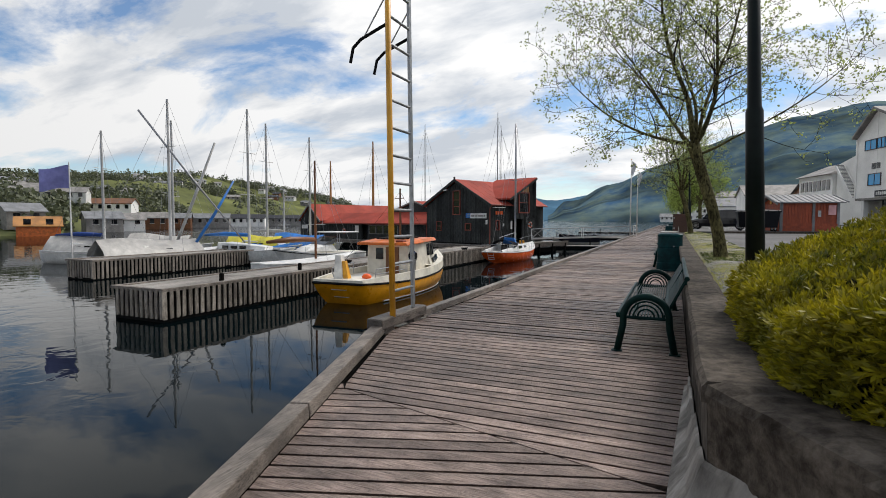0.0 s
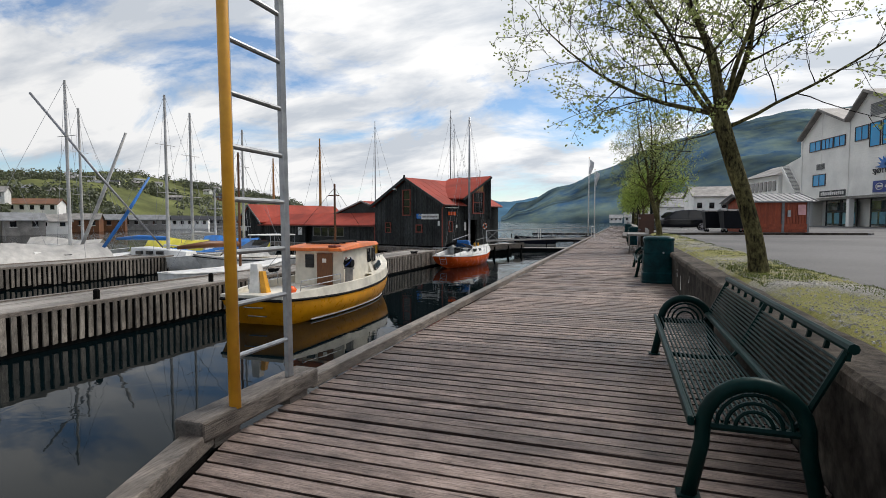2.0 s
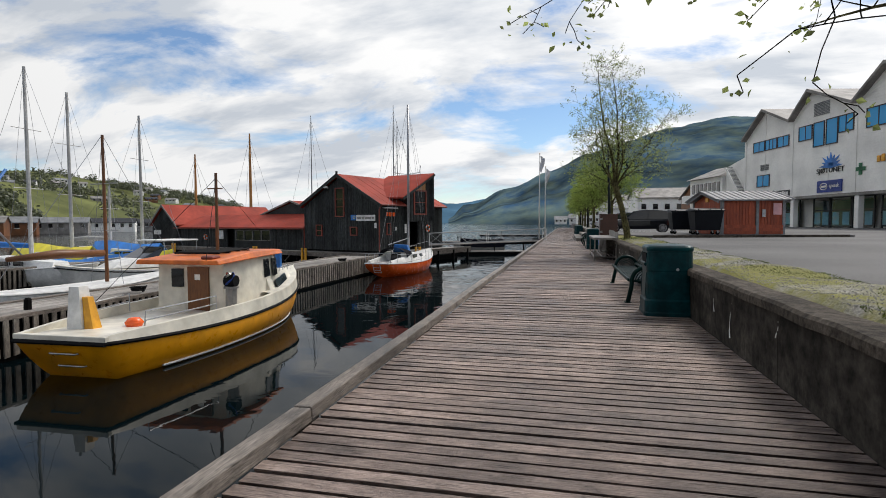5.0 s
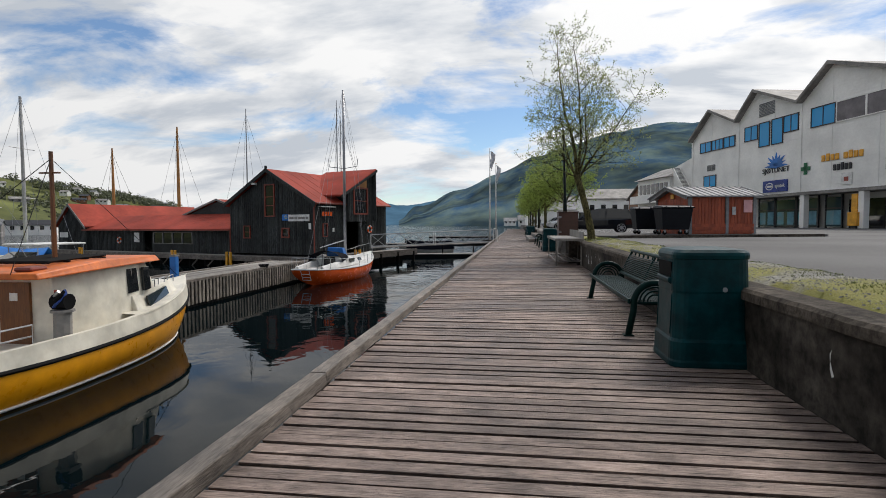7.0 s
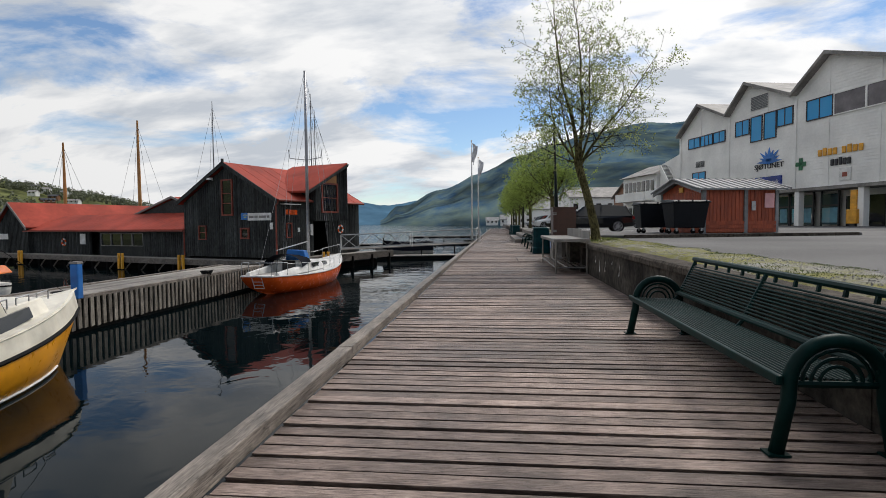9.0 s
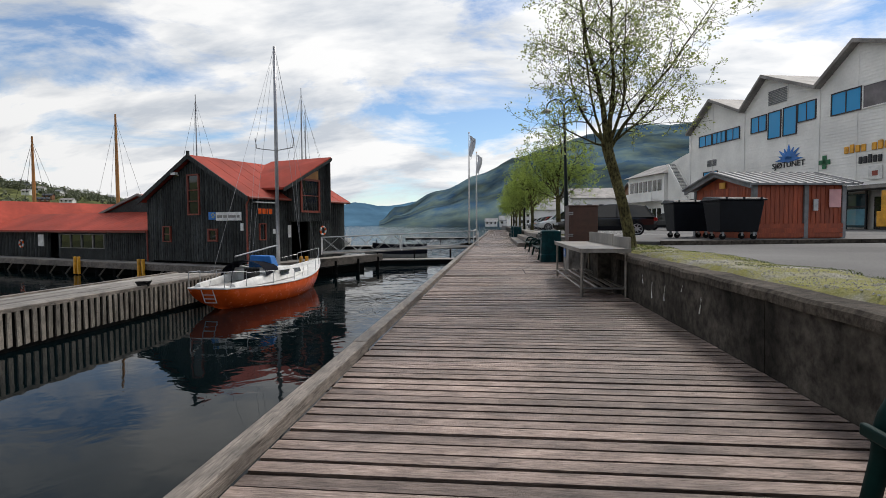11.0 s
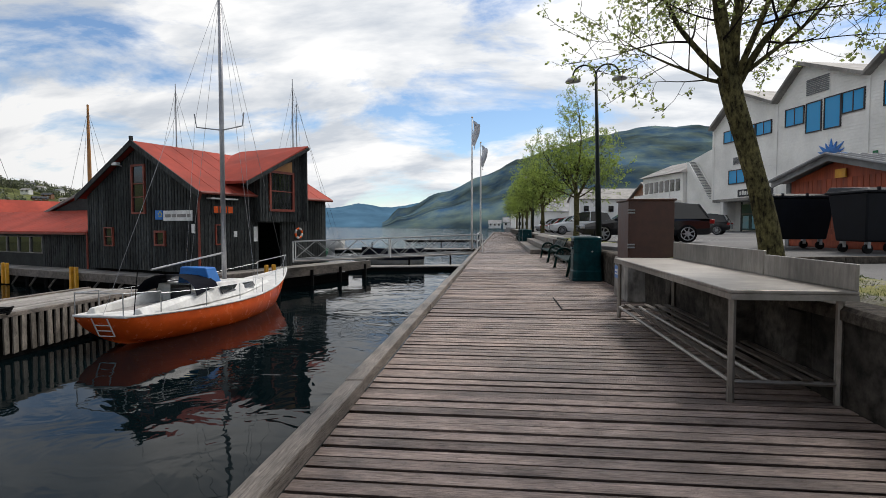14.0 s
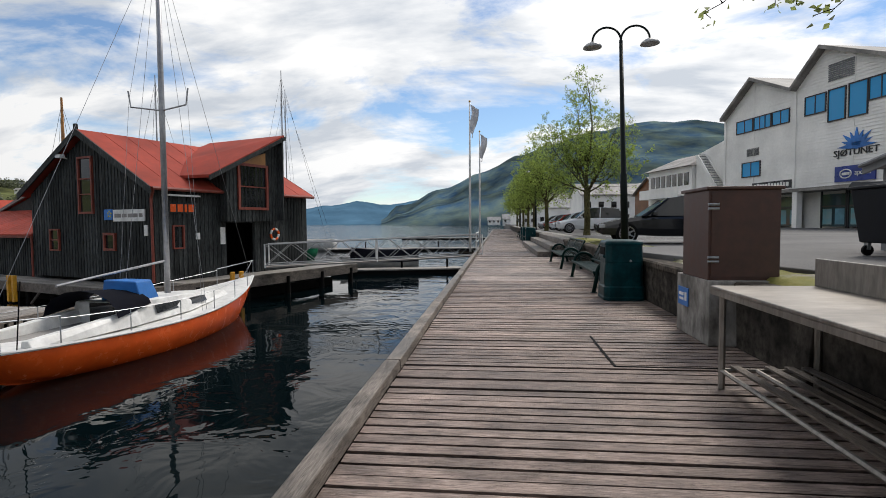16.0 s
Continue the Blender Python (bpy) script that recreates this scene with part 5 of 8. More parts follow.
def bench(m, length):
    """A steel park bench: x runs from its front edge back to the wall, y along its length."""
    ob = thing("bench", "dark green steel bench with slatted seat and looped armrests", "bench", m, "green promenade benches")
    nseat = 15
    for i in range(nseat):
        x = 0.03 + i * 0.46 / (nseat - 1)
        z = 0.43 + 0.02 * (x - 0.1) ** 2 - 0.04 * x
        g = Geo()
        g.tube([(x, 0.05, z), (x, length - 0.05, z)], 0.0085, 6)
        part("seat_slat", g, M_BENCH, ob)
    g = Geo()
    g.box(-0.015, 0.02, 0.0, length, 0.395, 0.452)
    part("front_rail", g, M_BENCH, ob, bevel=0.01)
    for i in range(12):
        t = i / 11
        x, z = 0.54 + 0.15 * t, 0.51 + 0.28 * t
        g = Geo()
        g.tube([(x, 0.05, z), (x, length - 0.05, z)], 0.0085, 6)
        part("back_slat", g, M_BENCH, ob)
    g = Geo()
    g.tube([(0.725, 0.0, 0.87), (0.725, length, 0.87)], 0.028, 8)
    part("top_rail", g, M_BENCH, ob)
    g = Geo()
    g.tube([(0.525, 0.0, 0.485), (0.525, length, 0.485)], 0.026, 8)
    part("lower_back_rail", g, M_BENCH, ob)
    n = int(length / 0.3)
    for i in range(n + 1):
        y = 0.05 + (length - 0.1) * i / n
        g = Geo()
        g.hexa([(0.70, y - 0.012, 0.80), (0.725, y - 0.012, 0.80), (0.725, y + 0.012, 0.80), (0.70, y + 0.012, 0.80), (0.715, y - 0.012, 0.87), (0.735, y - 0.012, 0.87), (0.735, y + 0.012, 0.87), (0.715, y + 0.012, 0.87)])
        part("back_strut", g, M_BENCH, ob)
    for y in (0.06, length * 0.5, length - 0.06):
        g = Geo()
        g.tube([(0.0, y, 0.40), (0.25, y, 0.385), (0.48, y, 0.40), (0.53, y, 0.46), (0.72, y, 0.86)], 0.018, 6)
        part("bracket", g, M_BENCH, ob)
    for y in (0.03, length - 0.03):
        g = Geo()
        g.tube([(0.0, y, 0.0), (0.06, y, 0.30)] + arc(0.31, 0.40, 0.245, 172, 8, 12, y) + [(0.56, y, 0.30), (0.62, y, 0.0)], 0.040, 10)
        part("end_frame", g, M_BENCH, ob, smooth=True)
        for r in (0.18, 0.135, 0.09):
            g = Geo()
            g.tube(arc(0.31, 0.41, r, 180, 0, 10, y), 0.011, 6)
            part("armrest_arc", g, M_BENCH, ob)
        g = Geo()
        g.tube([(0.06, y, 0.40), (0.58, y, 0.40)], 0.02, 6)
        part("cross_bar", g, M_BENCH, ob)
        for x in (0.0, 0.62):
            g = Geo()
            g.box(x - 0.06, x + 0.06, y - 0.05, y + 0.05, 0.0, 0.012)
            part("foot_plate", g, M_BENCH, ob)
    return ob


b0 = bench(pose(2.95, 8.18, 0), 3.32)
for x, y in ((2.95, 20.06), (2.93, 40.95), (2.92, 46.6)):
    copy_thing(b0, pose(x, y, 0))
for y in (67.5, 72.5, 76.0, 80.0):
    copy_thing(b0, pose(2.9, y, 0))


def litter_bin(m):
    ob = thing("litter_bin", "dark green plastic litter bin with hooded opening", "litter bin", m, "green litter bins")
    W, H = 0.35, 1.04

    def ring(s, z, r=0.09, n=5, sx=1.0):
        out = []
        for cx, cy, a0 in ((1, 1, 0), (-1, 1, 90), (-1, -1, 180), (1, -1, 270)):
            for i in range(n + 1):
                a = radians(a0 + 90 * i / n)
                out.append((cx * (s * sx - r) + r * math.cos(a), cy * (s - r) + r * math.sin(a), z))
        return out
    g = Geo()
    g.loft([ring(W * 1.08, 0.0, 0.12), ring(W * 1.08, 0.05, 0.12), ring(W * 1.06, 0.07, 0.12), ring(W * 1.05, 0.24, 0.12), ring(W * 1.01, 0.27, 0.12), ring(W * 0.97, H - 0.34, 0.12), ring(W * 0.985, H - 0.32, 0.12), ring(W * 0.96, H, 0.12)])
    part("body", g, M_BIN, ob, smooth=False, bevel=0.012)
    g = Geo()
    g.loft([ring(W * 0.99, H - 0.02, 0.12), ring(W * 1.0, H + 0.02, 0.12), ring(W * 0.98, H + 0.045, 0.12), ring(W * 0.90, H + 0.07, 0.12), ring(W * 0.55, H + 0.085, 0.08)])
    part("lid", g, M_BIN, ob, "domed green lid", bevel=0.01)
    # no hole here: a solid black block paints the shade inside the slot
    g = Geo()
    g.hexa([(-W * 0.99, -0.20, H - 0.20), (-W * 0.90, -0.20, H - 0.20), (-W * 0.90, 0.20, H - 0.20), (-W * 0.99, 0.20, H - 0.20), (-W * 1.0, -0.22, H - 0.05), (-W * 0.90, -0.22, H - 0.05), (-W * 0.90, 0.22, H - 0.05), (-W * 1.0, 0.22, H - 0.05)])
    part("opening", g, M_BLACK, ob, "black block painting the shade in the slot")
    g = Geo()
    g.hexa([(-W * 1.07, -0.21, H - 0.24), (-W * 0.93, -0.21, H - 0.28), (-W * 0.93, 0.21, H - 0.28), (-W * 1.07, 0.21, H - 0.24), (-W * 1.06, -0.21, H - 0.20), (-W * 0.93, -0.21, H - 0.20), (-W * 0.93, 0.21, H - 0.20), (-W * 1.06, 0.21, H - 0.20)])
    part("sill", g, M_BIN, ob, bevel=0.012)
    for y0, y1 in ((-0.235, -0.225), (0.225, 0.235)):
        g = Geo()
        g.hexa([(-W * 1.03, y0, 0.30), (-W * 0.92, y0, 0.30), (-W * 0.92, y1, 0.30), (-W * 1.03, y1, 0.30), (-W * 0.985, y0, H - 0.36), (-W * 0.92, y0, H - 0.36), (-W * 0.92, y1, H - 0.36), (-W * 0.985, y1, H - 0.36)])
        part("panel_rib", g, M_BIN, ob)
    g = Geo()
    g.tube([(0.10, -W * 0.95, H - 0.30), (0.10, -W * 1.005, H - 0.30)], 0.022, 12)
    part("lock", g, M_GALV, ob)
    return ob


bin0 = litter_bin(pose(3.42, 19.0, 0, 0, 0, 0))
for x, y in ((3.30, 40.2), (3.2, 66.9), (3.2, 71.8), (3.2, 75.2)):
    copy_thing(bin0, pose(x, y, 0))

# stainless fish-cleaning table with splashback
tab = thing("work_table", "dull stainless steel outdoor table with splashback", "table", pose(2.84, 30.6, 0))
TX, TY, TZ = 0.90, 4.1, 0.89
g = Geo()
g.box(0, TX, 0, TY, TZ - 0.03, TZ)
part("tabletop", g, M_STEEL, tab, bevel=0.008)
for x0, x1, y0, y1 in ((0, 0.03, 0, TY), (TX - 0.03, TX, 0, TY), (0.03, TX - 0.03, 0, 0.03), (0.03, TX - 0.03, TY - 0.03, TY)):
    g = Geo()
    g.box(x0, x1, y0, y1, TZ - 0.075, TZ - 0.03)
    part("apron", g, M_STEEL, tab)
for y0, y1, h in ((0, 1.35, 0.20), (1.37, TY, 0.24)):
    g = Geo()
    g.box(TX - 0.035, TX - 0.005, y0, y1, TZ, TZ + h)
    part("splashback", g, M_STEEL, tab, bevel=0.006)
for y in (0.12, TY - 0.12):
    for x in (0.06, TX - 0.06):
        g = Geo()
        g.tube([(x, y, 0.0), (x, y, TZ - 0.075)], 0.028, 6)
        part("leg", g, M_STEEL, tab)
    g = Geo()
    g.tube([(0.06, y, 0.16), (TX - 0.06, y, 0.16)], 0.02, 6)
    part("stretcher", g, M_STEEL, tab)
for x in (0.06, 0.35, TX - 0.06):
    g = Geo()
    g.tube([(x, 0.12, 0.16), (x, TY - 0.12, 0.16)], 0.02, 6)
    part("stretcher", g, M_STEEL, tab)
for x in (0.14, 0.42, 0.58, 0.72):
    g = Geo()
    g.box(x, x + 0.075, 0.10, TY - 0.10, 0.182, 0.200)
    part("shelf_slat", g, M_SHELF, tab, "dark worn shelf slat")
g = Geo()
g.box(TX - 0.30, TX - 0.04, 1.5, 2.0, 0.0, TZ - 0.08)
part("drain_box", g, M_CONC, tab, "grey drain housing")

cab = thing("electric_cabinet", "brown steel electric cabinet on the wall", "cabinet", pose(3.42, 36.3, 0.765))
g = Geo()
g.box(0, 0.80, 0, 0.85, 0, 1.06)
body = part("body", g, M_BROWN, cab, bevel=0.008)
g = Geo()
g.box(-0.03, 0.83, -0.03, 0.88, 1.06, 1.10)
part("top", g, M_BROWN, cab, bevel=0.01)
g = Geo()
g.box(0.03, 0.77, -0.012, 0.0, 0.04, 1.02)
dr = part("door", g, M_BROWN, cab)
for z in (0.22, 0.84):
    g = Geo()
    g.tube([(-0.012, -0.012, z), (0.11, -0.02, z)], 0.016, 8)
    g.tube([(-0.012, -0.012, z + 0.05), (0.11, -0.02, z + 0.05)], 0.016, 8)
    part("hinge", g, M_GALV, dr, "grey steel hinge")
g = Geo()
g.box(3.40, 4.25, 36.2, 37.3, 0.0, 0.765)
single("cabinet_plinth", g, M_PLASTER, "concrete plinth below the electric cabinet", "plinth", "structure", bevel=0.01)
sg = thing("wall_sign", "small blue enamel sign fixed on the wall", "sign", pose(3.385, 36.85, 0.36))
g = Geo()
g.box(0, 0.012, 0, 0.36, 0, 0.24)
part("plate", g, M_SKYBLUE, sg, bevel=0.003)
for y0, y1, z0, z1 in ((0.04, 0.11, 0.07, 0.18), (0.15, 0.32, 0.13, 0.17), (0.15, 0.30, 0.07, 0.10)):
    g = Geo()
    g.box(-0.003, 0.0, y0, y1, z0, z1)
    part("marking", g, M_WPAINT, sg)

# square hatch in the planks
hatch = thing("deck_hatch", "square plank hatch outlined by black strips for its gaps", "hatch", pose(2.12, 35.2, 0.0))
# black strips on top of the planks paint the dark of the gaps
for x0, x1, y0, y1 in ((0, 0.025, 0, 1.45), (0, 1.3, 0, 0.02)):
    g = Geo()
    g.box(x0, x1, y0, y1, 0.006, 0.012)
    part("gap_strip", g, M_BLACK, hatch)


def street_lamp(m, h, heads, label):
    ob = thing("street_lamp", label, "street lamp", m, "dark green street lamps")
    g = Geo()
    g.lathe([(0.16, 0.0), (0.16, 0.025), (0.10, 0.03)], 14)
    part("base_plate", g, M_LAMP, ob)
    for a in range(4):
        g = Geo()
        g.tube([(0.13 * math.cos(a * 1.57), 0.13 * math.sin(a * 1.57), 0.0), (0.13 * math.cos(a * 1.57), 0.13 * math.sin(a * 1.57), 0.07)], 0.02, 6)
        part("bolt", g, M_RUBBER, ob)
    g = Geo()
    g.tube([(0, 0, 0.02), (0, 0, h * 0.35), (0, 0, h * 0.36), (0, 0, h)], [0.105, 0.095, 0.075, 0.05], 14)
    part("pole", g, M_LAMP, ob, smooth=True)
    for sgn in heads:
        g = Geo()
        g.tube([(0, 0, h - 0.05)] + [(sgn * (0.39 - 0.39 * math.cos(radians(a))), 0, h + 0.42 * math.sin(radians(a)) * 0.9) for a in range(0, 181, 15)], 0.03, 8)
        arm = part("arm", g, M_LAMP, ob, smooth=True)
        g = Geo()
        g.lathe([(0.0, 0.12), (0.06, 0.10), (0.17, 0.05), (0.25, -0.02), (0.26, -0.06), (0.2, -0.07), (0.0, -0.08)], 18, (sgn * 0.78, 0, h - 0.10))
        part("shade", g, M_LAMPHEAD, arm, "pale grey dish shade", smooth=True)
    return ob


LAMP_TXT = "tall dark green street lamp with two dish shades"
l0 = street_lamp(pose(4.55, 45.3, 0.78, 0, -1.6, 0), 5.75, (-1, 1), LAMP_TXT)
copy_thing(l0, pose(4.43, 9.0, 0.78, 0, -2.0, 0))
copy_thing(l0, pose(4.6, 82.0, 0.75))
copy_thing(l0, pose(4.6, 118.0, 0.75))

# ---- shed, waste containers ----
SH = pose(9.15, 37.95, ASPH + 0.1, 0, 0, 10)
shed = thing("shed", "red-stained timber shed with grey tiled roof", "shed", SH)
SL, SD, SE, SP = 3.0, 3.3, 1.62, 2.05
g = Geo()
g.box(0.04, SL - 0.04, 0.04, SD - 0.04, 0.0, SE)
g.prism([(0.04, SE), (SD - 0.04, SE), (SD / 2, SP)], 0.04, SL - 0.04, "yz")
part("wall", g, M_SHED, shed)
bm_ = Geo()
bm_.box(0, 0.13, -0.022, 0, 0.46, SE)
slat_mesh = fix(bm_.mesh("board", M_SHED))
for i in range(19):
    x = 0.12 + i * 0.148
    if 1.62 < x + 0.13 and x < 1.80:
        continue
    ob = part("board", slat_mesh, M_SHED, shed, at=pose(x, 0.04, 0))
for i in range(21):
    ob = part("board", slat_mesh, M_SHED, shed, at=pose(0.04, 0.11 + (i + 1) * 0.145, 0, 0, 0, -90))
for i in range(3):
    g = Geo()
    g.box(0.12, SL - 0.1, -0.025, 0.04, 0.03 + i * 0.145, 0.165 + i * 0.145)
    part("skirt_board", g, M_SHED, shed)
    g = Geo()
    g.box(-0.0 + 0.015, 0.04, 0.1, SD - 0.1, 0.03 + i * 0.145, 0.165 + i * 0.145)
    part("skirt_board", g, M_SHED, shed)
for x, y in ((0.0, -0.02), (1.64, -0.03), (SL - 0.12, -0.02), (0.0, SD - 0.12)):
    g = Geo()
    g.box(x - 0.01, x + 0.12, y, y + 0.13, 0.0, SE)
    part("post", g, M_GREY, shed)
rf = []
for sgn in (0, 1):
    g = Geo()
    ya, yb = SD / 2, (-0.22 if sgn == 0 else SD + 0.22)
    za, zb = SP + 0.06, SP + 0.06 - (SP - SE) / (SD / 2) * (SD / 2 + 0.22)
    g.hexa([(-0.22, ya, za), (SL + 0.22, ya, za), (SL + 0.22, yb, zb), (-0.22, yb, zb), (-0.22, ya, za + 0.06), (SL + 0.22, ya, za + 0.06), (SL + 0.22, yb, zb + 0.06), (-0.22, yb, zb + 0.06)])
    r_ = part("roof", g, M_GREY, shed, "grey corrugated tile roof")
    n = 13
    for i in range(n):
        g = Geo()
        x = -0.33 + i * (SL + 0.66) / (n - 1)
        g.tube([(x, ya, za + 0.06), (x, yb, zb + 0.06)], 0.04, 6)
        part("tile_rib", g, M_GREY, r_)
g = Geo()
for yb, ya in ((-0.22, SD / 2), (SD + 0.22, SD / 2)):
    zb = SP + 0.06 - (SP - SE) / (SD / 2) * (SD / 2 + 0.22)
    g.hexa([(-0.27, yb, zb - 0.10), (-0.22, yb, zb - 0.10), (-0.22, ya, SP - 0.04), (-0.27, ya, SP - 0.04), (-0.27, yb, zb + 0.08), (-0.22, yb, zb + 0.08), (-0.22, ya, SP + 0.14), (-0.27, ya, SP + 0.14)])
part("bargeboard", g, M_GREY, shed)
for args, m, nm, lab in (((2.42, 2.80, -0.045, -0.028, 0.95, 1.5), M_PINK, "notice", "pink paper notice"), ((1.9, 2.05, -0.06, -0.028, 0.85, 1.2), M_GALV, "lock_plate", "grey lock plate"), ((-0.03, -0.0, 1.42, 1.72, 1.62, 1.82), M_YELLOW, "warning_sign", "yellow warning sign")):
    g = Geo()
    g.box(*args)
    part(nm, g, m, shed, lab)


def container(m):
    ob = thing("waste_container", "dark grey-blue wheeled waste container with flat lid", "waste container", m, "wheeled waste containers")
    g = Geo()
    g.hexa([(0.10, 0.12, 0.22), (1.22, 0.12, 0.22), (1.22, 0.85, 0.22), (0.10, 0.85, 0.22), (0, 0, 1.12), (1.32, 0, 1.12), (1.32, 0.95, 1.12), (0, 0.95, 1.12)])
    part("body", g, M_TUB, ob, bevel=0.03)
    g = Geo()
    g.box(-0.04, 1.36, -0.05, 1.0, 1.12, 1.17)
    part("rim", g, M_TUB, ob, bevel=0.015)
    g = Geo()
    g.hexa([(-0.02, -0.04, 1.17), (1.34, -0.04, 1.17), (1.34, 0.98, 1.17), (-0.02, 0.98, 1.17), (0.03, 0.02, 1.21), (1.29, 0.02, 1.21), (1.29, 0.95, 1.27), (0.03, 0.95, 1.27)])
    part("lid", g, M_TUB, ob, bevel=0.015)
    for x in (0.15, 0.66, 1.17):
        g = Geo()
        g.tube([(x, -0.07, 1.15), (x, -0.07, 1.22)], 0.03, 6)
        part("lid_hinge", g, M_TUB, ob)
    for x, y in ((0.2, 0.2), (1.12, 0.2), (0.2, 0.78), (1.12, 0.78)):
        g = Geo()
        g.tube([(x, y - 0.025, 0.09), (x, y + 0.025, 0.09)], 0.09, 14)
        wh = part("wheel", g, M_RUBBER, ob)
        g = Geo()
        g.box(x - 0.03, x + 0.03, y - 0.045, y + 0.045, 0.10, 0.24)
        part("fork", g, M_GALV, wh)


M_TUB = mat("blue_black_plastic", (0.007, 0.009, 0.014), (0.004, 0.005, 0.008), rough=0.5, grain=5, bump=0.1, stain=0.3, spec=0.2)
container(pose(7.7, 36.75, ASPH + 0.1, 0, 0, 8))
container(pose(7.05, 38.7, ASPH + 0.1, 0, 0, 3))


# ---- cars ----
def car(m, paint, label, length=4.6, width=1.82, height=1.5, wagon=True):
    """A car along +y (nose at +y), standing on z=0."""
    ob = thing("car", label, "car", m, "parked cars")
    L, W, H = length, width / 2, height
    sill, belt = 0.28, 0.58 * H + 0.05

    def sect(y, w, zlo, zhi, tuck=0.10):
        return [(-w * 0.92, y, zlo), (-w, y, zlo + 0.22), (-w, y, zhi - 0.12), (-w + tuck, y, zhi), (w - tuck, y, zhi), (w, y, zhi - 0.12), (w, y, zlo + 0.22), (w * 0.92, y, zlo)]
    g = Geo()
    prof = [(0.0, 0.80, 0.42, belt - 0.16), (0.03, 0.90, 0.32, belt - 0.02), (0.14, 0.97, sill, belt + 0.02), (0.35, 1.0, sill - 0.03, belt), (0.62, 1.0, sill - 0.03, belt - 0.02), (0.72, 0.99, sill, belt - 0.05), (0.86, 0.95, sill, belt - 0.15), (0.96, 0.86, 0.30, belt - 0.27), (1.0, 0.70, 0.40, belt - 0.40)]
    g.loft([sect(L * t, W * w, a, b) for t, w, a, b in prof])
    part("body", g, paint, ob, smooth=False, bevel=0.03)
    g = Geo()
    rear = 0.02 if wagon else 0.10
    top = [(rear, belt - 0.02, 0.86, 0.0), (rear + 0.09, H - 0.10, 0.80, 1.0), (0.30, H, 0.78, 1), (0.46, H - 0.01, 0.78, 1), (0.56, H - 0.10, 0.80, 1), (0.72, belt - 0.05, 0.88, 0)]
    rings = []
    for t, z, w, k in top:
        rings.append([(-W * 0.95, L * t, belt - 0.04), (-W * w, L * t, max(z, belt - 0.03)), (W * w, L * t, max(z, belt - 0.03)), (W * 0.95, L * t, belt - 0.04)])
    g.loft(rings)
    part("glasshouse", g, M_GLASS, ob, "dark glazing")
    g = Geo()
    rr = []
    for t, z, w, k in top[1:5]:
        rr.append([(-W * w - 0.012, L * t, z - 0.05), (-W * w * 0.9, L * t, z + 0.015), (W * w * 0.9, L * t, z + 0.015), (W * w + 0.012, L * t, z - 0.05)])
    g.loft(rr)
    part("roof", g, paint, ob)
    for t0, z0, t1, z1 in ((rear + 0.02, belt, rear + 0.09, H - 0.08), (0.38, belt - 0.02, 0.37, H - 0.02), (0.70, belt - 0.05, 0.555, H - 0.08)):
        for sx in (-1, 1):
            g = Geo()
            g.tube([(sx * W * 0.95, L * t0, z0), (sx * W * 0.79, L * t1, z1)], 0.035, 6)
            part("pillar", g, paint, ob)
    for t in (0.19, 0.81):
        for sx in (-1, 1):
            x = sx * (W - 0.10)
            g = Geo()
            g.tube([(x - 0.10, L * t, 0.33), (x + 0.10, L * t, 0.33)], 0.33, 22)
            wheel = part("wheel", g, M_RUBBER, ob, "black tyre with alloy rim", bevel=0.02)
            g = Geo()
            xo = x + sx * 0.105
            g.tube([(xo - 0.01, L * t, 0.33), (xo + 0.004, L * t, 0.33)], 0.10, 12)
            for a in range(7):
                c, s = math.cos(2 * math.pi * a / 7), math.sin(2 * math.pi * a / 7)
                g.tube([(xo, L * t, 0.33), (xo, L * t + 0.23 * c, 0.33 + 0.23 * s)], 0.024, 5)
            g.tube([(xo, L * t + 0.23 * math.cos(2 * math.pi * a / 20), 0.33 + 0.23 * math.sin(2 * math.pi * a / 20)) for a in range(21)], 0.018, 5)
            part("rim", g, M_RIM, wheel, "alloy rim")
    for sx in (-1, 1):
        g = Geo()
        g.box(sx * W * 0.80 - 0.12, sx * W * 0.80 + 0.12, -0.005, 0.16, belt - 0.22, belt - 0.06)
        part("tail_lamp", g, M_TAIL, ob, "red tail lamp", bevel=0.02)
        g = Geo()
        g.box(sx * W * 0.70 - 0.17, sx * W * 0.70 + 0.17, L * 0.945, L * 0.985, belt - 0.40, belt - 0.28)
        part("headlamp", g, M_HEAD, ob, "clear headlamp", bevel=0.02)
        g = Geo()
        g.box(sx * (W + 0.10) - 0.10, sx * (W + 0.10) + 0.10, L * 0.63, L * 0.66, belt - 0.03, belt + 0.10)
        part("mirror", g, paint, ob, bevel=0.02)
    g = Geo()
    g.box(-W * 0.55, W * 0.55, L * 0.985, L * 1.0, 0.42, 0.60)
    part("grille", g, M_BLACK, ob)


car(pose(8.95, 47.4, ASPH, 0, 0, 84), M_CARK, "black estate car parked nose to the quay", 4.8)
car(pose(9.3, 66.0, ASPH, 0, 0, 88), M_CARW, "white crossover car parked nose to the quay", 4.5, 1.86, 1.66)
car(pose(9.3, 72.4, ASPH, 0, 0, 88), M_CARW, "white hatchback parked in the row", 4.3, 1.8, 1.5)
car(pose(9.4, 78.6, ASPH, 0, 0, 88), M_CARR, "red car parked in the row", 4.3, 1.8, 1.45)
car(pose(9.5, 85.5, ASPH, 0, 0, 88), M_CARS, "grey car parked far along the row", 4.4, 1.8, 1.5)
car(pose(9.5, 92.0, ASPH, 0, 0, 88), M_CARW, "white car parked far along the row", 4.4, 1.8, 1.5)
car(pose(17.5, 66.0, ASPH, 0, 0, 60), M_CARK, "dark hatchback parked before the shops", 4.2, 1.8, 1.5)

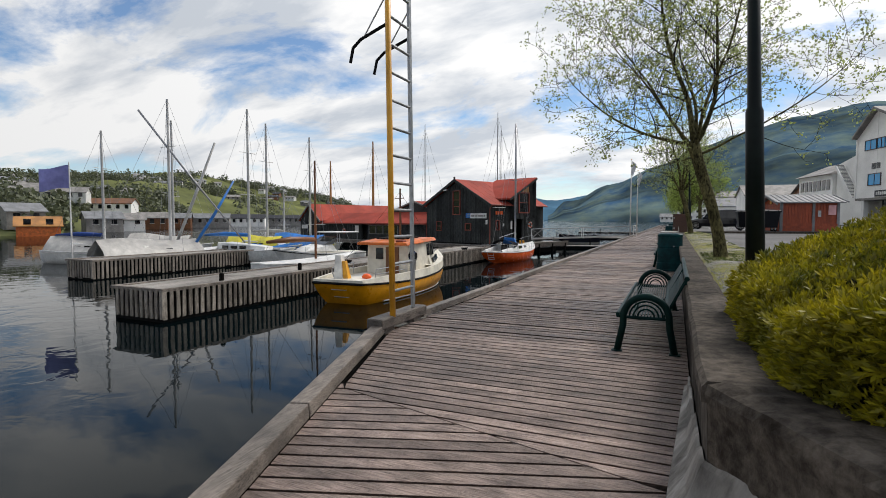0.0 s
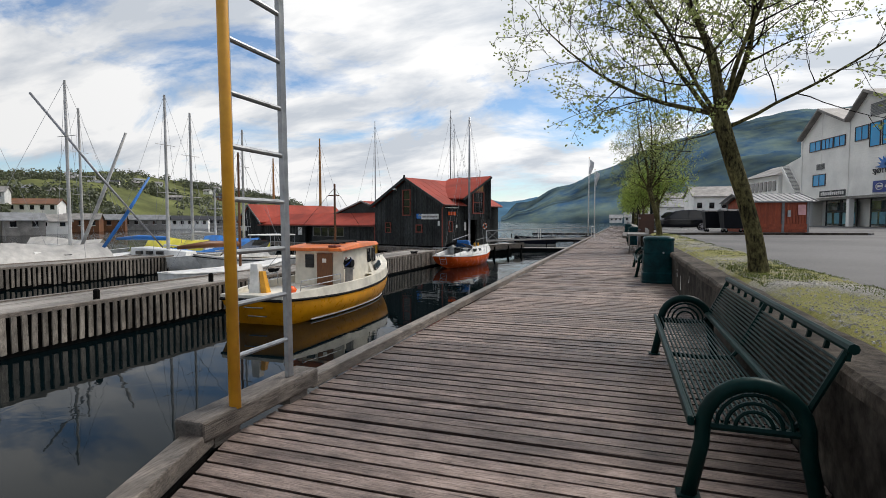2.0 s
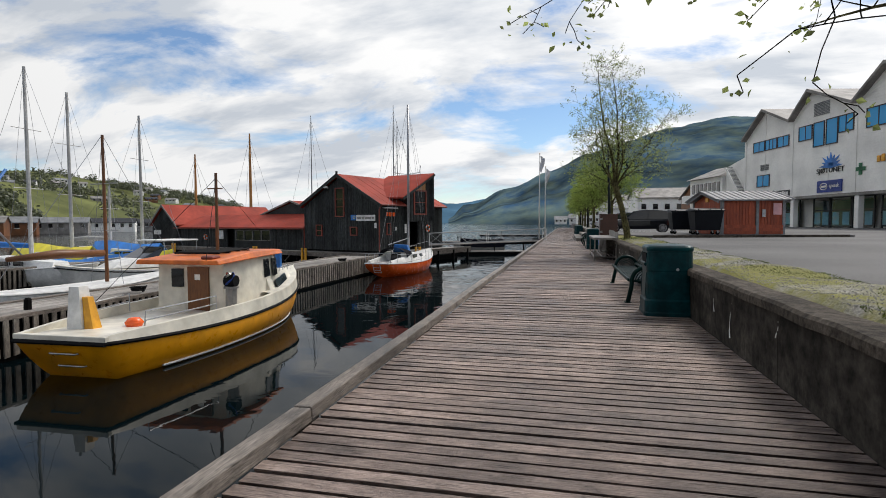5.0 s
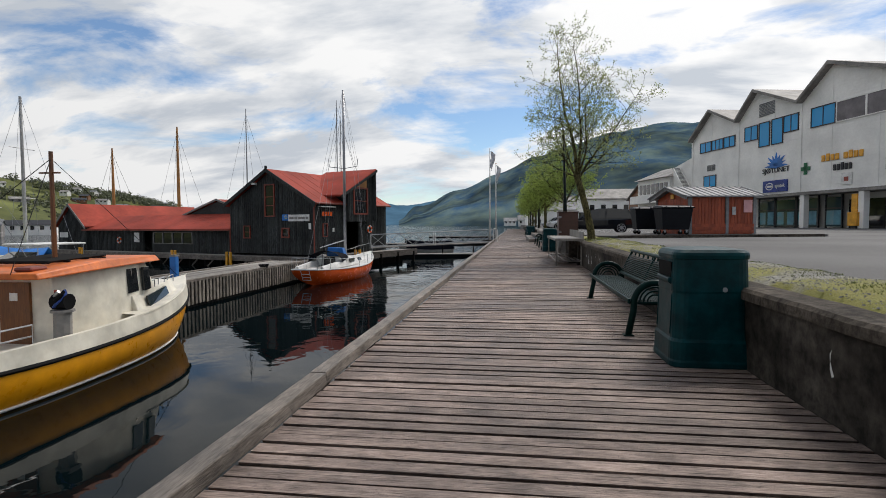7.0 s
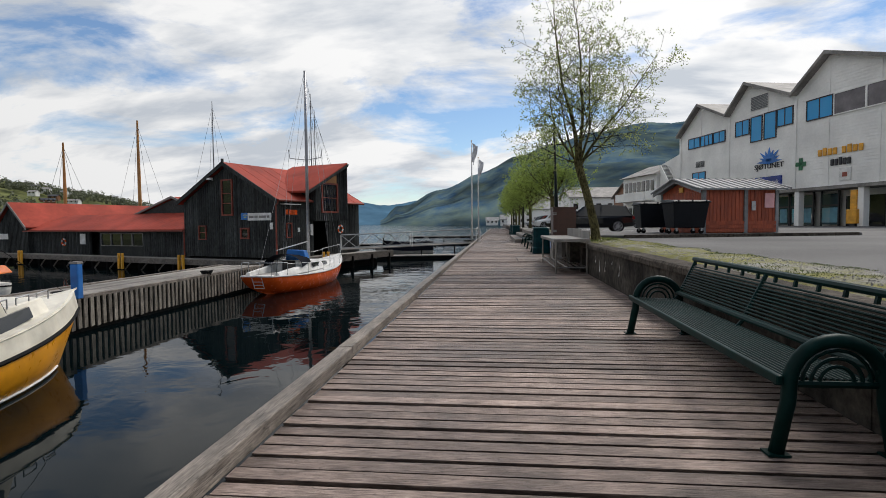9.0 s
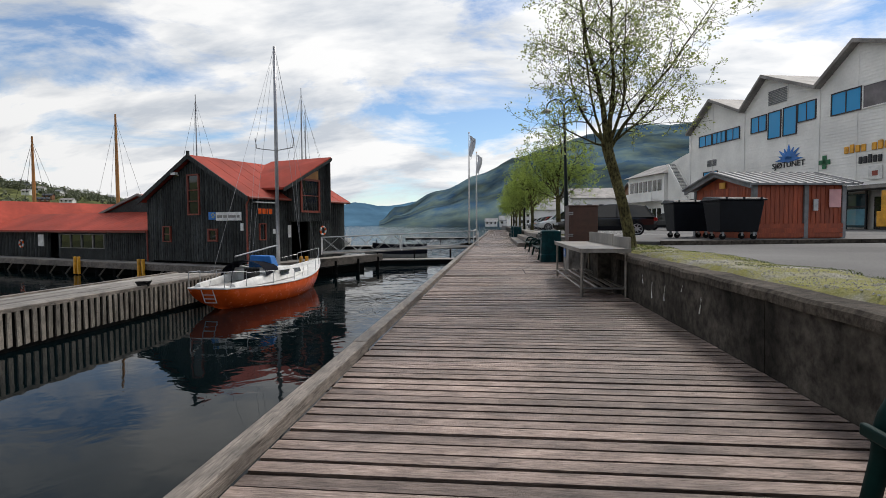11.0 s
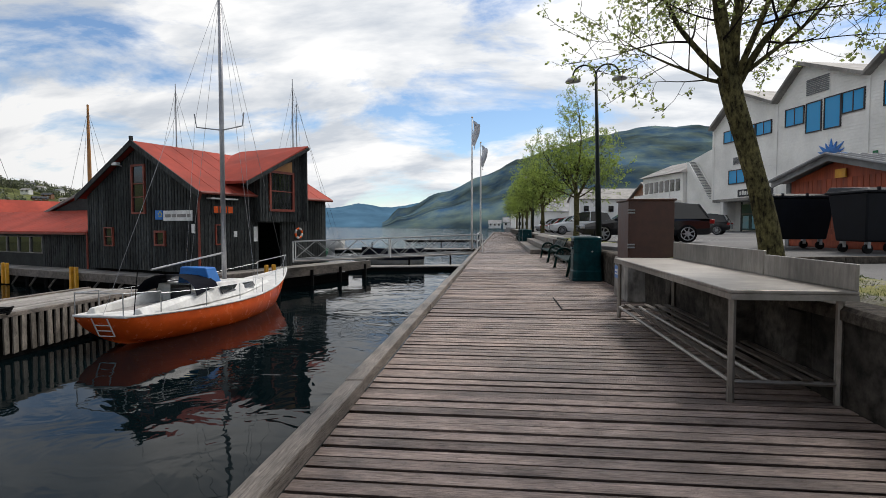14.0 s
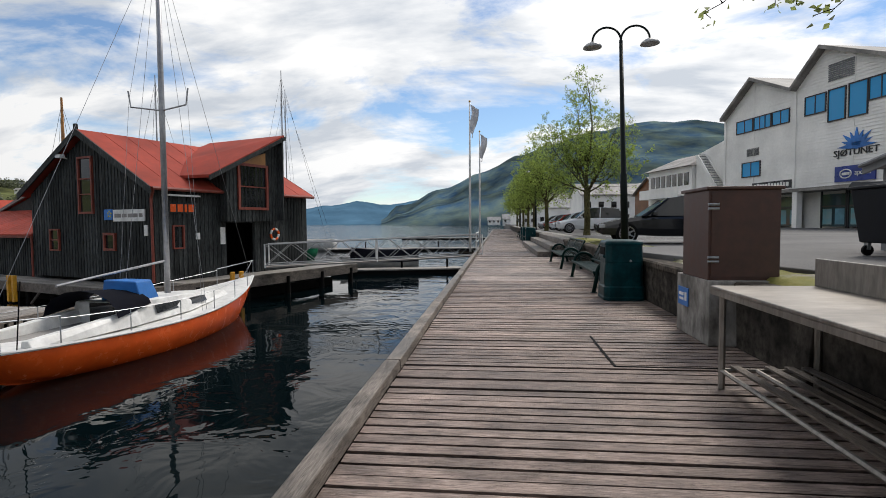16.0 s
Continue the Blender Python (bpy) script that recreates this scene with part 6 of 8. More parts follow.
# ---- white shop building with three gables ----
mall = thing("shop_building", "white clapboard shop building with three gables", "building")
mall.matrix_basis = Matrix.Translation((31.1, 73.5, 0)) @ Euler((0, 0, radians(102.7))).to_matrix().to_4x4()
# local x runs along the front away from the viewer; local -y is into the building, so +y faces the quay
OUT = [(-14.0, 13.0), (-3.9, 16.55), (0.0, 13.65), (6.9, 16.5), (10.15, 13.6), (15.7, 16.05), (20.4, 12.7)]


def mall_top(s):
    for (a, za), (b, zb) in zip(OUT, OUT[1:]):
        if a <= s <= b:
            return za + (zb - za) * (s - a) / (b - a)
    return 12.5


g = Geo()
for (a, za), (b, zb) in zip(OUT, OUT[1:]):
    g.hexa([(a, -24, 4.5), (b, -24, 4.5), (b, 0, 4.5), (a, 0, 4.5), (a, -24, za), (b, -24, zb), (b, 0, zb), (a, 0, za)])
part("wall", g, M_WHITE, mall)
# lapped boards row by row
g = Geo()
z = 4.5
while z < 16.5:
    runs, s = [], -14.0
    inside = None
    while s <= 20.4:
        ok = mall_top(s) > z + 0.2
        if ok and inside is None:
            inside = s
        if not ok and inside is not None:
            runs.append((inside, s))
            inside = None
        s += 0.15
    if inside is not None:
        runs.append((inside, 20.4))
    for a, b in runs:
        g.hexa([(a, 0.0, z), (b, 0.0, z), (b, 0.055, z), (a, 0.055, z), (a, 0.0, z + 0.28), (b, 0.0, z + 0.28), (b, 0.012, z + 0.28), (a, 0.012, z + 0.28)])
    z += 0.28
part("clapboard_siding", g, M_WHITE, mall, kind="stuff")
for s in (20.3, 10.15, 0.05, -9.0, 15.7, 6.9 - 3.0, -3.9):
    wide = s in (20.3, 10.15, 0.05)
    g = Geo()
    g.box(s - (0.16 if wide else 0.07), s + (0.16 if wide else 0.07), 0.03, 0.12 if wide else 0.075, 4.5, mall_top(s) - 0.1)
    part("corner_board", g, M_WHITE, mall)
for (a, za), (b, zb) in zip(OUT, OUT[1:]):
    g = Geo()
    g.hexa([(a, -24, za), (b, -24, zb), (b, 0.75, zb), (a, 0.75, za), (a, -24, za + 0.34), (b, -24, zb + 0.34), (b, 0.75, zb + 0.34), (a, 0.75, za + 0.34)])
    part("roof", g, M_EAVE, mall, "weathered grey gable roof")


def mall_win(s0, s1, z0, z1, glass=M_SKYGLASS, panes=1):
    lo, hi = min(s0, s1), max(s0, s1)
    g = Geo()
    g.box(lo, hi, 0.02, 0.085, z0, z1)
    w = part("window", g, glass, mall, "window with dark frame and blue sky painted into the glass" if glass is M_SKYGLASS else "blank taupe window panel")
    for a, b, c, d in ((lo - 0.1, hi + 0.1, z1, z1 + 0.1), (lo - 0.1, hi + 0.1, z0 - 0.1, z0), (lo - 0.1, lo, z0, z1), (hi, hi + 0.1, z0, z1)):
        g = Geo()
        g.box(a, b, 0.02, 0.14, c, d)
        part("frame", g, M_INK if glass is M_SKYGLASS else M_WHITE, w)
    for i in range(1, panes):
        g = Geo()
        x = lo + (hi - lo) * i / panes
        g.box(x - 0.05, x + 0.05, 0.02, 0.12, z0, z1)
        part("mullion", g, M_INK, w)


for s0, s1, n in ((18.3, 15.9, 2), (15.6, 13.3, 3), (13.0, 10.9, 2)):
    mall_win(s0, s1, 10.95, 12.15, panes=n)
for s0, s1, z0, z1, n in ((8.9, 6.75, 11.1, 12.65, 2), (6.35, 4.75, 10.1, 12.7, 1), (4.3, 2.7, 10.1, 12.75, 1), (2.45, 0.45, 11.1, 12.75, 2), (-1.4, -4.25, 10.95, 12.75, 2)):
    mall_win(s0, s1, z0, z1, panes=n)
mall_win(-4.5, -7.6, 10.95, 12.75, M_TAUPE)
mall_win(-7.8, -10.6, 10.95, 12.75, M_TAUPE)
mall_win(17.3, 14.7, 6.2, 7.6, panes=2)
mall_win(-9.9, -12.0, 6.0, 8.0, panes=1)
for s0, s1, z0, z1 in ((3.9, 6.5, 13.5, 15.0), (14.9, 16.7, 8.3, 9.1)):
    g = Geo()
    n = 9
    for i in range(n):
        zz = z0 + (z1 - z0) * i / n
        g.hexa([(s0, 0.04, zz), (s1, 0.04, zz), (s1, 0.12, zz), (s0, 0.12, zz), (s0, 0.04, zz + (z1 - z0) / n * 0.8), (s1, 0.04, zz + (z1 - z0) / n * 0.8), (s1, 0.05, zz + (z1 - z0) / n * 0.8), (s0, 0.05, zz + (z1 - z0) / n * 0.8)])
    part("vent_louvre", g, M_GREY, mall, "grey louvred vent")
# letters on the front (mirrored axis: the reader stands on +y, so turn the text round)
FACE = Euler((radians(90), 0, radians(180))).to_matrix().to_4x4()


def on_wall(s, z, y=0.10):
    return Matrix.Translation((s, y, z)) @ FACE


text_part("lettering", "SJØTUNET", 0.78, M_INK, mall, on_wall(3.6, 7.12), "dark raised letters", 0.03, 4.2)


def bar_letters(count, s0, s1, z, h, material, label, y0=0.06, y1=0.17):
    """A row of plain rounded blocks where a trade name stands; s runs along the wall."""
    w = (s1 - s0) / count
    for i in range(count):
        g = Geo()
        up = 0.18 * h if i % 4 == 2 else 0.0
        g.box(s0 + w * (i + 0.12), s0 + w * (i + 0.88), y0, y1, z - h / 2, z + h / 2 + up)
        part("letter_block", g, material, mall, label, bevel=min(0.12, h * 0.2))


bar_letters(4, -4.95, -2.75, 7.62, 0.62, M_YELLOW, "yellow raised letter block")
bar_letters(4, -7.6, -5.35, 7.62, 0.62, M_YELLOW, "yellow raised letter block")
bar_letters(5, -6.4, -4.2, 6.6, 0.6, M_INK, "dark raised letter block")
bar_letters(12, 10.6, 15.4, 5.0, 0.4, M_WPAINT, "white letter block", 0.15, 0.18)
g = Geo()
g.box(10.3, 15.7, 0.06, 0.15, 4.62, 5.4)
part("sign_board", g, M_INK, mall)
g = Geo()
g.box(1.7, 5.45, 0.06, 0.2, 4.72, 6.02)
sb = part("sign_board", g, M_BSIGN, mall, "blue sign board")
text_part("lettering", "apotek", 0.62, M_WPAINT, sb, on_wall(2.75, 5.4, 0.22), "white letters", 0.01, 1.5)
g = Geo()
g.tube([(4.35 + 0.55 * math.cos(a * 0.3142), 0.22, 5.37 + 0.36 * math.sin(a * 0.3142)) for a in range(21)], 0.05, 6)
part("logo_ring", g, M_WPAINT, sb)
g = Geo()
g.box(3.98, 4.72, 0.2, 0.23, 5.26, 5.48)
part("logo_bar", g, M_WPAINT, sb)
for i in range(9):
    g = Geo()
    a = math.pi * i / 8
    r = 1.85 if i % 2 == 0 else 1.55
    c, sn = math.cos(a), math.sin(a)
    px, pz = -sn, c
    g.hexa([(3.55 + 0.62 * px * 0.62, 0.06 + 0.004 * (i % 2), 7.62 + 0.5 * pz * 0.62), (3.55 - 0.62 * px * 0.62, 0.06 + 0.004 * (i % 2), 7.62 - 0.5 * pz * 0.62), (3.55 - 0.02 * px + r * c, 0.06 + 0.004 * (i % 2), 7.62 + r * sn * 0.80), (3.55 + 0.02 * px + r * c, 0.06 + 0.004 * (i % 2), 7.62 + r * sn * 0.80),
            (3.55 + 0.62 * px * 0.62, 0.11 + 0.004 * (i % 2), 7.62 + 0.5 * pz * 0.62), (3.55 - 0.62 * px * 0.62, 0.11 + 0.004 * (i % 2), 7.62 - 0.5 * pz * 0.62), (3.55 - 0.02 * px + r * c, 0.11 + 0.004 * (i % 2), 7.62 + r * sn * 0.80), (3.55 + 0.02 * px + r * c, 0.11 + 0.004 * (i % 2), 7.62 + r * sn * 0.80)])
    part("star_ray", g, M_SKYBLUE, mall, "blue ray of the star emblem")
g = Geo()
g.box(-1.35, -0.15, 0.06, 0.14, 6.65, 7.05)
g.box(-0.95, -0.55, 0.06, 0.14, 6.25, 7.45)
part("pharmacy_cross", g, M_GSIGN, mall, "green pharmacy cross")
g = Geo()
g.box(-6.4, -5.2, 0.06, 0.14, 4.9, 6.0)
part("sign_board", g, M_WPAINT, mall, "small white square sign")
g = Geo()
g.box(-6.05, -5.55, 0.14, 0.16, 5.2, 5.6)
part("sign_mark", g, M_RED, mall)
# recessed ground floor with columns and shop glass
g = Geo()
g.box(-14, 20.4, -24, -3.0, ASPH, 4.5)
part("ground_floor_core", g, M_WHITE, mall)
g = Geo()
g.box(-14, 20.4, -3.0, 0.0, 4.2, 4.5)
part("soffit", g, M_EAVE, mall)
for s0, s1 in ((18.5, 15.4), (15.2, 12.2), (9.6, 6.9), (6.7, 3.6), (3.4, 0.4), (-0.6, -2.6), (-7.6, -12.8)):
    g = Geo()
    g.box(min(s0, s1), max(s0, s1), -2.5, -2.42, ASPH + 0.15, 3.9)
    w = part("shop_window", g, M_SHOP, mall, "tall shop window with posters")
    for a in (min(s0, s1), max(s0, s1)):
        g = Geo()
        g.box(a - 0.07, a + 0.07, -2.5, -2.36, ASPH, 4.2)
        part("frame", g, M_INK, w)
    g = Geo()
    g.box(min(s0, s1), max(s0, s1), -2.5, -2.36, 2.7, 2.85)
    part("frame", g, M_INK, w)
    for i in range(2):
        g = Geo()
        c = min(s0, s1) + (0.25 + 0.5 * i) * abs(s1 - s0)
        g.box(c - 0.5, c + 0.5, -2.415, -2.405, 1.1, 2.55)
        part("poster", g, M_POSTER[i], w, "pale blue poster")
for s in (18.8, 10.2, -0.1, -7.2):
    g = Geo()
    g.box(s - 0.3, s + 0.3, -0.7, -0.1, ASPH, 4.2)
    part("column", g, M_WHITE, mall, bevel=0.03)
g = Geo()
g.box(-6.9, -3.0, -2.9, -2.8, ASPH, 3.6)
part("entrance", g, M_GLASS, mall, "dark glazed shop entrance")
post_box = thing("parcel_box", "yellow parcel box beside the shop entrance", "mailbox", mall.matrix_basis @ pose(-6.6, -0.2, ASPH))
g = Geo()
g.box(-0.5, 0.5, -0.4, 0.4, 0.25, 1.5)
part("body", g, M_YELLOW, post_box, bevel=0.03)
g = Geo()
g.box(-0.25, 0.25, -0.3, 0.3, 0.0, 0.25)
part("pedestal", g, M_INK, post_box)
g = Geo()
g.box(-0.3, 0.3, -0.2, 0.2, 1.5, 3.2)
part("sign_panel", g, M_YELLOW, post_box)

# white wing behind the gables, with an outside stair
wing = thing("white_wing", "white rendered wing with an outside escape stair", "building")
wing.matrix_basis = mall.matrix_basis.copy()
g = Geo()
g.hexa([(20.4, -24, ASPH), (27.5, -24, ASPH), (27.5, -1.0, ASPH), (20.4, -1.0, ASPH), (20.4, -24, 11.2), (27.5, -24, 9.8), (27.5, -1.0, 9.8), (20.4, -1.0, 11.2)])
part("wall", g, M_WHITE, wing)
g = Geo()
g.box(22.3, 23.7, -4, -2.6, 11.0, 12.4)
part("chimney", g, M_INK, wing)
for off in (-0.9, 0.2):
    g = Geo()
    g.hexa([(20.6, off, 4.6), (21.1, off, 4.6), (25.6, off, 9.6), (25.1, off, 9.6), (20.6, off + 0.12, 4.6), (21.1, off + 0.12, 4.6), (25.6, off + 0.12, 9.6), (25.1, off + 0.12, 9.6)])
    part("stair_side", g, M_WHITE, wing)
for i in range(24):
    g = Geo()
    t = i / 23
    g.box(20.7 + 4.6 * t, 21.0 + 4.6 * t, -0.8, 0.2, 4.7 + 4.9 * t, 4.76 + 4.9 * t)
    part("tread", g, M_GREY, wing)

hotel = thing("white_block", "white three-storey block with rows of windows and a balcony", "building")
hotel.matrix_basis = mall.matrix_basis.copy()
g = Geo()
g.box(27.6, 38.5, -18, -0.5, ASPH, 8.6)
part("wall", g, M_WHITE, hotel)
g = Geo()
g.hexa([(27.4, -19, 8.6), (38.7, -19, 8.6), (38.7, 0.2, 8.6), (27.4, 0.2, 8.6), (29, -16, 10.6), (37.5, -16, 10.6), (37.5, -4.5, 10.6), (29, -4.5, 10.6)])
part("roof", g, M_EAVE, hotel)
g = Geo()
g.box(28, 38, -0.5, 1.2, 4.6, 4.85)
bal = part("balcony", g, M_WHITE, hotel)
g = Geo()
g.box(28, 38, 1.1, 1.2, 4.85, 5.9)
part("parapet", g, M_WHITE, bal)
for z in (2.0, 6.2):
    for i in range(7):
        g = Geo()
        x = 28.3 + i * 1.42
        y = -0.52 if z < 9 else -2.6
        g.box(x, x + 0.95, y, y + 0.1, z, z + 1.6)
        part("window", g, M_GLASS, hotel)


def town_house(x, y, w, d, h, rz, wall_m, roof_m, label, ridge_h=2.4):
    ob = thing("town_house", label, "house", pose(x, y, ASPH, 0, 0, rz), "town houses")
    g = Geo()
    g.box(-w / 2, w / 2, -d / 2, d / 2, -1.0, h)
    g.prism([(-d / 2, h), (d / 2, h), (0, h + ridge_h - 0.05)], -w / 2, w / 2, "yz")
    part("wall", g, wall_m, ob)
    for sgn in (-1, 1):
        g = Geo()
        k = ridge_h / (d / 2)
        g.hexa([(-w / 2 - 0.4, 0, h + ridge_h), (w / 2 + 0.4, 0, h + ridge_h), (w / 2 + 0.4, sgn * (d / 2 + 0.5), h - 0.5 * k), (-w / 2 - 0.4, sgn * (d / 2 + 0.5), h - 0.5 * k), (-w / 2 - 0.4, 0, h + ridge_h + 0.2), (w / 2 + 0.4, 0, h + ridge_h + 0.2), (w / 2 + 0.4, sgn * (d / 2 + 0.5), h - 0.5 * k + 0.2), (-w / 2 - 0.4, sgn * (d / 2 + 0.5), h - 0.5 * k + 0.2)])
        part("roof", g, roof_m, ob)
    n = max(2, int(w / 2.6))
    for z in [1.0 + 2.7 * i for i in range(max(1, int(h / 2.7)))]:
        for i in range(n):
            xx = -w / 2 + (i + 0.5) * w / n
            g = Geo()
            g.box(xx - 0.55, xx + 0.55, -d / 2 - 0.06, -d / 2 + 0.02, z, z + 1.3)
            wd = part("window", g, M_GLASS, ob)
            g = Geo()
            g.box(xx - 0.68, xx + 0.68, -d / 2 - 0.10, -d / 2 - 0.05, z - 0.14, z)
            part("sill", g, M_WPAINT, wd)
    return ob


for x, y, w, d, h, rz, wm, rm, lab in ((26, 150, 16, 11, 6.5, 5, M_WHITE, M_EAVE, "pale white town house with grey roof"), (45, 165, 20, 12, 7.5, 10, M_WPAINT, M_GREY, "large white town house with grey roof"),
                                       (20, 190, 15, 10, 5.0, -4, M_WHITE, M_GREY, "white town house near the shore"), (38, 215, 22, 14, 9, 15, M_TARP, M_EAVE, "tall pale town house uphill"),
                                       (8, 330, 9, 8, 3.0, 0, M_WPAINT, M_GREY, "white house by the fjord shore"), (20, 250, 26, 14, 10, 8, M_WHITE, M_EAVE, "wide pale block behind the trees"),
                                       (30, 118, 11, 9, 5.2, 12, M_VARN, M_EAVE, "brown timber town house with grey roof"), (-2, 420, 9, 8, 2.6, 0, M_WHITE, M_GREY, "white warehouse on the far shore")):
    town_house(x, y, w, d, h, rz, wm, rm, lab)


# ---- ladder at the bend of the quay ----
lad = thing("ladder", "tall grey metal boarding ladder with a yellow pole", "ladder", pose(-0.02, 8.16, 0.21, 0, -0.8, 0))
H_L = 5.2
for y in (0.0, 0.64):
    g = Geo()
    g.box(-0.022, 0.022, y - 0.035, y + 0.035, 0, H_L if y == 0 else H_L - 0.35)
    part("rail", g, M_GALV, lad, bevel=0.008)
g = Geo()
g.tube([(0.045, -0.065, -0.02), (0.045, -0.065, 2.2), (0.045, -0.065, H_L + 0.5)], [0.042, 0.040, 0.036], 10)
part("pole", g, M_YELLOW, lad, "yellow painted pole", smooth=True)
for i in range(13):
    g = Geo()
    z = 0.32 + i * 0.375
    g.tube([(0, 0, z), (0, 0.64, z)], 0.02, 8)
    part("rung", g, M_GALV, lad)
for y in (0.0, 0.64):
    g = Geo()
    g.tube([(0, y, 3.95), (-0.42, y, 3.80), (-0.55, y, 3.70), (-0.60, y, 3.50)], 0.022, 8)
    part("hook", g, M_RUBBER, lad, "dark bent hook arm")
    g = Geo()
    g.tube([(0, y, 4.35), (-0.36, y, 3.84)], 0.010, 6)
    part("stay", g, M_GALV, lad)


# ---- boats ----
class Hull:
    """A boat's shell: stern at y=0, bow at y=L, z=0 at the water."""

    def __init__(self, L, beam, stern, mid, bow, draft=0.5, transom=0.75, rake=0.5, full=2.4, widest=0.45, counter=0.0):
        self.L, self.beam, self.stern, self.mid, self.bow = L, beam, stern, mid, bow
        self.draft, self.transom, self.rake, self.full, self.widest = draft, transom, rake, full, widest
        self.counter = counter

    def half(self, t):
        w = self.widest
        if t < w:
            u = t / w
            return self.beam / 2 * (self.transom + (1 - self.transom) * math.sin(u * math.pi / 2))
        u = (t - w) / (1 - w)
        return self.beam / 2 * max(0.012, 1 - u ** self.full)

    def sheer(self, t):
        w = 0.38
        return self.mid + ((self.stern - self.mid) * ((w - t) / w) ** 2 if t < w else (self.bow - self.mid) * ((t - w) / (1 - w)) ** 2)

    def edge(self, t, inset=0.0, dz=0.0, side=1):
        b = max(0.0, self.half(t) - inset)
        return (side * b, self.L * t, self.sheer(t) + dz)

    def shell(self, k0=0.0, k1=1.0, n=34, rows=9):
        g = Geo()
        rings = []
        for i in range(n + 1):
            t = i / n
            b, s = self.half(t), self.sheer(t)
            side = []
            for j in range(rows + 1):
                k = k0 + (k1 - k0) * j / rows
                x = b * (1 - k ** 2.6) ** 0.75 if k < 1 else 0.0
                aft = max(0.0, 1 - t / 0.42)
                deep = s + self.draft - self.counter * aft ** 1.3
                side.append((x, self.L * t - self.rake * k * t ** 4 + (0.55 * k * aft ** 4 if self.counter else 0.0), s - deep * k))
            rings.append([(-x, y, z) for x, y, z in side] + [(x, y, z) for x, y, z in reversed(side)])
        g.loft(rings, closed=False, caps=True)
        return g

    def deck(self, inset=0.06, dz=-0.06, t0=0.0, t1=1.0, n=30):
        g = Geo()
        g.loft([[self.edge(t0 + (t1 - t0) * i / n, inset, dz, -1), (0, self.L * (t0 + (t1 - t0) * i / n), self.sheer(t0 + (t1 - t0) * i / n) + dz + 0.04), self.edge(t0 + (t1 - t0) * i / n, inset, dz, 1)] for i in range(n + 1)], closed=False, caps=False)
        return g

    def strake(self, r, dz=0.0, n=34, out=0.0, stern=True):
        g = Geo()
        pts = [self.edge(i / n, -out, dz, 1) for i in range(n, -1, -1)]
        pts += [self.edge(i / n, -out, dz, -1) for i in range(n + 1)]
        g.tube(pts, r, 6)
        return g


def stays(ob, top, feet, r=0.008, m=None):
    for f in feet:
        g = Geo()
        g.tube([top, f], r, 4)
        part("stay", g, m or M_ALU, ob)


# yellow working boat, stern towards the ladder
yb = thing("fishing_boat", "yellow wooden work boat with cream topsides and orange cabin roof", "boat", pose(-8.05, 18.35, WATER, 0, 0, 2.0))
h = Hull(10.1, 3.3, 0.86, 0.72, 1.15, 0.5, 0.66, 0.9, 2.7, 0.40)
g = h.shell()
g.v = [(x, y + 0.55 * max(0.0, 1 - y / 2.2) * max(0.0, 0.86 - z) / 0.86, z) for x, y, z in g.v]
part("hull", g, M_HULLY, yb, "glossy yellow hull", smooth=True)
hb = Hull(10.1, 3.36, 1.0, 1.08, 1.62, 0.0, 0.66, 0.3, 2.7, 0.40)
rings = []
for i in range(37):
    t = i / 36
    lo, hi = h.edge(t, -0.012, -0.02), hb.edge(t, 0.07)
    rings.append([(lo[0], lo[1], lo[2]), (hi[0], hi[1] - 0.10 * t ** 3, hi[2]), (hi[0] - min(0.12, hi[0]), hi[1] - 0.10 * t ** 3, hi[2]), (max(0, lo[0] - 0.16), lo[1], lo[2] + 0.02)])
g = Geo()
g.loft(rings)
part("bulwark", g, M_CREAM, yb, "cream bulwark")
g = Geo()
g.loft([[(-x, y, z) for x, y, z in reversed(r)] for r in rings])
part("bulwark", g, M_CREAM, yb, "cream bulwark")
g = Geo()
e0 = h.edge(0, -0.01)
g.box(-e0[0], e0[0], -0.015, 0.10, 0.83, 1.0)
part("transom_board", g, M_CREAM, yb, bevel=0.02)
part("rubbing_strake", h.strake(0.045, 0.0), M_RUBBER, yb, "black rubbing strake")
g = Geo()
g.tube([(-e0[0], -0.02, 0.85), (e0[0], -0.02, 0.85)], 0.045, 6)
part("rubbing_strake", g, M_RUBBER, yb, "black rubbing strake")
g = Geo()
for sx in (-1, 1):
    pts = []
    for i in range(5, 33):
        t = i / 34
        b_, s_ = h.half(t), h.sheer(t)
        k_ = (s_ - 0.06) / (s_ + 0.5)
        pts.append((sx * (b_ * (1 - k_ ** 2.6) ** 0.75 + 0.01), h.L * t - 0.9 * k_ * t ** 4, 0.06))
    g.tube(pts, 0.03, 5)
part("boot_stripe", g, M_WPAINT, yb, "white waterline stripe")
part("deck", h.deck(0.08, 0.10, 0.0, 0.62), M_CREAM, yb)
part("foredeck", hb.deck(0.05, -0.02, 0.58, 1.0), M_CREAM, yb, "cream foredeck")
for zz in (0.30, 0.60):
    g = Geo()
    yo = 0.55 * (0.86 - zz) / 0.86
    g.tube([(-0.35, yo - 0.02, zz), (-0.32, yo - 0.08, zz), (0.28, yo - 0.08, zz), (0.31, yo - 0.02, zz)], 0.02, 6)
    part("stern_handle", g, M_GALV, yb)
g = Geo()
g.loft([[(-1.05, 3.3, 0.8), (1.05, 3.3, 0.8), (1.0, 3.3, 2.20), (-1.0, 3.3, 2.20)], [(-1.08, 5.6, 0.9), (1.08, 5.6, 0.9), (1.0, 5.5, 2.30), (-1.0, 5.5, 2.30)], [(-1.0, 6.7, 1.0), (1.0, 6.7, 1.0), (0.85, 6.25, 2.30), (-0.85, 6.25, 2.30)]])
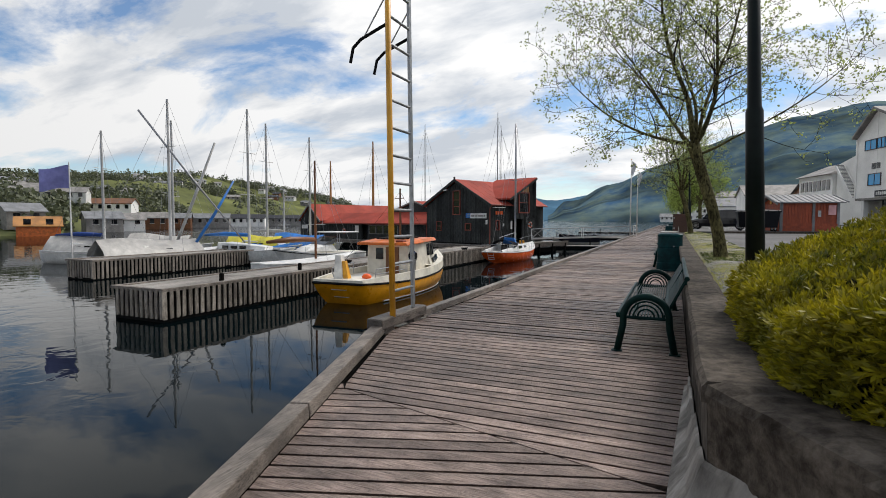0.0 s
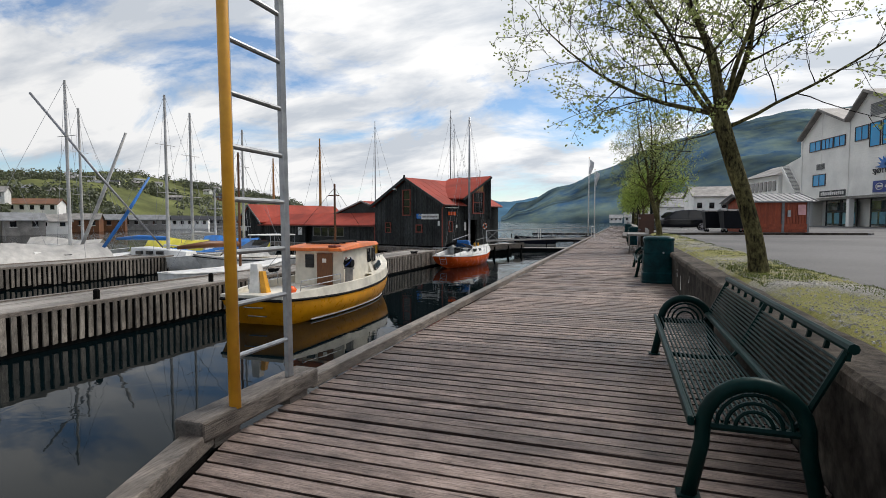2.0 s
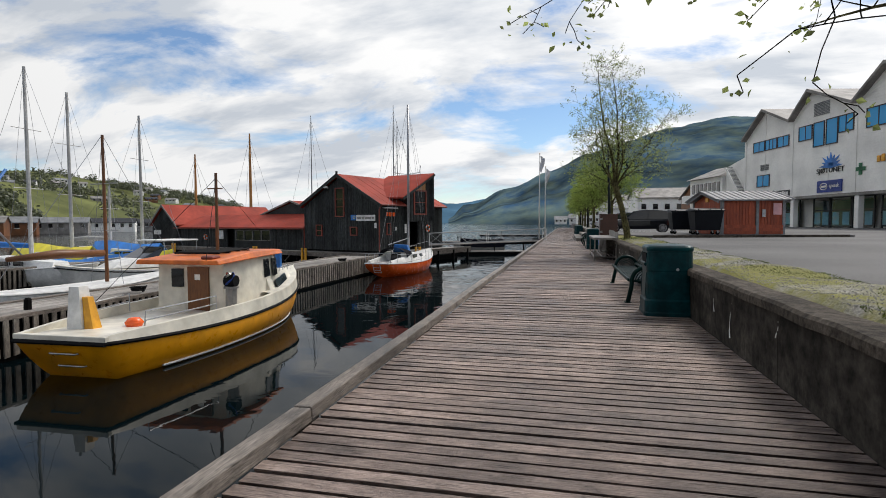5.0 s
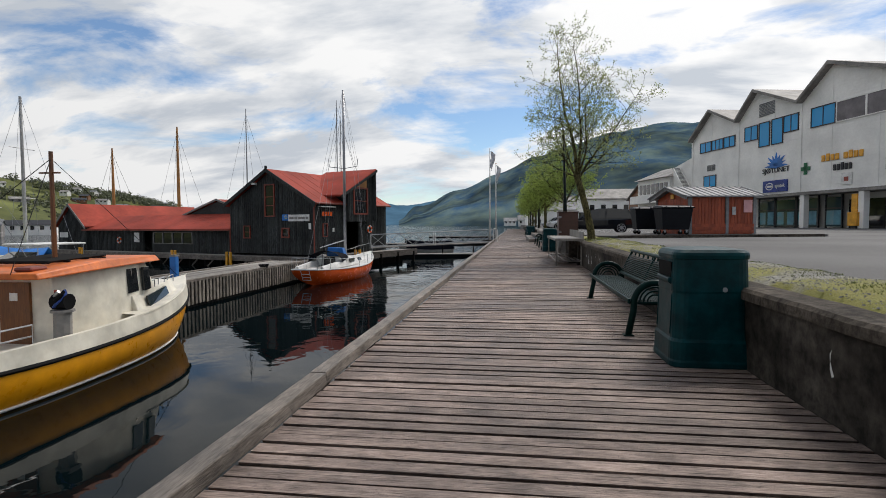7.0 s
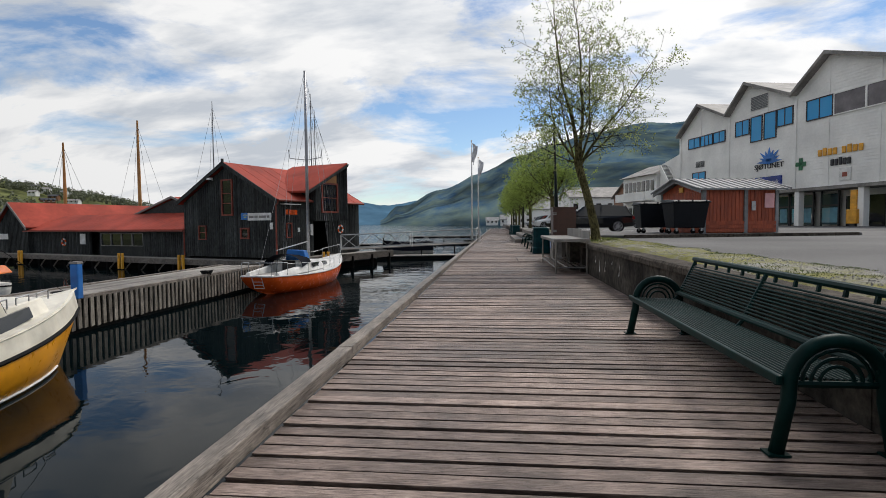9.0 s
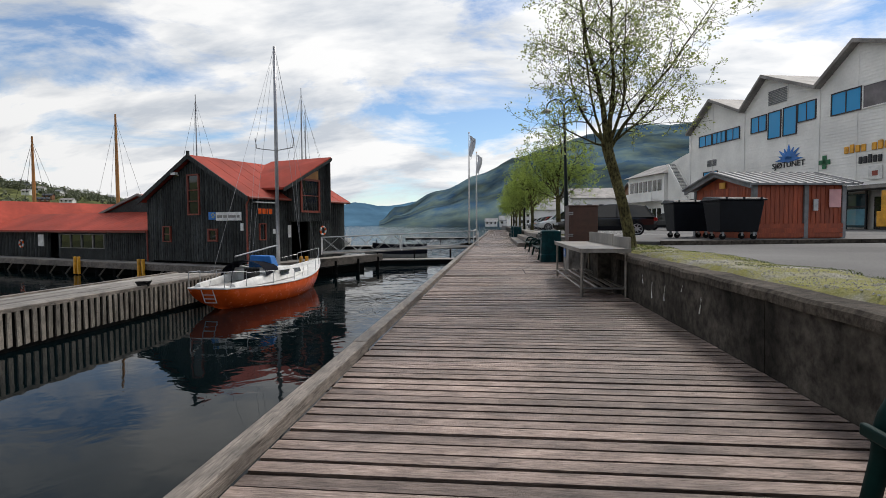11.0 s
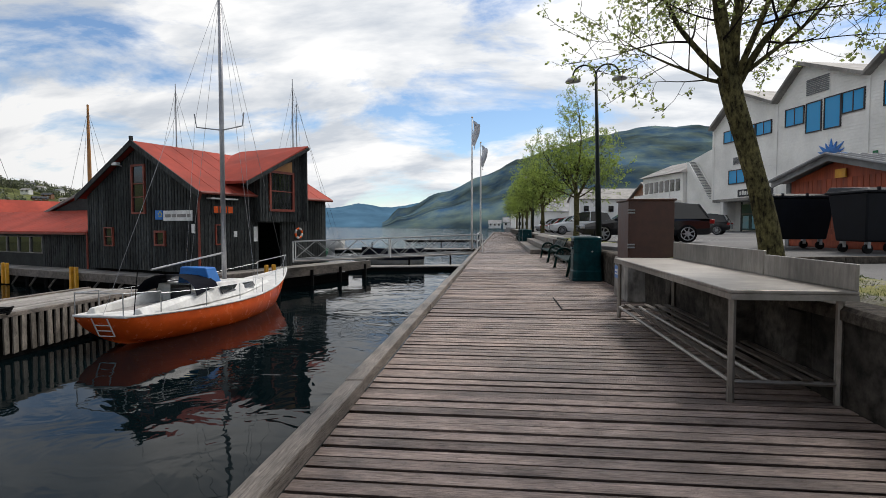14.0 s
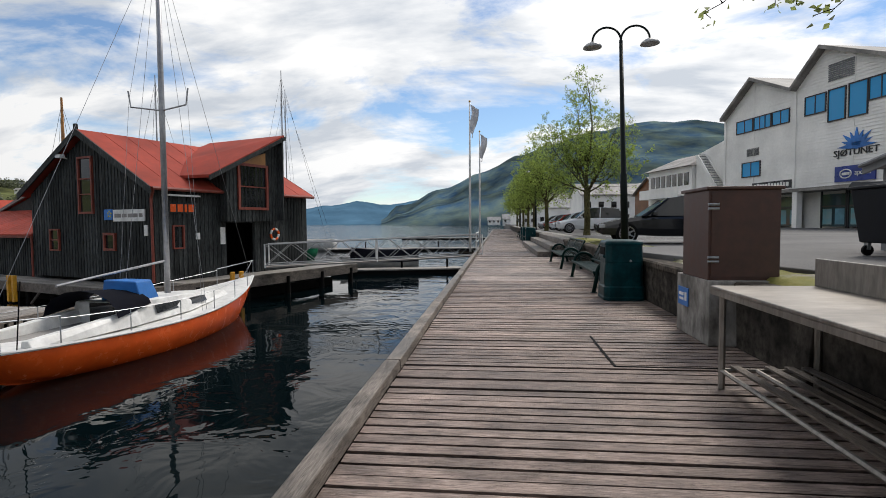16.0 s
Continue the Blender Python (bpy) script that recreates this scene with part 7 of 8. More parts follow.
cabin = part("cabin", g, M_CREAM, yb, "cream wheelhouse", bevel=0.04)
g = Geo()
g.loft([[(-1.25, 2.75, 2.20), (1.25, 2.75, 2.20), (1.20, 2.75, 2.32), (-1.20, 2.75, 2.32)], [(-1.22, 4.6, 2.27), (1.22, 4.6, 2.27), (1.12, 4.6, 2.46), (-1.12, 4.6, 2.46)], [(-1.02, 6.6, 2.30), (1.02, 6.6, 2.30), (0.92, 6.55, 2.44), (-0.92, 6.55, 2.44)]])
rf = part("cabin_roof", g, M_ORANGE, cabin, "faded orange cabin roof", bevel=0.03)
for i in range(7):
    g = Geo()
    g.tube([(-0.6 + i * 0.2, 3.6, 2.47), (-0.58 + i * 0.2, 5.2, 2.52)], 0.03, 5)
    part("rack_slat", g, M_RUBBER, cabin, "black rack slat")
for y in (3.6, 4.1, 4.6, 5.1):
    g = Geo()
    g.tube([(-0.7, y, 2.46), (0.7, y, 2.46)], 0.03, 5)
    part("rack_slat", g, M_RUBBER, cabin, "black rack slat")
g = Geo()
g.box(0.6, 0.95, 2.9, 3.3, 2.33, 2.42)
part("life_vest", g, M_RED, cabin, "red bundle on the roof", bevel=0.04)
g = Geo()
g.box(-0.05, 0.58, 3.24, 3.3, 0.85, 2.10)
dr = part("door", g, M_VARN, cabin, "varnished wooden door")
g = Geo()
g.box(0.18, 0.34, 3.225, 3.24, 1.75, 1.9)
part("door_light", g, M_WPAINT, dr)
g = Geo()
g.box(-0.55, -0.2, 3.25, 3.3, 1.55, 2.05)
part("window", g, M_GLASS, cabin, "dark cabin window")
for y0, y1 in ((5.35, 5.75), (5.9, 6.2)):
    for sx in (-1, 1):
        g = Geo()
        g.hexa([(sx * 1.00, y0, 1.62), (sx * 1.07, y0, 1.62), (sx * 1.02, y1, 1.64), (sx * 0.96, y1, 1.64), (sx * 0.97, y0, 2.18), (sx * 1.03, y0, 2.18), (sx * 0.97, y1, 2.18), (sx * 0.9, y1, 2.18)])
        part("window", g, M_GLASS, cabin, "dark cabin window")
g = Geo()
g.hexa([(-0.82, 6.50, 1.55), (0.82, 6.50, 1.55), (0.82, 6.62, 1.55), (-0.82, 6.62, 1.55), (-0.78, 6.24, 2.18), (0.78, 6.24, 2.18), (0.78, 6.34, 2.18), (-0.78, 6.34, 2.18)])
part("windscreen", g, M_GLASS, cabin, "dark windscreen")
g = Geo()
g.loft([[(-1.25, 6.2, 1.0), (1.25, 6.2, 1.0), (1.05, 6.2, 1.52), (-1.05, 6.2, 1.52)], [(-0.72, 8.5, 1.3), (0.72, 8.5, 1.3), (0.52, 8.5, 1.64), (-0.52, 8.5, 1.64)]])
ck = part("forward_cuddy", g, M_CREAM, yb, bevel=0.03)
for sx in (-1, 1):
    g = Geo()
    g.hexa([(sx * 1.12, 6.7, 1.15), (sx * 1.17, 6.7, 1.15), (sx * 0.86, 7.9, 1.33), (sx * 0.80, 7.9, 1.33), (sx * 1.04, 6.7, 1.42), (sx * 1.08, 6.7, 1.42), (sx * 0.78, 7.9, 1.53), (sx * 0.72, 7.9, 1.53)])
    part("window", g, M_GLASS, ck, "long dark side window")
g = Geo()
g.tube([(0.1, 4.4, 2.4), (0.1, 4.4, 4.75)], [0.05, 0.04], 8)
mm = part("mast", g, M_VARN, yb, "slim brown mast")
g = Geo()
g.tube([(-0.18, 4.4, 4.3), (0.3, 4.4, 4.3)], 0.02, 6)
part("crosstree", g, M_VARN, mm)
stays(yb, (0.1, 5.15, 4.54), [(-1.2, 1.8, 1.1), (0.0, 9.7, 1.6), (1.3, 2.9, 2.3)], 0.008, M_RUBBER)
g = Geo()
g.tube([(1.28, 3.4, 0.72), (1.30, 3.4, 1.55)], 0.15, 8)
g.tube([(1.30, 3.4, 1.55), (1.30, 3.4, 1.60)], 0.20, 8)
wpst = part("winch_post", g, M_EAVE, yb, "grey timber winch post")
g = Geo()
g.tube([(1.15, 3.4, 1.75), (1.45, 3.4, 1.75)], 0.15, 12)
part("line_hauler", g, M_RUBBER, wpst, "dark line hauler")
for k_, (m_, a_) in enumerate(((M_RED, 0.2), (M_GALV, 1.6), (M_RUBBER, 2.8), (M_BLUE, 4.0))):
    g = Geo()
    g.tube([(1.3 + 0.12 * math.cos(a_ + i * 0.6), 3.36 + 0.1 * math.sin(a_ + i * 0.5), 1.66 + 0.05 * i) for i in range(7)], 0.03, 6)
    part("gear", g, m_, wpst)
g = Geo()
g.hexa([(-0.75, 0.9, 0.85), (-0.35, 0.9, 0.85), (-0.35, 1.3, 0.85), (-0.75, 1.3, 0.85), (-0.70, 0.95, 1.85), (-0.45, 0.95, 1.85), (-0.45, 1.2, 1.85), (-0.70, 1.2, 1.85)])
part("steering_post", g, M_WPAINT, yb, "white steering post")
g = Geo()
g.hexa([(-0.33, 0.95, 0.85), (-0.10, 0.95, 0.85), (-0.10, 1.2, 0.85), (-0.33, 1.2, 0.85), (-0.42, 1.0, 1.62), (-0.28, 1.0, 1.62), (-0.28, 1.15, 1.62), (-0.42, 1.15, 1.62)])
part("oilskin", g, M_YELLOW, yb, "yellow oilskin over the post")
g = Geo()
g.lathe([(0.0, 0.0), (0.16, 0.02), (0.2, 0.12), (0.12, 0.22), (0.0, 0.24)], 12, (0.35, 1.6, 0.86))
part("buoy", g, M_HULLR, yb, "orange buoy", smooth=True)
for sx in (-1, 1):
    for zz in (1.12, 1.32):
        g = Geo()
        g.tube([(sx * 0.95, 1.2, 0.95), (sx * 1.0, 1.2, zz), (sx * 1.28, 3.3, zz + 0.05), (sx * 1.28, 3.3, 0.9)], 0.016, 6)
        part("hand_rail", g, M_GALV, yb)
for i in range(3):
    g = Geo()
    g.tube([(0.9 - i * 0.2, 7.0 + i * 0.7, 1.5), (0.9 - i * 0.2, 7.0 + i * 0.7, 1.72), (0.8 - i * 0.2, 7.4 + i * 0.7, 1.74), (0.8 - i * 0.2, 7.4 + i * 0.7, 1.56)], 0.014, 5)
    part("hand_grip", g, M_GALV, yb)

for moved, dy in ((cabin, 0.75), (mm, 0.75), (wpst, 0.55)):
    moved.matrix_basis = Matrix.Translation((0, dy, -0.06))

# orange-red sailing yacht along the pier
rb = thing("sailing_yacht", "orange-red sailing yacht with white deck moored at the pier", "sailboat", pose(-8.75, 38.5, WATER - 0.16, 0, 0, -2.8))
h = Hull(10.4, 2.9, 1.02, 0.90, 1.42, 0.35, 0.50, 1.5, 1.9, 0.45, 0.62)
part("hull", h.shell(), M_HULLR, rb, "glossy orange-red hull", smooth=True)
part("toe_rail", h.strake(0.035, 0.02), M_WPAINT, rb, "white toe rail")
part("deck", h.deck(0.02, 0.02), M_WPAINT, rb, "white deck")
g = Geo()
g.box(-0.55, 0.55, 0.5, 3.1, 0.98, 1.02)
part("cockpit_floor", g, M_EAVE, rb)
for sx in (-1, 1):
    g = Geo()
    g.hexa([(sx * 0.55, 0.5, 0.98), (sx * 0.85, 0.5, 0.98), (sx * 1.05, 3.2, 0.98), (sx * 0.62, 3.2, 0.98), (sx * 0.58, 0.5, 1.16), (sx * 0.72, 0.5, 1.16), (sx * 0.92, 3.2, 1.32), (sx * 0.68, 3.2, 1.32)])
    part("coaming", g, M_WPAINT, rb, bevel=0.02)
g = Geo()
g.loft([[(-0.95, 3.2, 0.95), (0.95, 3.2, 0.95), (0.78, 3.2, 1.52), (-0.78, 3.2, 1.52)], [(-0.95, 5.2, 0.98), (0.95, 5.2, 0.98), (0.74, 5.2, 1.46), (-0.74, 5.2, 1.46)], [(-0.55, 7.8, 1.1), (0.55, 7.8, 1.1), (0.38, 7.8, 1.24), (-0.38, 7.8, 1.24)]])
ch = part("coachroof", g, M_WPAINT, rb, "white coachroof", bevel=0.03)
for sx in (-1, 1):
    g = Geo()
    g.hexa([(sx * 0.90, 3.9, 1.14), (sx * 0.93, 3.9, 1.14), (sx * 0.80, 6.2, 1.14), (sx * 0.77, 6.2, 1.14), (sx * 0.84, 3.9, 1.36), (sx * 0.87, 3.9, 1.36), (sx * 0.72, 6.2, 1.30), (sx * 0.69, 6.2, 1.30)])
    part("window", g, M_GLASS, ch, "long dark window")
g = Geo()
g.box(-0.32, 0.32, 3.12, 3.22, 1.0, 1.5)
part("companionway", g, M_GLASS, ch)
g = Geo()
rings = []
for i in range(9):
    a = math.pi * i / 8
    rings.append([(0.98 * math.cos(a), 2.5, 1.25 + 0.62 * math.sin(a)), (0.90 * math.cos(a), 3.7, 1.42 + 0.35 * math.sin(a))])
g.loft(rings, closed=False, caps=False)
part("sprayhood", g, M_NAVY, rb, "black folded sprayhood", smooth=True)
MT = (0.0, 5.55, 11.2)
g = Geo()
g.tube([(0, 5.55, 1.4), (0, 5.55, 7), MT], [0.085, 0.08, 0.065], 10)
mast = part("mast", g, M_ALU, rb, "tall grey aluminium mast", smooth=True)
for sx in (-1, 1):
    g = Geo()
    g.tube([(0, 5.55, 6.6), (sx * 0.85, 5.4, 6.7), (sx * 0.92, 5.4, 7.15)], 0.022, 6)
    part("spreader", g, M_ALU, mast)
g = Geo()
g.tube([(0, 5.45, 2.35), (0.0, 1.9, 2.05)], 0.032, 8)
part("boom", g, M_ALU, rb)
g = Geo()
g.loft([[(0.55, 4.5, 1.42), (0.75, 3.6, 1.35), (0.60, 3.55, 1.98), (0.42, 4.35, 1.95)], [(-0.35, 4.4, 1.46), (-0.35, 3.5, 1.46), (-0.25, 3.5, 2.02), (-0.2, 4.2, 1.98)]])
part("sail_bag", g, M_BTARP, rb, "bright blue canvas bag", bevel=0.04)
stays(rb, MT, [(0, 10.3, 1.3), (0, 0.1, 1.0), (1.3, 5.4, 1.0), (-1.3, 5.4, 1.0)], 0.007)
stays(rb, (0.9, 5.4, 6.9), [(1.3, 5.2, 1.0), (0.05, 5.5, 11)], 0.006)
stays(rb, (-0.9, 5.4, 6.9), [(-1.3, 5.2, 1.0), (-0.05, 5.5, 11)], 0.006)
for t0, t1, nm in ((0.86, 1.0, "pulpit"), (0.0, 0.10, "pushpit")):
    g = Geo()
    ts = [t0 + (t1 - t0) * i / 6 for i in range(7)]
    g.tube([(p[0], p[1], p[2] + 0.6) for p in [h.edge(t, 0.05) for t in ts]] , 0.016, 6)
    g.tube([(-p[0], p[1], p[2] + 0.6) for p in [h.edge(t, 0.05) for t in ts]], 0.016, 6)
    e1, e2 = h.edge(ts[0], 0.05), h.edge(ts[-1], 0.05)
    for e in (e1, e2):
        for sx in (-1, 1):
            g.tube([(sx * e[0], e[1], e[2]), (sx * e[0], e[1], e[2] + 0.6)], 0.014, 6)
    if nm == "pushpit":
        g.tube([(-e1[0], e1[1], e1[2] + 0.6), (e1[0], e1[1], e1[2] + 0.6)], 0.016, 6)
    part(nm, g, M_GALV, rb)
for sx in (-1, 1):
    for t in (0.25, 0.4, 0.55, 0.7):
        e = h.edge(t, 0.06)
        g = Geo()
        g.tube([(sx * e[0], e[1], e[2]), (sx * e[0], e[1], e[2] + 0.55)], 0.012, 6)
        part("stanchion", g, M_GALV, rb)
    g = Geo()
    g.tube([(sx * h.edge(t, 0.06)[0], h.edge(t, 0.06)[1], h.edge(t, 0.06)[2] + 0.55) for t in [0.1 + 0.76 * i / 12 for i in range(13)]], 0.006, 4)
    part("guard_wire", g, M_GALV, rb)
g = Geo()
for x in (-0.22, 0.22):
    g.tube([(x, 0.0, 0.98), (x, 0.24, 0.50)], 0.016, 6)
for zz in (0.5, 0.65, 0.8):
    g.tube([(-0.22, 0.49 - 0.5 * zz, zz), (0.22, 0.49 - 0.5 * zz, zz)], 0.014, 6)
part("stern_ladder", g, M_WPAINT, rb, "white stern ladder")
g = Geo()
g.tube([(0.75, 0.25, 0.95), (0.95, 0.2, 2.35)], 0.012, 5)
part("flagstaff", g, M_RUBBER, rb)


def sailboat(m, L, hull_m, mast_h, label, tarp=None, boom=None, mast_t=0.55, cabin=True, mast_m=None):
    """A smaller moored yacht."""
    ob = thing("sailboat", label, "sailboat", m, "moored sailboats")
    h = Hull(L, L * 0.30, 0.95, 0.90, 1.25, 0.3, 0.6, 1.0, 2.0)
    part("hull", h.shell(n=22, rows=6), hull_m, ob, smooth=True)
    part("deck", h.deck(0.02, 0.02, n=18), M_WPAINT, ob, "white deck")
    part("toe_rail", h.strake(0.04, 0.0, 22), M_WPAINT, ob)
    if cabin:
        g = Geo()
        g.loft([[(-0.9, L * 0.3, 0.9), (0.9, L * 0.3, 0.9), (0.75, L * 0.3, 1.55), (-0.75, L * 0.3, 1.55)], [(-0.55, L * 0.75, 1.0), (0.55, L * 0.75, 1.0), (0.4, L * 0.75, 1.3), (-0.4, L * 0.75, 1.3)]])
        c = part("cabin", g, M_WPAINT, ob, bevel=0.03)
        for sx in (-1, 1):
            for i in range(3):
                g = Geo()
                y = L * (0.36 + 0.09 * i)
                g.box(min(sx * 0.76, sx * 0.92) , max(sx * 0.76, sx * 0.92), y, y + 0.45, 1.12, 1.34)
                part("window", g, M_GLASS, c)
    top = (0, L * mast_t, mast_h)
    g = Geo()
    g.tube([(0, L * mast_t, 1.0), top], [0.07, 0.05] if mast_m else [0.11, 0.07], 8)
    mt = part("mast", g, mast_m or M_MASTPALE, ob, "bare mast")
    for zz in (0.45, 0.72):
        g = Geo()
        g.tube([(-0.8, L * mast_t, mast_h * zz), (0.8, L * mast_t, mast_h * zz)], 0.02, 6)
        part("spreader", g, M_MASTPALE, mt)
    stays(ob, top, [(0, L, 1.2), (0, 0, 0.9), (L * 0.14, L * mast_t, 0.9), (-L * 0.14, L * mast_t, 0.9)], 0.010)
    if tarp:
        g = Geo()
        rings = []
        n = 14
        for i in range(n + 1):
            t = 0.03 + 0.72 * i / n
            e = h.edge(t)
            zr = 1.95 + 0.12 * math.sin(9 * t) - 0.5 * max(0, t - 0.55)
            rings.append([(e[0] + 0.08, e[1], e[2] - 0.12), (e[0] * 0.75, e[1] + 0.05, e[2] + 0.35 + 0.06 * math.sin(23 * t)), (0.05, e[1], zr), (-e[0] * 0.75, e[1] - 0.05, e[2] + 0.35 + 0.06 * math.cos(19 * t)), (-e[0] - 0.08, e[1], e[2] - 0.12)])
        g.loft(rings, closed=False, caps=False)
        part("tarpaulin", g, tarp, ob, "draped boat tarpaulin", smooth=True)
    if boom:
        g = Geo()
        g.tube([(0, L * mast_t - 0.1, 2.1), (0, L * 0.3, 2.15), (0, L * 0.08, 2.05)], [0.13, 0.17, 0.08], 8)
        part("sail_cover", g, boom, ob, "furled sail under its cover", smooth=True)
    return ob


M_MASTPALE = mat("weathered_pale_mast", (0.56, 0.555, 0.54), (0.42, 0.415, 0.40), rough=0.5, metal=0.0, grain=6, bump=0.05)
sailboat(pose(-28.3, 22.2, WATER, 0, 0, -4), 9.5, M_WPAINT, 11.3, "white sailboat under a white tarpaulin at the far pier", M_TARP)
sailboat(pose(-39.0, 26.0, WATER, 0, 0, -75), 8.5, M_WPAINT, 9.6, "white sailboat beside the covered yachts", M_TARP, M_BLUE)
sailboat(pose(-30.0, 31.5, WATER, 0, 0, -88), 9.0, M_WPAINT, 11.2, "white sailboat with blue sail cover at the far pier", None, M_BTARP)
sailboat(pose(-31.5, 36.0, WATER, 0, 0, -92), 8.0, M_WPAINT, 11.0, "white sailboat with yellow tarpaulin", M_YTARP)
sailboat(pose(-40.0, 33.0, WATER, 0, 0, -80), 8.5, M_WPAINT, 11.5, "white sailboat moored behind the far pier", M_TARP)
sailboat(pose(-36.0, 43.0, WATER, 0, 0, -95), 9.0, M_BLUE, 6.0, "blue-hulled sailboat moored behind the far pier", None, M_TARP)
sailboat(pose(-30.5, 40.5, WATER, 0, 0, -90), 7.5, M_WPAINT, 10.5, "white sailboat with bright blue tarpaulin", M_BTARP)
# blue and yellow covers, green dinghy near the far pier
for x, y, hm, tarp, lab, L in ((-27.8, 30.2, M_GREENH, None, "green open boat lying at the far pier", 6.0), (-28.2, 34.5, M_WPAINT, M_BTARP, "small boat under a bright blue tarpaulin", 5.5), (-28.6, 38.0, M_WPAINT, M_YTARP, "small boat under a yellow tarpaulin", 5.5), (-43.6, 30.5, M_HULLR, M_BLUE, "small red boat under a blue tarpaulin at the pier head", 4.6)):
    ob = thing("open_boat", lab, "boat", pose(x, y, WATER + 0.15, 0, 0, -70), "open boats")
    h = Hull(L, 1.9, 0.75, 0.62, 1.0, 0.15, 0.6, 0.5, 2.2)
    part("hull", h.shell(n=18, rows=5), hm, ob, smooth=True)
    part("gunwale", h.strake(0.035, 0.0, 18), M_WPAINT, ob)
    part("thwart_deck", h.deck(0.1, -0.25, n=12), M_EAVE, ob)
    if tarp:
        g = Geo()
        g.loft([[(h.half(t) + 0.06, L * t, h.sheer(t) - 0.15), (h.half(t) * 0.5, L * t, h.sheer(t) + 0.42 + 0.08 * math.sin(11 * t)), (-h.half(t) * 0.5, L * t, h.sheer(t) + 0.40), (-h.half(t) - 0.06, L * t, h.sheer(t) - 0.15)] for t in [i / 12 for i in range(13)]], closed=False, caps=False)
        part("tarpaulin", g, tarp, ob, smooth=True)

# lowered spars leaning among the moored yachts
for x, y, z, x2, y2, z2, m_, r_, lab in ((-30.0, 29.5, -0.4, -27.0, 30.5, 7.0, M_MASTPALE, 0.10, "pale spar leaning across the moored yachts"), (-30.5, 27.2, 9.0, -25.0, 31.2, -0.2, M_ALU, 0.07, "long grey spar sloping down to the pier"), (-27.5, 29.0, -0.3, -26.4, 31.6, 4.3, M_BTARP, 0.10, "blue furled sail on a leaning spar")):
    sp = thing("spar", lab, "spar", pose(x, y, z))
    g = Geo()
    d_ = Vector((x2 - x, y2 - y, z2 - z))
    g.tube([(0, 0, 0), d_ * 0.5 + Vector((0, 0, -0.12)), d_], [r_, r_ * 1.1, r_ * 0.7], 8)
    part("pole", g, m_, sp, smooth=True)

# white motor cruiser behind the near pier
mb = thing("motor_boat", "white motor boat with canopy and windscreen", "boat", pose(-19.0, 36.5, WATER, 0, 0, 168))
h = Hull(7.6, 2.6, 0.85, 0.90, 1.35, 0.2, 0.85, 1.1, 2.2)
part("hull", h.shell(n=24, rows=6), M_WPAINT, mb, "white hull", smooth=True)
part("deck", h.deck(0.04, 0.0, n=18), M_CREAM, mb)
part("strake", h.strake(0.03, -0.12, 22), M_RUBBER, mb)
g = Geo()
g.loft([[(-1.0, 2.8, 0.95), (1.0, 2.8, 0.95), (0.85, 3.2, 1.55), (-0.85, 3.2, 1.55)], [(-0.7, 5.4, 1.05), (0.7, 5.4, 1.05), (0.5, 4.9, 1.35), (-0.5, 4.9, 1.35)]])
part("cuddy", g, M_WPAINT, mb, bevel=0.04)
g = Geo()
g.hexa([(-0.9, 3.1, 1.5), (0.9, 3.1, 1.5), (0.8, 3.9, 1.48), (-0.8, 3.9, 1.48), (-0.85, 2.7, 2.0), (0.85, 2.7, 2.0), (0.8, 2.78, 2.0), (-0.8, 2.78, 2.0)])
part("windscreen", g, M_GLASS, mb)
g = Geo()
g.box(-1.0, 1.0, 0.7, 3.0, 2.28, 2.36)
tt = part("canopy", g, M_WPAINT, mb, bevel=0.03)
for x in (-0.95, 0.95):
    for y in (0.8, 2.8):
        g = Geo()
        g.tube([(x, y, 0.95), (x, y, 2.3)], 0.02, 6)
        part("canopy_post", g, M_GALV, tt)
sailboat(pose(-16.2, 23.0, WATER, 0, 0, -12), 7.0, M_WPAINT, 6.6, "small old sailboat with bare brown mast behind the near pier", None, M_VARN, mast_m=M_VARN, cabin=False)

# tall schooner masts beyond the low boathouse
for x, y, top, m, lab, r in ((-38.3, 79.6, 15.0, M_MASTW, "tall orange pine mast of a moored schooner", 0.24), (-40.0, 69.5, 10.7, M_MASTW, "orange pine mast of a moored ketch", 0.20), (-29.6, 82.4, 17.8, M_ALU, "slim grey yacht mast behind the boathouse", 0.10), (-20.6, 95.0, 21.5, M_ALU, "tall grey yacht mast beyond the boathouse", 0.11), (-19.3, 93.0, 18.5, M_ALU, "slim grey yacht mast beyond the boathouse", 0.08)):
    ob = thing("moored_ship", lab, "sailboat", pose(x, y, WATER, 0, 0, 70), "ships behind the boathouse")
    h = Hull(13, 3.6, 1.3, 1.2, 1.9, 0.3, 0.6, 1.2, 2.1)
    part("hull", h.shell(n=18, rows=5), M_WPAINT, ob, smooth=True)
    part("deck", h.deck(0.05, 0.0, n=12), M_PIERTOP, ob)
    tp = (0, 7, top - WATER)
    g = Geo()
    g.tube([(0, 7, 1.0), (0, 7, (top - WATER) * 0.6), tp], [r, r * 0.85, r * 0.45], 8)
    part("mast", g, m, ob)
    stays(ob, (0, 7, (top - WATER) * 0.96), [(0, 13, 1.8), (0, 0, 1.3), (1.7, 6.5, 1.2), (-1.7, 6.5, 1.2)], 0.018, M_RUBBER)

# covered dark launch by the gangway, green boat behind the house, mast-head flag on the far pier
db = thing("covered_launch", "small launch under a dark cover by the gangway", "boat", pose(-4.6, 66.5, WATER, 0, 0, 100))
h = Hull(5.5, 2.1, 0.7, 0.65, 0.95, 0.15, 0.8, 0.5, 2.2)
part("hull", h.shell(n=18, rows=5), M_TARP, db, smooth=True)
g = Geo()
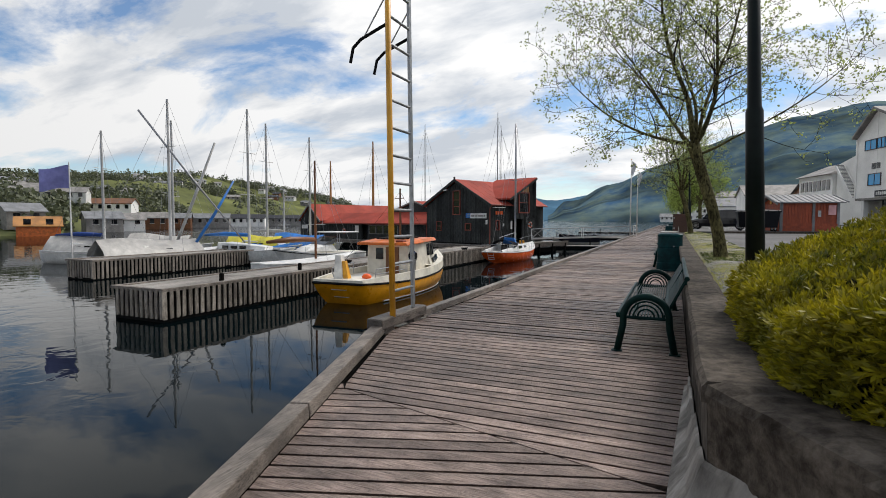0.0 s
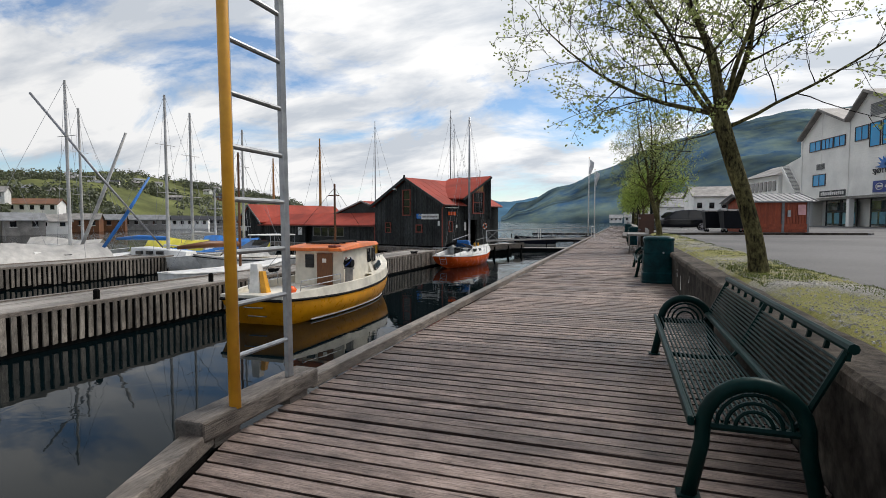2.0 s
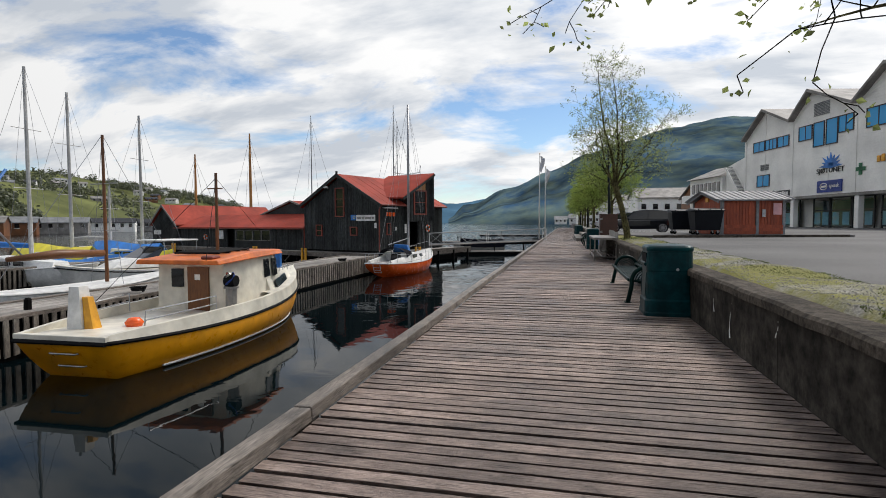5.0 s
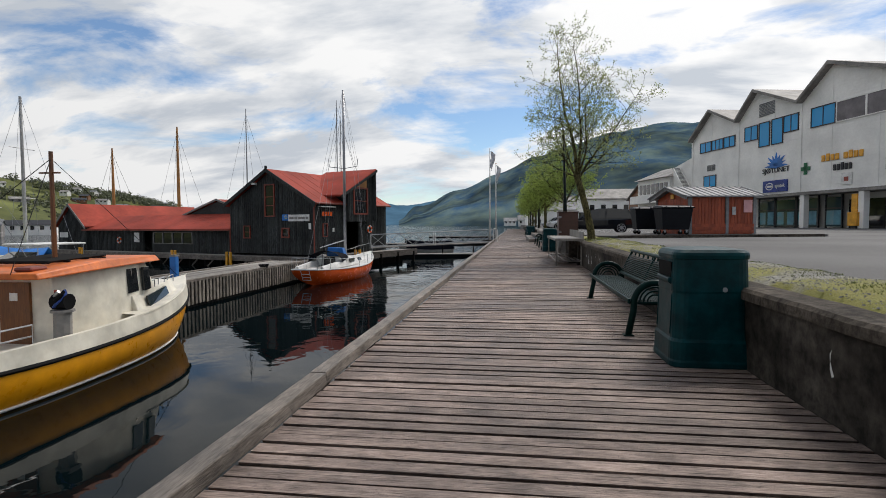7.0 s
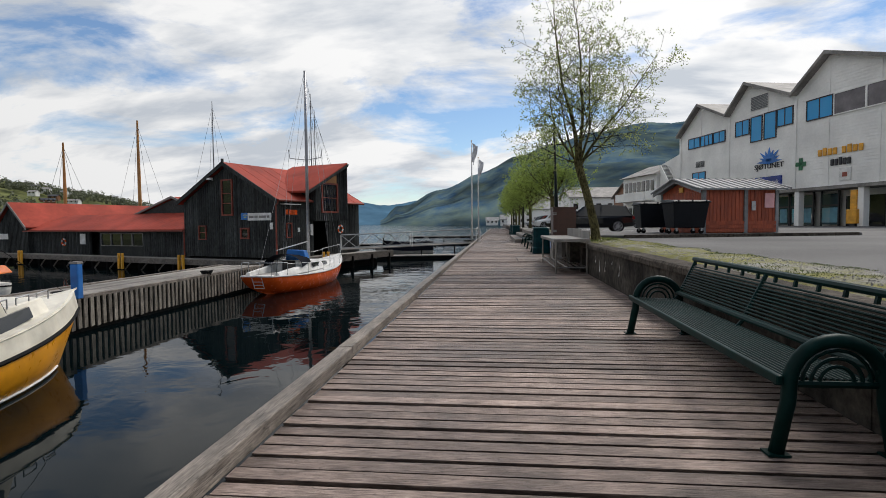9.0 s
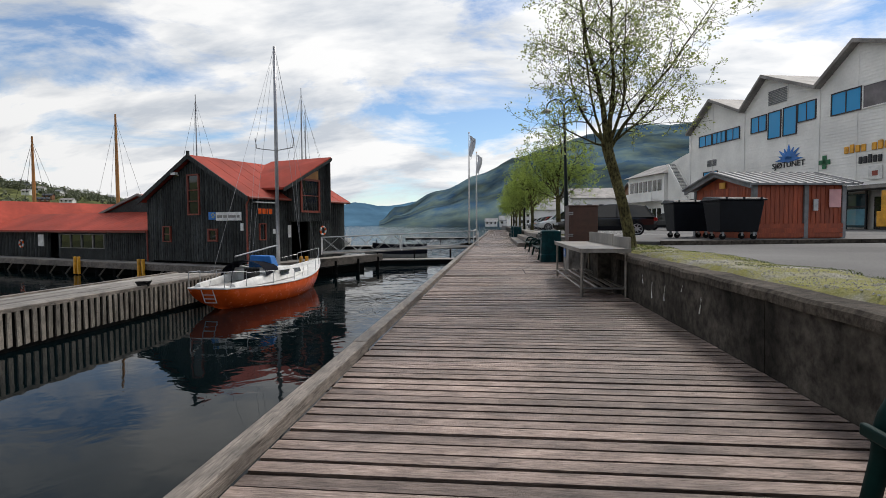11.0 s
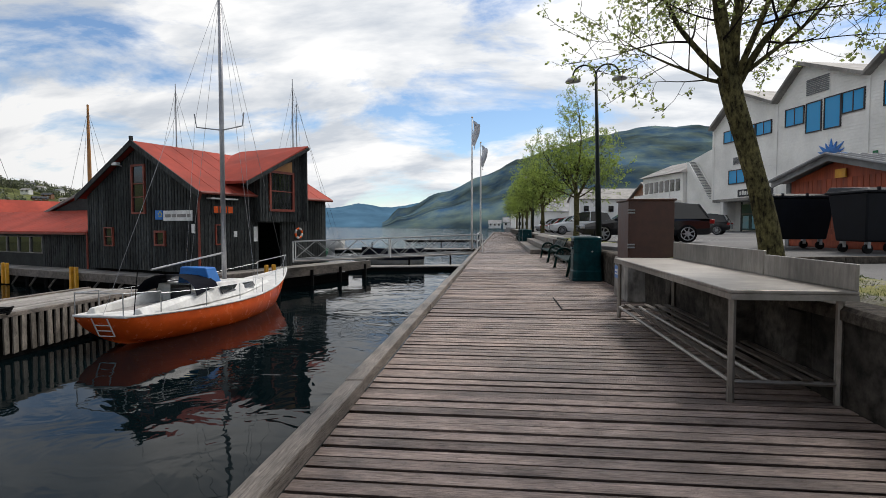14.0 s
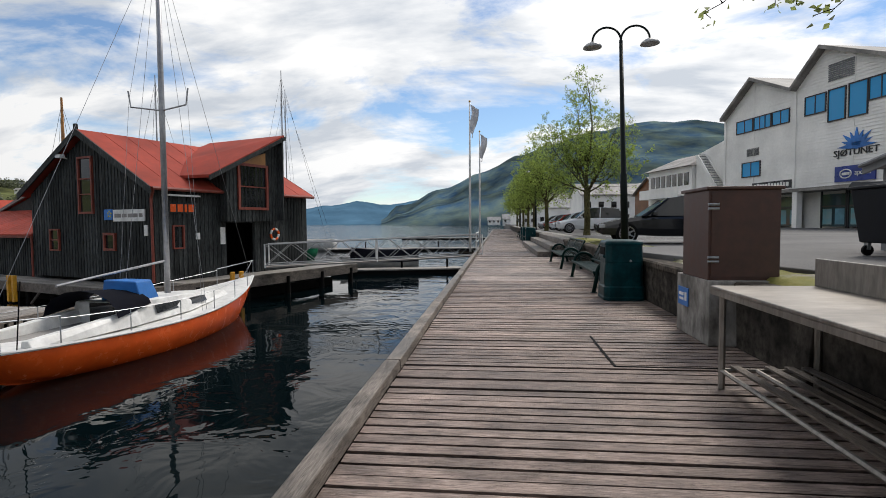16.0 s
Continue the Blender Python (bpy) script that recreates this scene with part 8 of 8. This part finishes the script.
g.loft([[(h.half(t) + 0.05, 5.5 * t, h.sheer(t) - 0.05), (h.half(t) * 0.6, 5.5 * t, h.sheer(t) + 0.75), (-h.half(t) * 0.6, 5.5 * t, h.sheer(t) + 0.75), (-h.half(t) - 0.05, 5.5 * t, h.sheer(t) - 0.05)] for t in [i / 10 * 0.85 for i in range(11)]])
part("cover", g, M_NAVY, db, "black canvas cover")
gb = thing("skiff", "pale green skiff lying beyond the boathouse", "boat", pose(-16.5, 78.0, WATER, 0, 0, 60))
h = Hull(6.5, 2.2, 0.9, 0.8, 1.3, 0.15, 0.7, 0.6, 2.2)
part("hull", h.shell(n=18, rows=5), M_GREENH, gb, smooth=True)
part("deck", h.deck(0.05, 0.0, n=10), M_WPAINT, gb)
vf = thing("flagpole", "white pole with a violet flag at the pier head", "flagpole", pose(-30.5, 22.5, -0.7), "flagpoles")
g = Geo()
g.tube([(0, 0, -0.5), (0, 0, 5.7)], [0.05, 0.035], 8)
part("pole", g, M_WPAINT, vf)
g = Geo()
g.loft([[(-0.05 - 1.7 * t, 0.12 * math.sin(6 * t) - 0.7 * t, 5.5 - 1.35 * k / 5 - 0.28 * t + 0.06 * math.sin(7 * t + k)) for k in range(6)] for t in [i / 10 for i in range(11)]], closed=False, caps=False)
part("flag", g, M_FLAGV, vf, "violet flag", smooth=True)
bp = thing("fender_board", "bright blue fender board standing on the pier edge", "fender", pose(-10.5, 30.9, -0.74))
g = Geo()
g.box(-0.12, 0.12, -0.10, 0.10, 0, 1.0)
part("board", g, M_BTARP, bp, bevel=0.03)
g = Geo()
g.box(-0.13, 0.13, -0.11, 0.11, 1.0, 1.06)
part("cap", g, M_EAVE, bp)
wp = thing("mooring_pile", "weathered grey mooring pile at the pier", "post", pose(-10.75, 27.6, -1.2))
g = Geo()
g.tube([(0, 0, -1.5), (0.02, 0, 1.45)], [0.2, 0.17], 10)
part("pile", g, M_EAVE, wp)
for x, y in ((-10.9, 30.8), (-10.4, 37.5), (-11.4, 24.0)):
    cl = thing("mooring_rope", "coiled mooring rope on the pier edge", "rope", pose(x, y, -0.70), "mooring ropes")
    g = Geo()
    g.tube([((0.16 + 0.02 * i / 10) * math.cos(i * 0.5), (0.16 + 0.02 * i / 10) * math.sin(i * 0.5), 0.03 + 0.004 * i) for i in range(40)], 0.025, 5)
    part("coil", g, M_RUBBER, cl)

# shore village on the west bank
for i, (az, r, w, hh, wm, rm, lab) in enumerate(((-64.4, 135, 12, 5.0, M_EAVE, M_GREY, "grey timber house on the west shore"), (-63.4, 122, 12, 2.0, M_ORANGE, M_MASTW, "low orange boathouse with ochre roof"), (-58.2, 150, 14, 4.5, M_EAVE, M_GREY, "weathered grey house on the west shore"),
                                                 (-56, 160, 13, 4, M_WHITE, M_EAVE, "pale house among trees"), (-61.8, 200, 40, 4.5, M_WPAINT, M_EAVE, "long white hall with grey roof"), (-57.5, 205, 34, 5.0, M_WHITE, M_VARN, "long terraced hall on the slope"),
                                                 (-53.6, 185, 16, 5, M_VARN, M_EAVE, "brown timber house on the west shore"), (-51.5, 200, 16, 5, M_VARN, M_GREY, "dark brown timber house on the shore"), (-48.5, 215, 26, 5, M_EAVE, M_GREY, "long grey shed on the west shore"),
                                                 (-45, 240, 30, 5, M_WHITE, M_INK, "long pale shed with dark roof"), (-41, 270, 34, 5, M_EAVE, M_INK, "long grey shed with dark roof"), (-38, 300, 22, 6, M_MASTW, M_EAVE, "ochre warehouse on the west shore"))):
    x, y = 3 + r * math.sin(radians(az)), 8 + r * math.cos(radians(az))
    t = max(0.0, min(1.0, (r - l_foot(az)) / (l_top(az) - l_foot(az))))
    z = slope(ridge(L_STOPS, az)) * l_top(az) * t ** 0.8 + WATER - 0.5
    ob = town_house(x, y, w * 0.55, 6, hh * 0.55, -az + rnd.uniform(-25, 25), wm, rm, lab, 1.5)
    ob.location.z = max(z, WATER + 0.3) + 0.6
hill_rnd = random.Random(9)
for i in range(46):
    az = hill_rnd.uniform(-66, -33)
    t = hill_rnd.uniform(0.25, 0.95)
    r = l_foot(az) + (l_top(az) - l_foot(az)) * t
    x, y = 3 + r * math.sin(radians(az)), 8 + r * math.cos(radians(az))
    z = slope(ridge(L_STOPS, az)) * l_top(az) * min(1, t) ** 0.8 + WATER - 0.5
    wm = hill_rnd.choice((M_WPAINT, M_WHITE, M_EAVE, M_WPAINT, M_VARN))
    ob = town_house(x, y, hill_rnd.uniform(5, 9), 5, hill_rnd.uniform(1.8, 3.0), -az + hill_rnd.uniform(-40, 40), wm, hill_rnd.choice((M_GREY, M_INK, M_EAVE)), {M_WPAINT: "white hillside house", M_WHITE: "pale hillside house", M_EAVE: "grey hillside house", M_VARN: "brown hillside house"}[wm] + " with pitched roof", 1.2)
    ob.location.z = z


# ---- trees ----
def grow(wood, twig, tips, rng, base, d, length, r, level, egg):
    """One branch and all that it carries. egg: centre and radii of the crown, which cuts the branches off."""
    c, rx, rz = egg

    def outside(q):
        return ((q.x - c.x) ** 2 + (q.y - c.y) ** 2) / rx ** 2 + (q.z - c.z) ** 2 / rz ** 2 > 1.0
    step = (0.24, 0.17, 0.11, 0.07)[level]
    n = max(3, int(length / step))
    pts, radii, kids = [base.copy()], [r], []
    p, dd = base.copy(), d.copy()
    wander = (0.10, 0.15, 0.22, 0.30)[level]
    for i in range(n):
        dd = (dd + Vector((rng.gauss(0, 1), rng.gauss(0, 1), rng.gauss(0, 0.8))) * wander * 0.7 + Vector((0, 0, 0.035))).normalized()
        p = p + dd * step
        t = (i + 1) / n
        pts.append(p.copy())
        radii.append(max(0.0035, r * (1 - 0.86 * t ** 0.8)))
        kids.append((p.copy(), dd.copy(), radii[-1], t))
        if level and outside(p) and rng.random() < 0.6:
            break
        if not level and outside(p):
            break
    (wood if level < 1 or r > 0.02 else twig).tube(pts, radii, (7, 5, 3, 3)[level], caps=False)
    if level == 3:
        tips += [(q, e) for q, e, _, t in kids[1:]]
        return
    tips.append((p, dd))
    roll = rng.uniform(0, 6.28)
    for q, e, rr, t in kids:
        if t < (0.16, 0.22, 0.25)[level] or rng.random() < (0.12, 0.22, 0.30)[level]:
            continue
        for _ in range(2 if level == 0 and rng.random() < 0.35 else 1):
            roll += 2.4 + rng.uniform(-0.5, 0.5)
            side = e.orthogonal().normalized()
            side.rotate(Matrix.Rotation(roll, 3, e))
            open_ = rng.uniform(0.75, 1.25)
            nd = (e * math.cos(open_) + side * math.sin(open_) + Vector((0, 0, 0.10))).normalized()
            ln = (rng.uniform(1.0, 2.0), rng.uniform(0.4, 0.85), rng.uniform(0.14, 0.32))[level] * (1.2 - 0.6 * t)
            grow(wood, twig, tips, rng, q, nd, ln, max(0.0042, rr * 0.48), level + 1, egg)


def tree(m, seed, trunk, limbs, leaf, per_tip, leaf_size, label, egg, lean=(0, 0), radius=0.17):
    """limbs: compass angle from +x, elevation, length and thickness of each limb at the fork."""
    rng = random.Random(seed)
    ob = thing("tree", label, "tree", m, "trees along the promenade")
    wood, twig, tips = Geo(), Geo(), []
    top = Vector((lean[0], lean[1], trunk))
    rings = []
    for i in range(15):
        t = i / 14
        q = Vector((lean[0] * t ** 1.2 + 0.03 * math.sin(5 * t), lean[1] * t, -0.15 + (trunk + 0.15) * t))
        rr = radius * (1.0 + 0.55 * math.exp(-t * 14) - 0.12 * t + 0.10 * math.exp(-((t - 1) * 7) ** 2))
        rings.append([(q.x + rr * w * math.cos(2 * math.pi * j / 14), q.y + rr * w * math.sin(2 * math.pi * j / 14), q.z) for j in range(14)
                      for w in (1 + 0.13 * noise.noise(Vector((math.cos(j * 0.449) * 1.6, math.sin(j * 0.449) * 1.6, q.z * 2.2 + seed))),)])
    wood.loft(rings)
    for az, el, ln, k in limbs:
        a, e = radians(az), radians(el)
        d = Vector((math.cos(a) * math.cos(e), math.sin(a) * math.cos(e), math.sin(e)))
        grow(wood, twig, tips, rng, top - Vector((0, 0, rng.uniform(0.02, 0.30))) + d * 0.02, d, ln, radius * k, 0, egg)
    part("trunk", wood, M_BARK, ob, "dark mossy trunk and limbs", smooth=True)
    part("fine_branching", fix(twig.mesh("fine_branching", M_TWIG)), M_TWIG, ob, "fine dark twigs", kind="stuff")
    v, f = [], []
    for q, e in tips:
        for _ in range(int(per_tip + rng.random())):
            c = q + Vector((rng.gauss(0, 0.04), rng.gauss(0, 0.04), rng.gauss(0.01, 0.04)))
            a = (e * 0.5 + Vector((rng.uniform(-1, 1), rng.uniform(-1, 1), rng.uniform(-0.8, 0.8)))).normalized()
            b2 = a.cross(Vector((rng.uniform(-1, 1), rng.uniform(-1, 1), rng.uniform(-1, 1)))).normalized()
            s = leaf_size * rng.uniform(0.5, 1.3)
            n3 = a.cross(b2) * s * 0.12
            k = len(v)
            v += [tuple(c), tuple(c + a * s * 0.45 + b2 * s * 0.36 + n3), tuple(c + a * s), tuple(c + a * s * 0.45 - b2 * s * 0.36 + n3)]
            f += [(k, k + 1, k + 2), (k, k + 2, k + 3)]
    me = bpy.data.meshes.new("crown")
    me.from_pydata(v, [], f)
    me.materials.append(leaf)
    part("crown", me, leaf, ob, "sparse young spring leaves", kind="stuff")
    return ob


tree(pose(4.38, 13.35, 0.78), 21, 2.25, ((176, 20, 3.4, 0.34), (150, 50, 3.7, 0.36), (100, 68, 4.2, 0.42), (20, 62, 4.2, 0.44), (-65, 60, 3.7, 0.36), (-8, 24, 3.3, 0.25), (232, 36, 3.2, 0.30), (60, 34, 3.2, 0.30), (200, 80, 4.6, 0.55), (215, -24, 1.0, 0.14)),
     M_LEAF, 4.4, 0.052, "leafing maple with mossy leaning trunk on the gravel strip", (Vector((-0.45, 0.1, 4.7)), 3.5, 3.3), (-0.52, 0.1), 0.116)
tree(pose(4.32, 33.0, 0.78), 8, 2.35, ((172, 14, 1.6, 0.22), (155, 54, 3.4, 0.34), (20, 58, 3.6, 0.40), (-60, 60, 3.4, 0.34), (-8, 34, 2.5, 0.26), (235, 48, 3.2, 0.30), (75, 48, 3.2, 0.30), (150, 82, 5.0, 0.62), (10, 76, 4.6, 0.5)),
     M_LEAF, 4.6, 0.054, "tall leafing maple with leaning trunk beside the cabinet", (Vector((-0.36, 0.1, 4.72)), 2.9, 2.8), (-0.50, 0.1), 0.128)
t3 = tree(pose(5.7, 59.0, 0.72), 33, 2.5, ((180, 24, 3.2, 0.3), (140, 50, 3.9, 0.36), (80, 62, 4.2, 0.4), (20, 55, 4.0, 0.4), (-60, 60, 4.0, 0.4), (0, 24, 3.2, 0.3), (230, 45, 3.6, 0.34), (270, 28, 3.0, 0.3), (60, 80, 6.2, 0.55), (200, 74, 5.6, 0.45)),
          M_LEAF2, 4.0, 0.085, "fresh green maple beside the car park", (Vector((0, 0, 5.4)), 3.5, 4.0), (0.05, 0), 0.17)
for x, y, rz in ((5.0, 75.0, 40), (4.9, 88.0, 130), (4.9, 100.0, 250), (4.8, 112.0, 10), (4.8, 124.0, 90), (4.8, 137.0, 200)):
    copy_thing(t3, pose(x, y, 0.72, 0, 0, rz))

# ---- hedge at the near end of the wall ----
hedge = thing("hedge", "dense clipped hedge with yellow-green shoot tips", "hedge", pose(0, 0, 0))


def hedge_top(x, y):
    return 1.14 + 0.58 * (x - 4.2) - 0.5 * max(0, x - 5.3) + 0.10 * noise.noise(Vector((x, y, 1)) * 1.6) + 0.05 * noise.noise(Vector((x, y, 5)) * 5)


def hedge_side(y):
    """The hedge's face towards the wall; it follows the wall's turn."""
    return 4.06 + max(0.0, 4.5 - y) * 0.62 + 0.05 * noise.noise(Vector((y, 3, 2)) * 1.7)


# inner shell: shade between the shoots, painted as a near-black surface
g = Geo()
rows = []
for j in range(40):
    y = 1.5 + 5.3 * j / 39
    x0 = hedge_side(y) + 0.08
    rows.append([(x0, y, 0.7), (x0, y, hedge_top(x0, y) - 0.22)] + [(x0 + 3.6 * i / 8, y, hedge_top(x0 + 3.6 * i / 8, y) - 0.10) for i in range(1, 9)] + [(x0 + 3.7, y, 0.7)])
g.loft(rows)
part("inner_shade", g, M_HEDGE_SHADE, hedge, "near-black inner shell painted as the hedge's shade")
rng = random.Random(77)
v, f = [], []


def shoot(c, out, s):
    a = (out + Vector((rng.uniform(-1, 1), rng.uniform(-1, 1), rng.uniform(-0.4, 1.0))) * 0.8).normalized()
    for _ in range(4):
        a2 = (a + Vector((rng.uniform(-1, 1), rng.uniform(-1, 1), rng.uniform(-1, 1))) * 0.7).normalized()
        b2 = a2.cross(Vector((rng.uniform(-1, 1), rng.uniform(-1, 1), rng.uniform(-1, 1)))).normalized()
        k = len(v)
        v.extend([tuple(c), tuple(c + a2 * s * 0.5 + b2 * s * 0.13), tuple(c + a2 * s), tuple(c + a2 * s * 0.5 - b2 * s * 0.13)])
        f.append((k, k + 1, k + 2, k + 3))


for _ in range(34000):
    y = rng.uniform(1.5, 6.9)
    x0 = hedge_side(y)
    x = x0 + 3.6 * rng.random() ** 1.6
    shoot(Vector((x, y, hedge_top(x, y) - rng.uniform(-0.04, 0.14))), Vector((0, 0, 1)), rng.uniform(0.025, 0.055))
for _ in range(16000):
    y = rng.uniform(1.5, 6.9)
    x0 = hedge_side(y)
    z = rng.uniform(0.70, hedge_top(x0, y))
    bulge = 0.10 * noise.noise(Vector((y * 2.2, z * 3.0, 4)))
    shoot(Vector((x0 + bulge + rng.uniform(-0.06, 0.16), y, z)), Vector((-1, 0, 0.2)), rng.uniform(0.03, 0.065))
for _ in range(9000):
    x = hedge_side(6.4) + 3.5 * rng.random() ** 1.3
    z = rng.uniform(0.75, hedge_top(x, 6.4))
    shoot(Vector((x, 6.9 - rng.uniform(0, 0.15) + 0.12 * noise.noise(Vector((x * 2, z * 3, 8))), z)), Vector((0, 1, 0.2)), rng.uniform(0.05, 0.10))
me = bpy.data.meshes.new("leaves")
me.from_pydata(v, [], f)
me.materials.append(M_HEDGE)
part("leaves", me, M_HEDGE, hedge, "small yellow-green leaves", kind="stuff")

# ---- grass and stones on the strip ----
v, f = [], []
rng = random.Random(5)
for _ in range(70000):
    y = 5.0 + 47 * rng.random() ** 1.25
    x = rng.uniform(4.05, 5.25)
    near_tree = min(math.hypot(x - tx, (y - ty) * 0.5) for tx, ty in ((4.4, 13.4), (4.32, 33.0)))
    k_ = noise.noise(Vector((x * 1.3, y * 0.7, 9)))
    if not (k_ > 0.12 or (near_tree < 0.7 and rng.random() < 0.8) or (x > 4.85 and k_ > -0.05)):
        continue
    z = strip_z(x, y) - 0.01
    hgt = rng.uniform(0.008, 0.034) * (1.7 if near_tree < 0.6 else 1)
    a = rng.uniform(0, 6.28)
    dx, dy = math.cos(a) * 0.006, math.sin(a) * 0.006
    lx, ly = rng.uniform(-0.03, 0.03), rng.uniform(-0.03, 0.03)
    k = len(v)
    v += [(x - dx, y - dy, z), (x + dx, y + dy, z), (x + lx, y + ly, z + hgt)]
    f.append((k, k + 1, k + 2))
me = bpy.data.meshes.new("grass")
me.from_pydata(v, [], f)
me.materials.append(M_GRASS)
tagged(new("grass", me), "short grass tufts on the gravel strip", "grass", "", "stuff")
g = Geo()
for _ in range(11000):
    y = 7.9 + 24 * rng.random() ** 1.5
    x = rng.uniform(4.05, 5.15)
    if noise.noise(Vector((x * 1.3, y * 0.7, 9))) > 0.12:
        continue
    r = rng.uniform(0.004, 0.013)
    z = strip_z(x, y)
    a = rng.uniform(0, 3)
    c, s = math.cos(a) * r, math.sin(a) * r
    g.hexa([(x - c, y - s, z - r * 0.3), (x + s, y - c, z - r * 0.3), (x + c, y + s, z - r * 0.3), (x - s, y + c, z - r * 0.3), (x - c * 0.5, y - s * 0.5, z + r * 0.7), (x + s * 0.5, y - c * 0.5, z + r * 0.6), (x + c * 0.5, y + s * 0.5, z + r * 0.7), (x - s * 0.5, y + c * 0.5, z + r * 0.6)])
me = g.mesh("pebbles", M_PEBBLE)
tagged(new("pebbles", me), "pale rounded pebbles on the strip", "gravel", "", "stuff")

# ---- woods on the west hillside ----
v, f = [], []
rng = random.Random(12)


def clump(c, w, h_):
    for _ in range(46):
        a = Vector((rng.gauss(0, 1), rng.gauss(0, 1), rng.gauss(0, 1))).normalized()
        q = c + Vector((a.x * w * 0.5, a.y * w * 0.5, h_ * 0.55 + a.z * h_ * 0.45)) * rng.uniform(0.6, 1.0)
        n1 = Vector((rng.uniform(-1, 1), rng.uniform(-1, 1), rng.uniform(-1, 1))).normalized()
        n2 = a.cross(n1).normalized()
        s = w * 0.13
        k = len(v)
        v.extend([tuple(q - n2 * s), tuple(q + n1 * s), tuple(q + n2 * s), tuple(q - n1 * s)])
        f.append((k, k + 1, k + 2, k + 3))


for _ in range(2600):
    az = rng.uniform(-72, -30)
    t = rng.random() ** 0.8 * 1.02
    if noise.noise(Vector((az * 0.14, t * 3.2, 2))) < -0.02 and t < 0.93:
        continue
    r = l_foot(az) + (l_top(az) - l_foot(az)) * t
    x, y = 3 + r * math.sin(radians(az)), 8 + r * math.cos(radians(az))
    z = slope(ridge(L_STOPS, az)) * l_top(az) * min(1, t) ** 0.8 + WATER - 0.5
    s = rng.uniform(2.8, 6.0)
    clump(Vector((x, y, z - 1)), s, s * rng.uniform(0.9, 1.5))
me = bpy.data.meshes.new("woods")
me.from_pydata(v, [], f)
me.materials.append(M_CROWN)
tagged(new("woods", me), "mixed spring woods scattered over the hillside", "trees", "", "stuff")



# ---- planks of the boardwalk ----
PITCH, BOARD = 0.150, 0.1245
shared = []
for k in range(5):
    g = Geo()
    w0, w1 = rnd.uniform(-0.004, 0.004), rnd.uniform(-0.004, 0.004)
    h = 0.003 * k - 0.006
    g.hexa([(0.0, 0.034 + w0, -0.045), (3.70, 0.034 + w1, -0.045), (3.70, BOARD - 0.01 + w1, -0.045), (0.0, BOARD - 0.01 + w0, -0.045), (0.0, 0.004 + w0, h), (3.70, 0.004 + w1, h * 0.5), (3.70, BOARD - 0.002 + w1, h * 0.6), (0.0, BOARD - 0.002 + w0, h)])
    shared.append(fix(g.mesh("plank", M_PLANK)))


def bent_edge(y):
    return 1.38 - 0.345 * (y - 3.95) + 0.05


y = 5.0
count = 0
while y < 8.12:
    ends = []
    for yy in (y, y + BOARD):
        ends.append(max(0.0, bent_edge(yy), (6.0 - yy) / 0.3))
    if min(ends) < 3.6:
        g = Geo()
        e0, e1 = min(ends[0], 3.69), min(ends[1], 3.69)
        g.hexa([(e0, y + 0.034, -0.045), (3.70, y + 0.034, -0.045), (3.70, y + BOARD, -0.045), (e1, y + BOARD, -0.045), (e0, y, 0), (3.70, y, 0), (3.70, y + BOARD, 0), (e1, y + BOARD, 0)])
        part("plank", g, M_PLANK, walkway)
        count += 1
    y += PITCH
p = -1.6
while p < 5.6:
    stop = []
    for pp in (p, p + BOARD):
        stop.append(min((5.985 - 0.8469 * pp) / 0.6105, 7.5))
    if max(stop) > 2.65:
        s0, s1 = max(stop[0], 2.62), max(stop[1], 2.62)
        g = Geo()
        g.hexa([ap(2.60, p + 0.034, -0.045), ap(s0, p + 0.034, -0.045), ap(s1, p + BOARD, -0.045), ap(2.60, p + BOARD, -0.045), ap(2.60, p, 0), ap(s0, p, 0), ap(s1, p + BOARD, 0), ap(2.60, p + BOARD, 0)])
        part("plank", g, M_PLANK, walkway)
        count += 1
    p += PITCH
k = 0
while count < 300:
    ob = new("plank", shared[rnd.randrange(5)])
    ob.parent = walkway
    ob.matrix_basis = pose(0, y, 0)
    y += PITCH
    count += 1
# far planks joined, in the paler colours that carry the sheen
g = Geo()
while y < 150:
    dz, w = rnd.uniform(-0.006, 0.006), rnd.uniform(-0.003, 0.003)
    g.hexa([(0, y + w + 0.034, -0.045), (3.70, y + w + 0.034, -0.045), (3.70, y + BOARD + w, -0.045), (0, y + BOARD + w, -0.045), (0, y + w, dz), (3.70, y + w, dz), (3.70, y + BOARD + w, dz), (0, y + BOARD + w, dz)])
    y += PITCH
part("far_planks", g, M_PLANK_SHEEN, walkway, "receding planks of the boardwalk", kind="stuff")
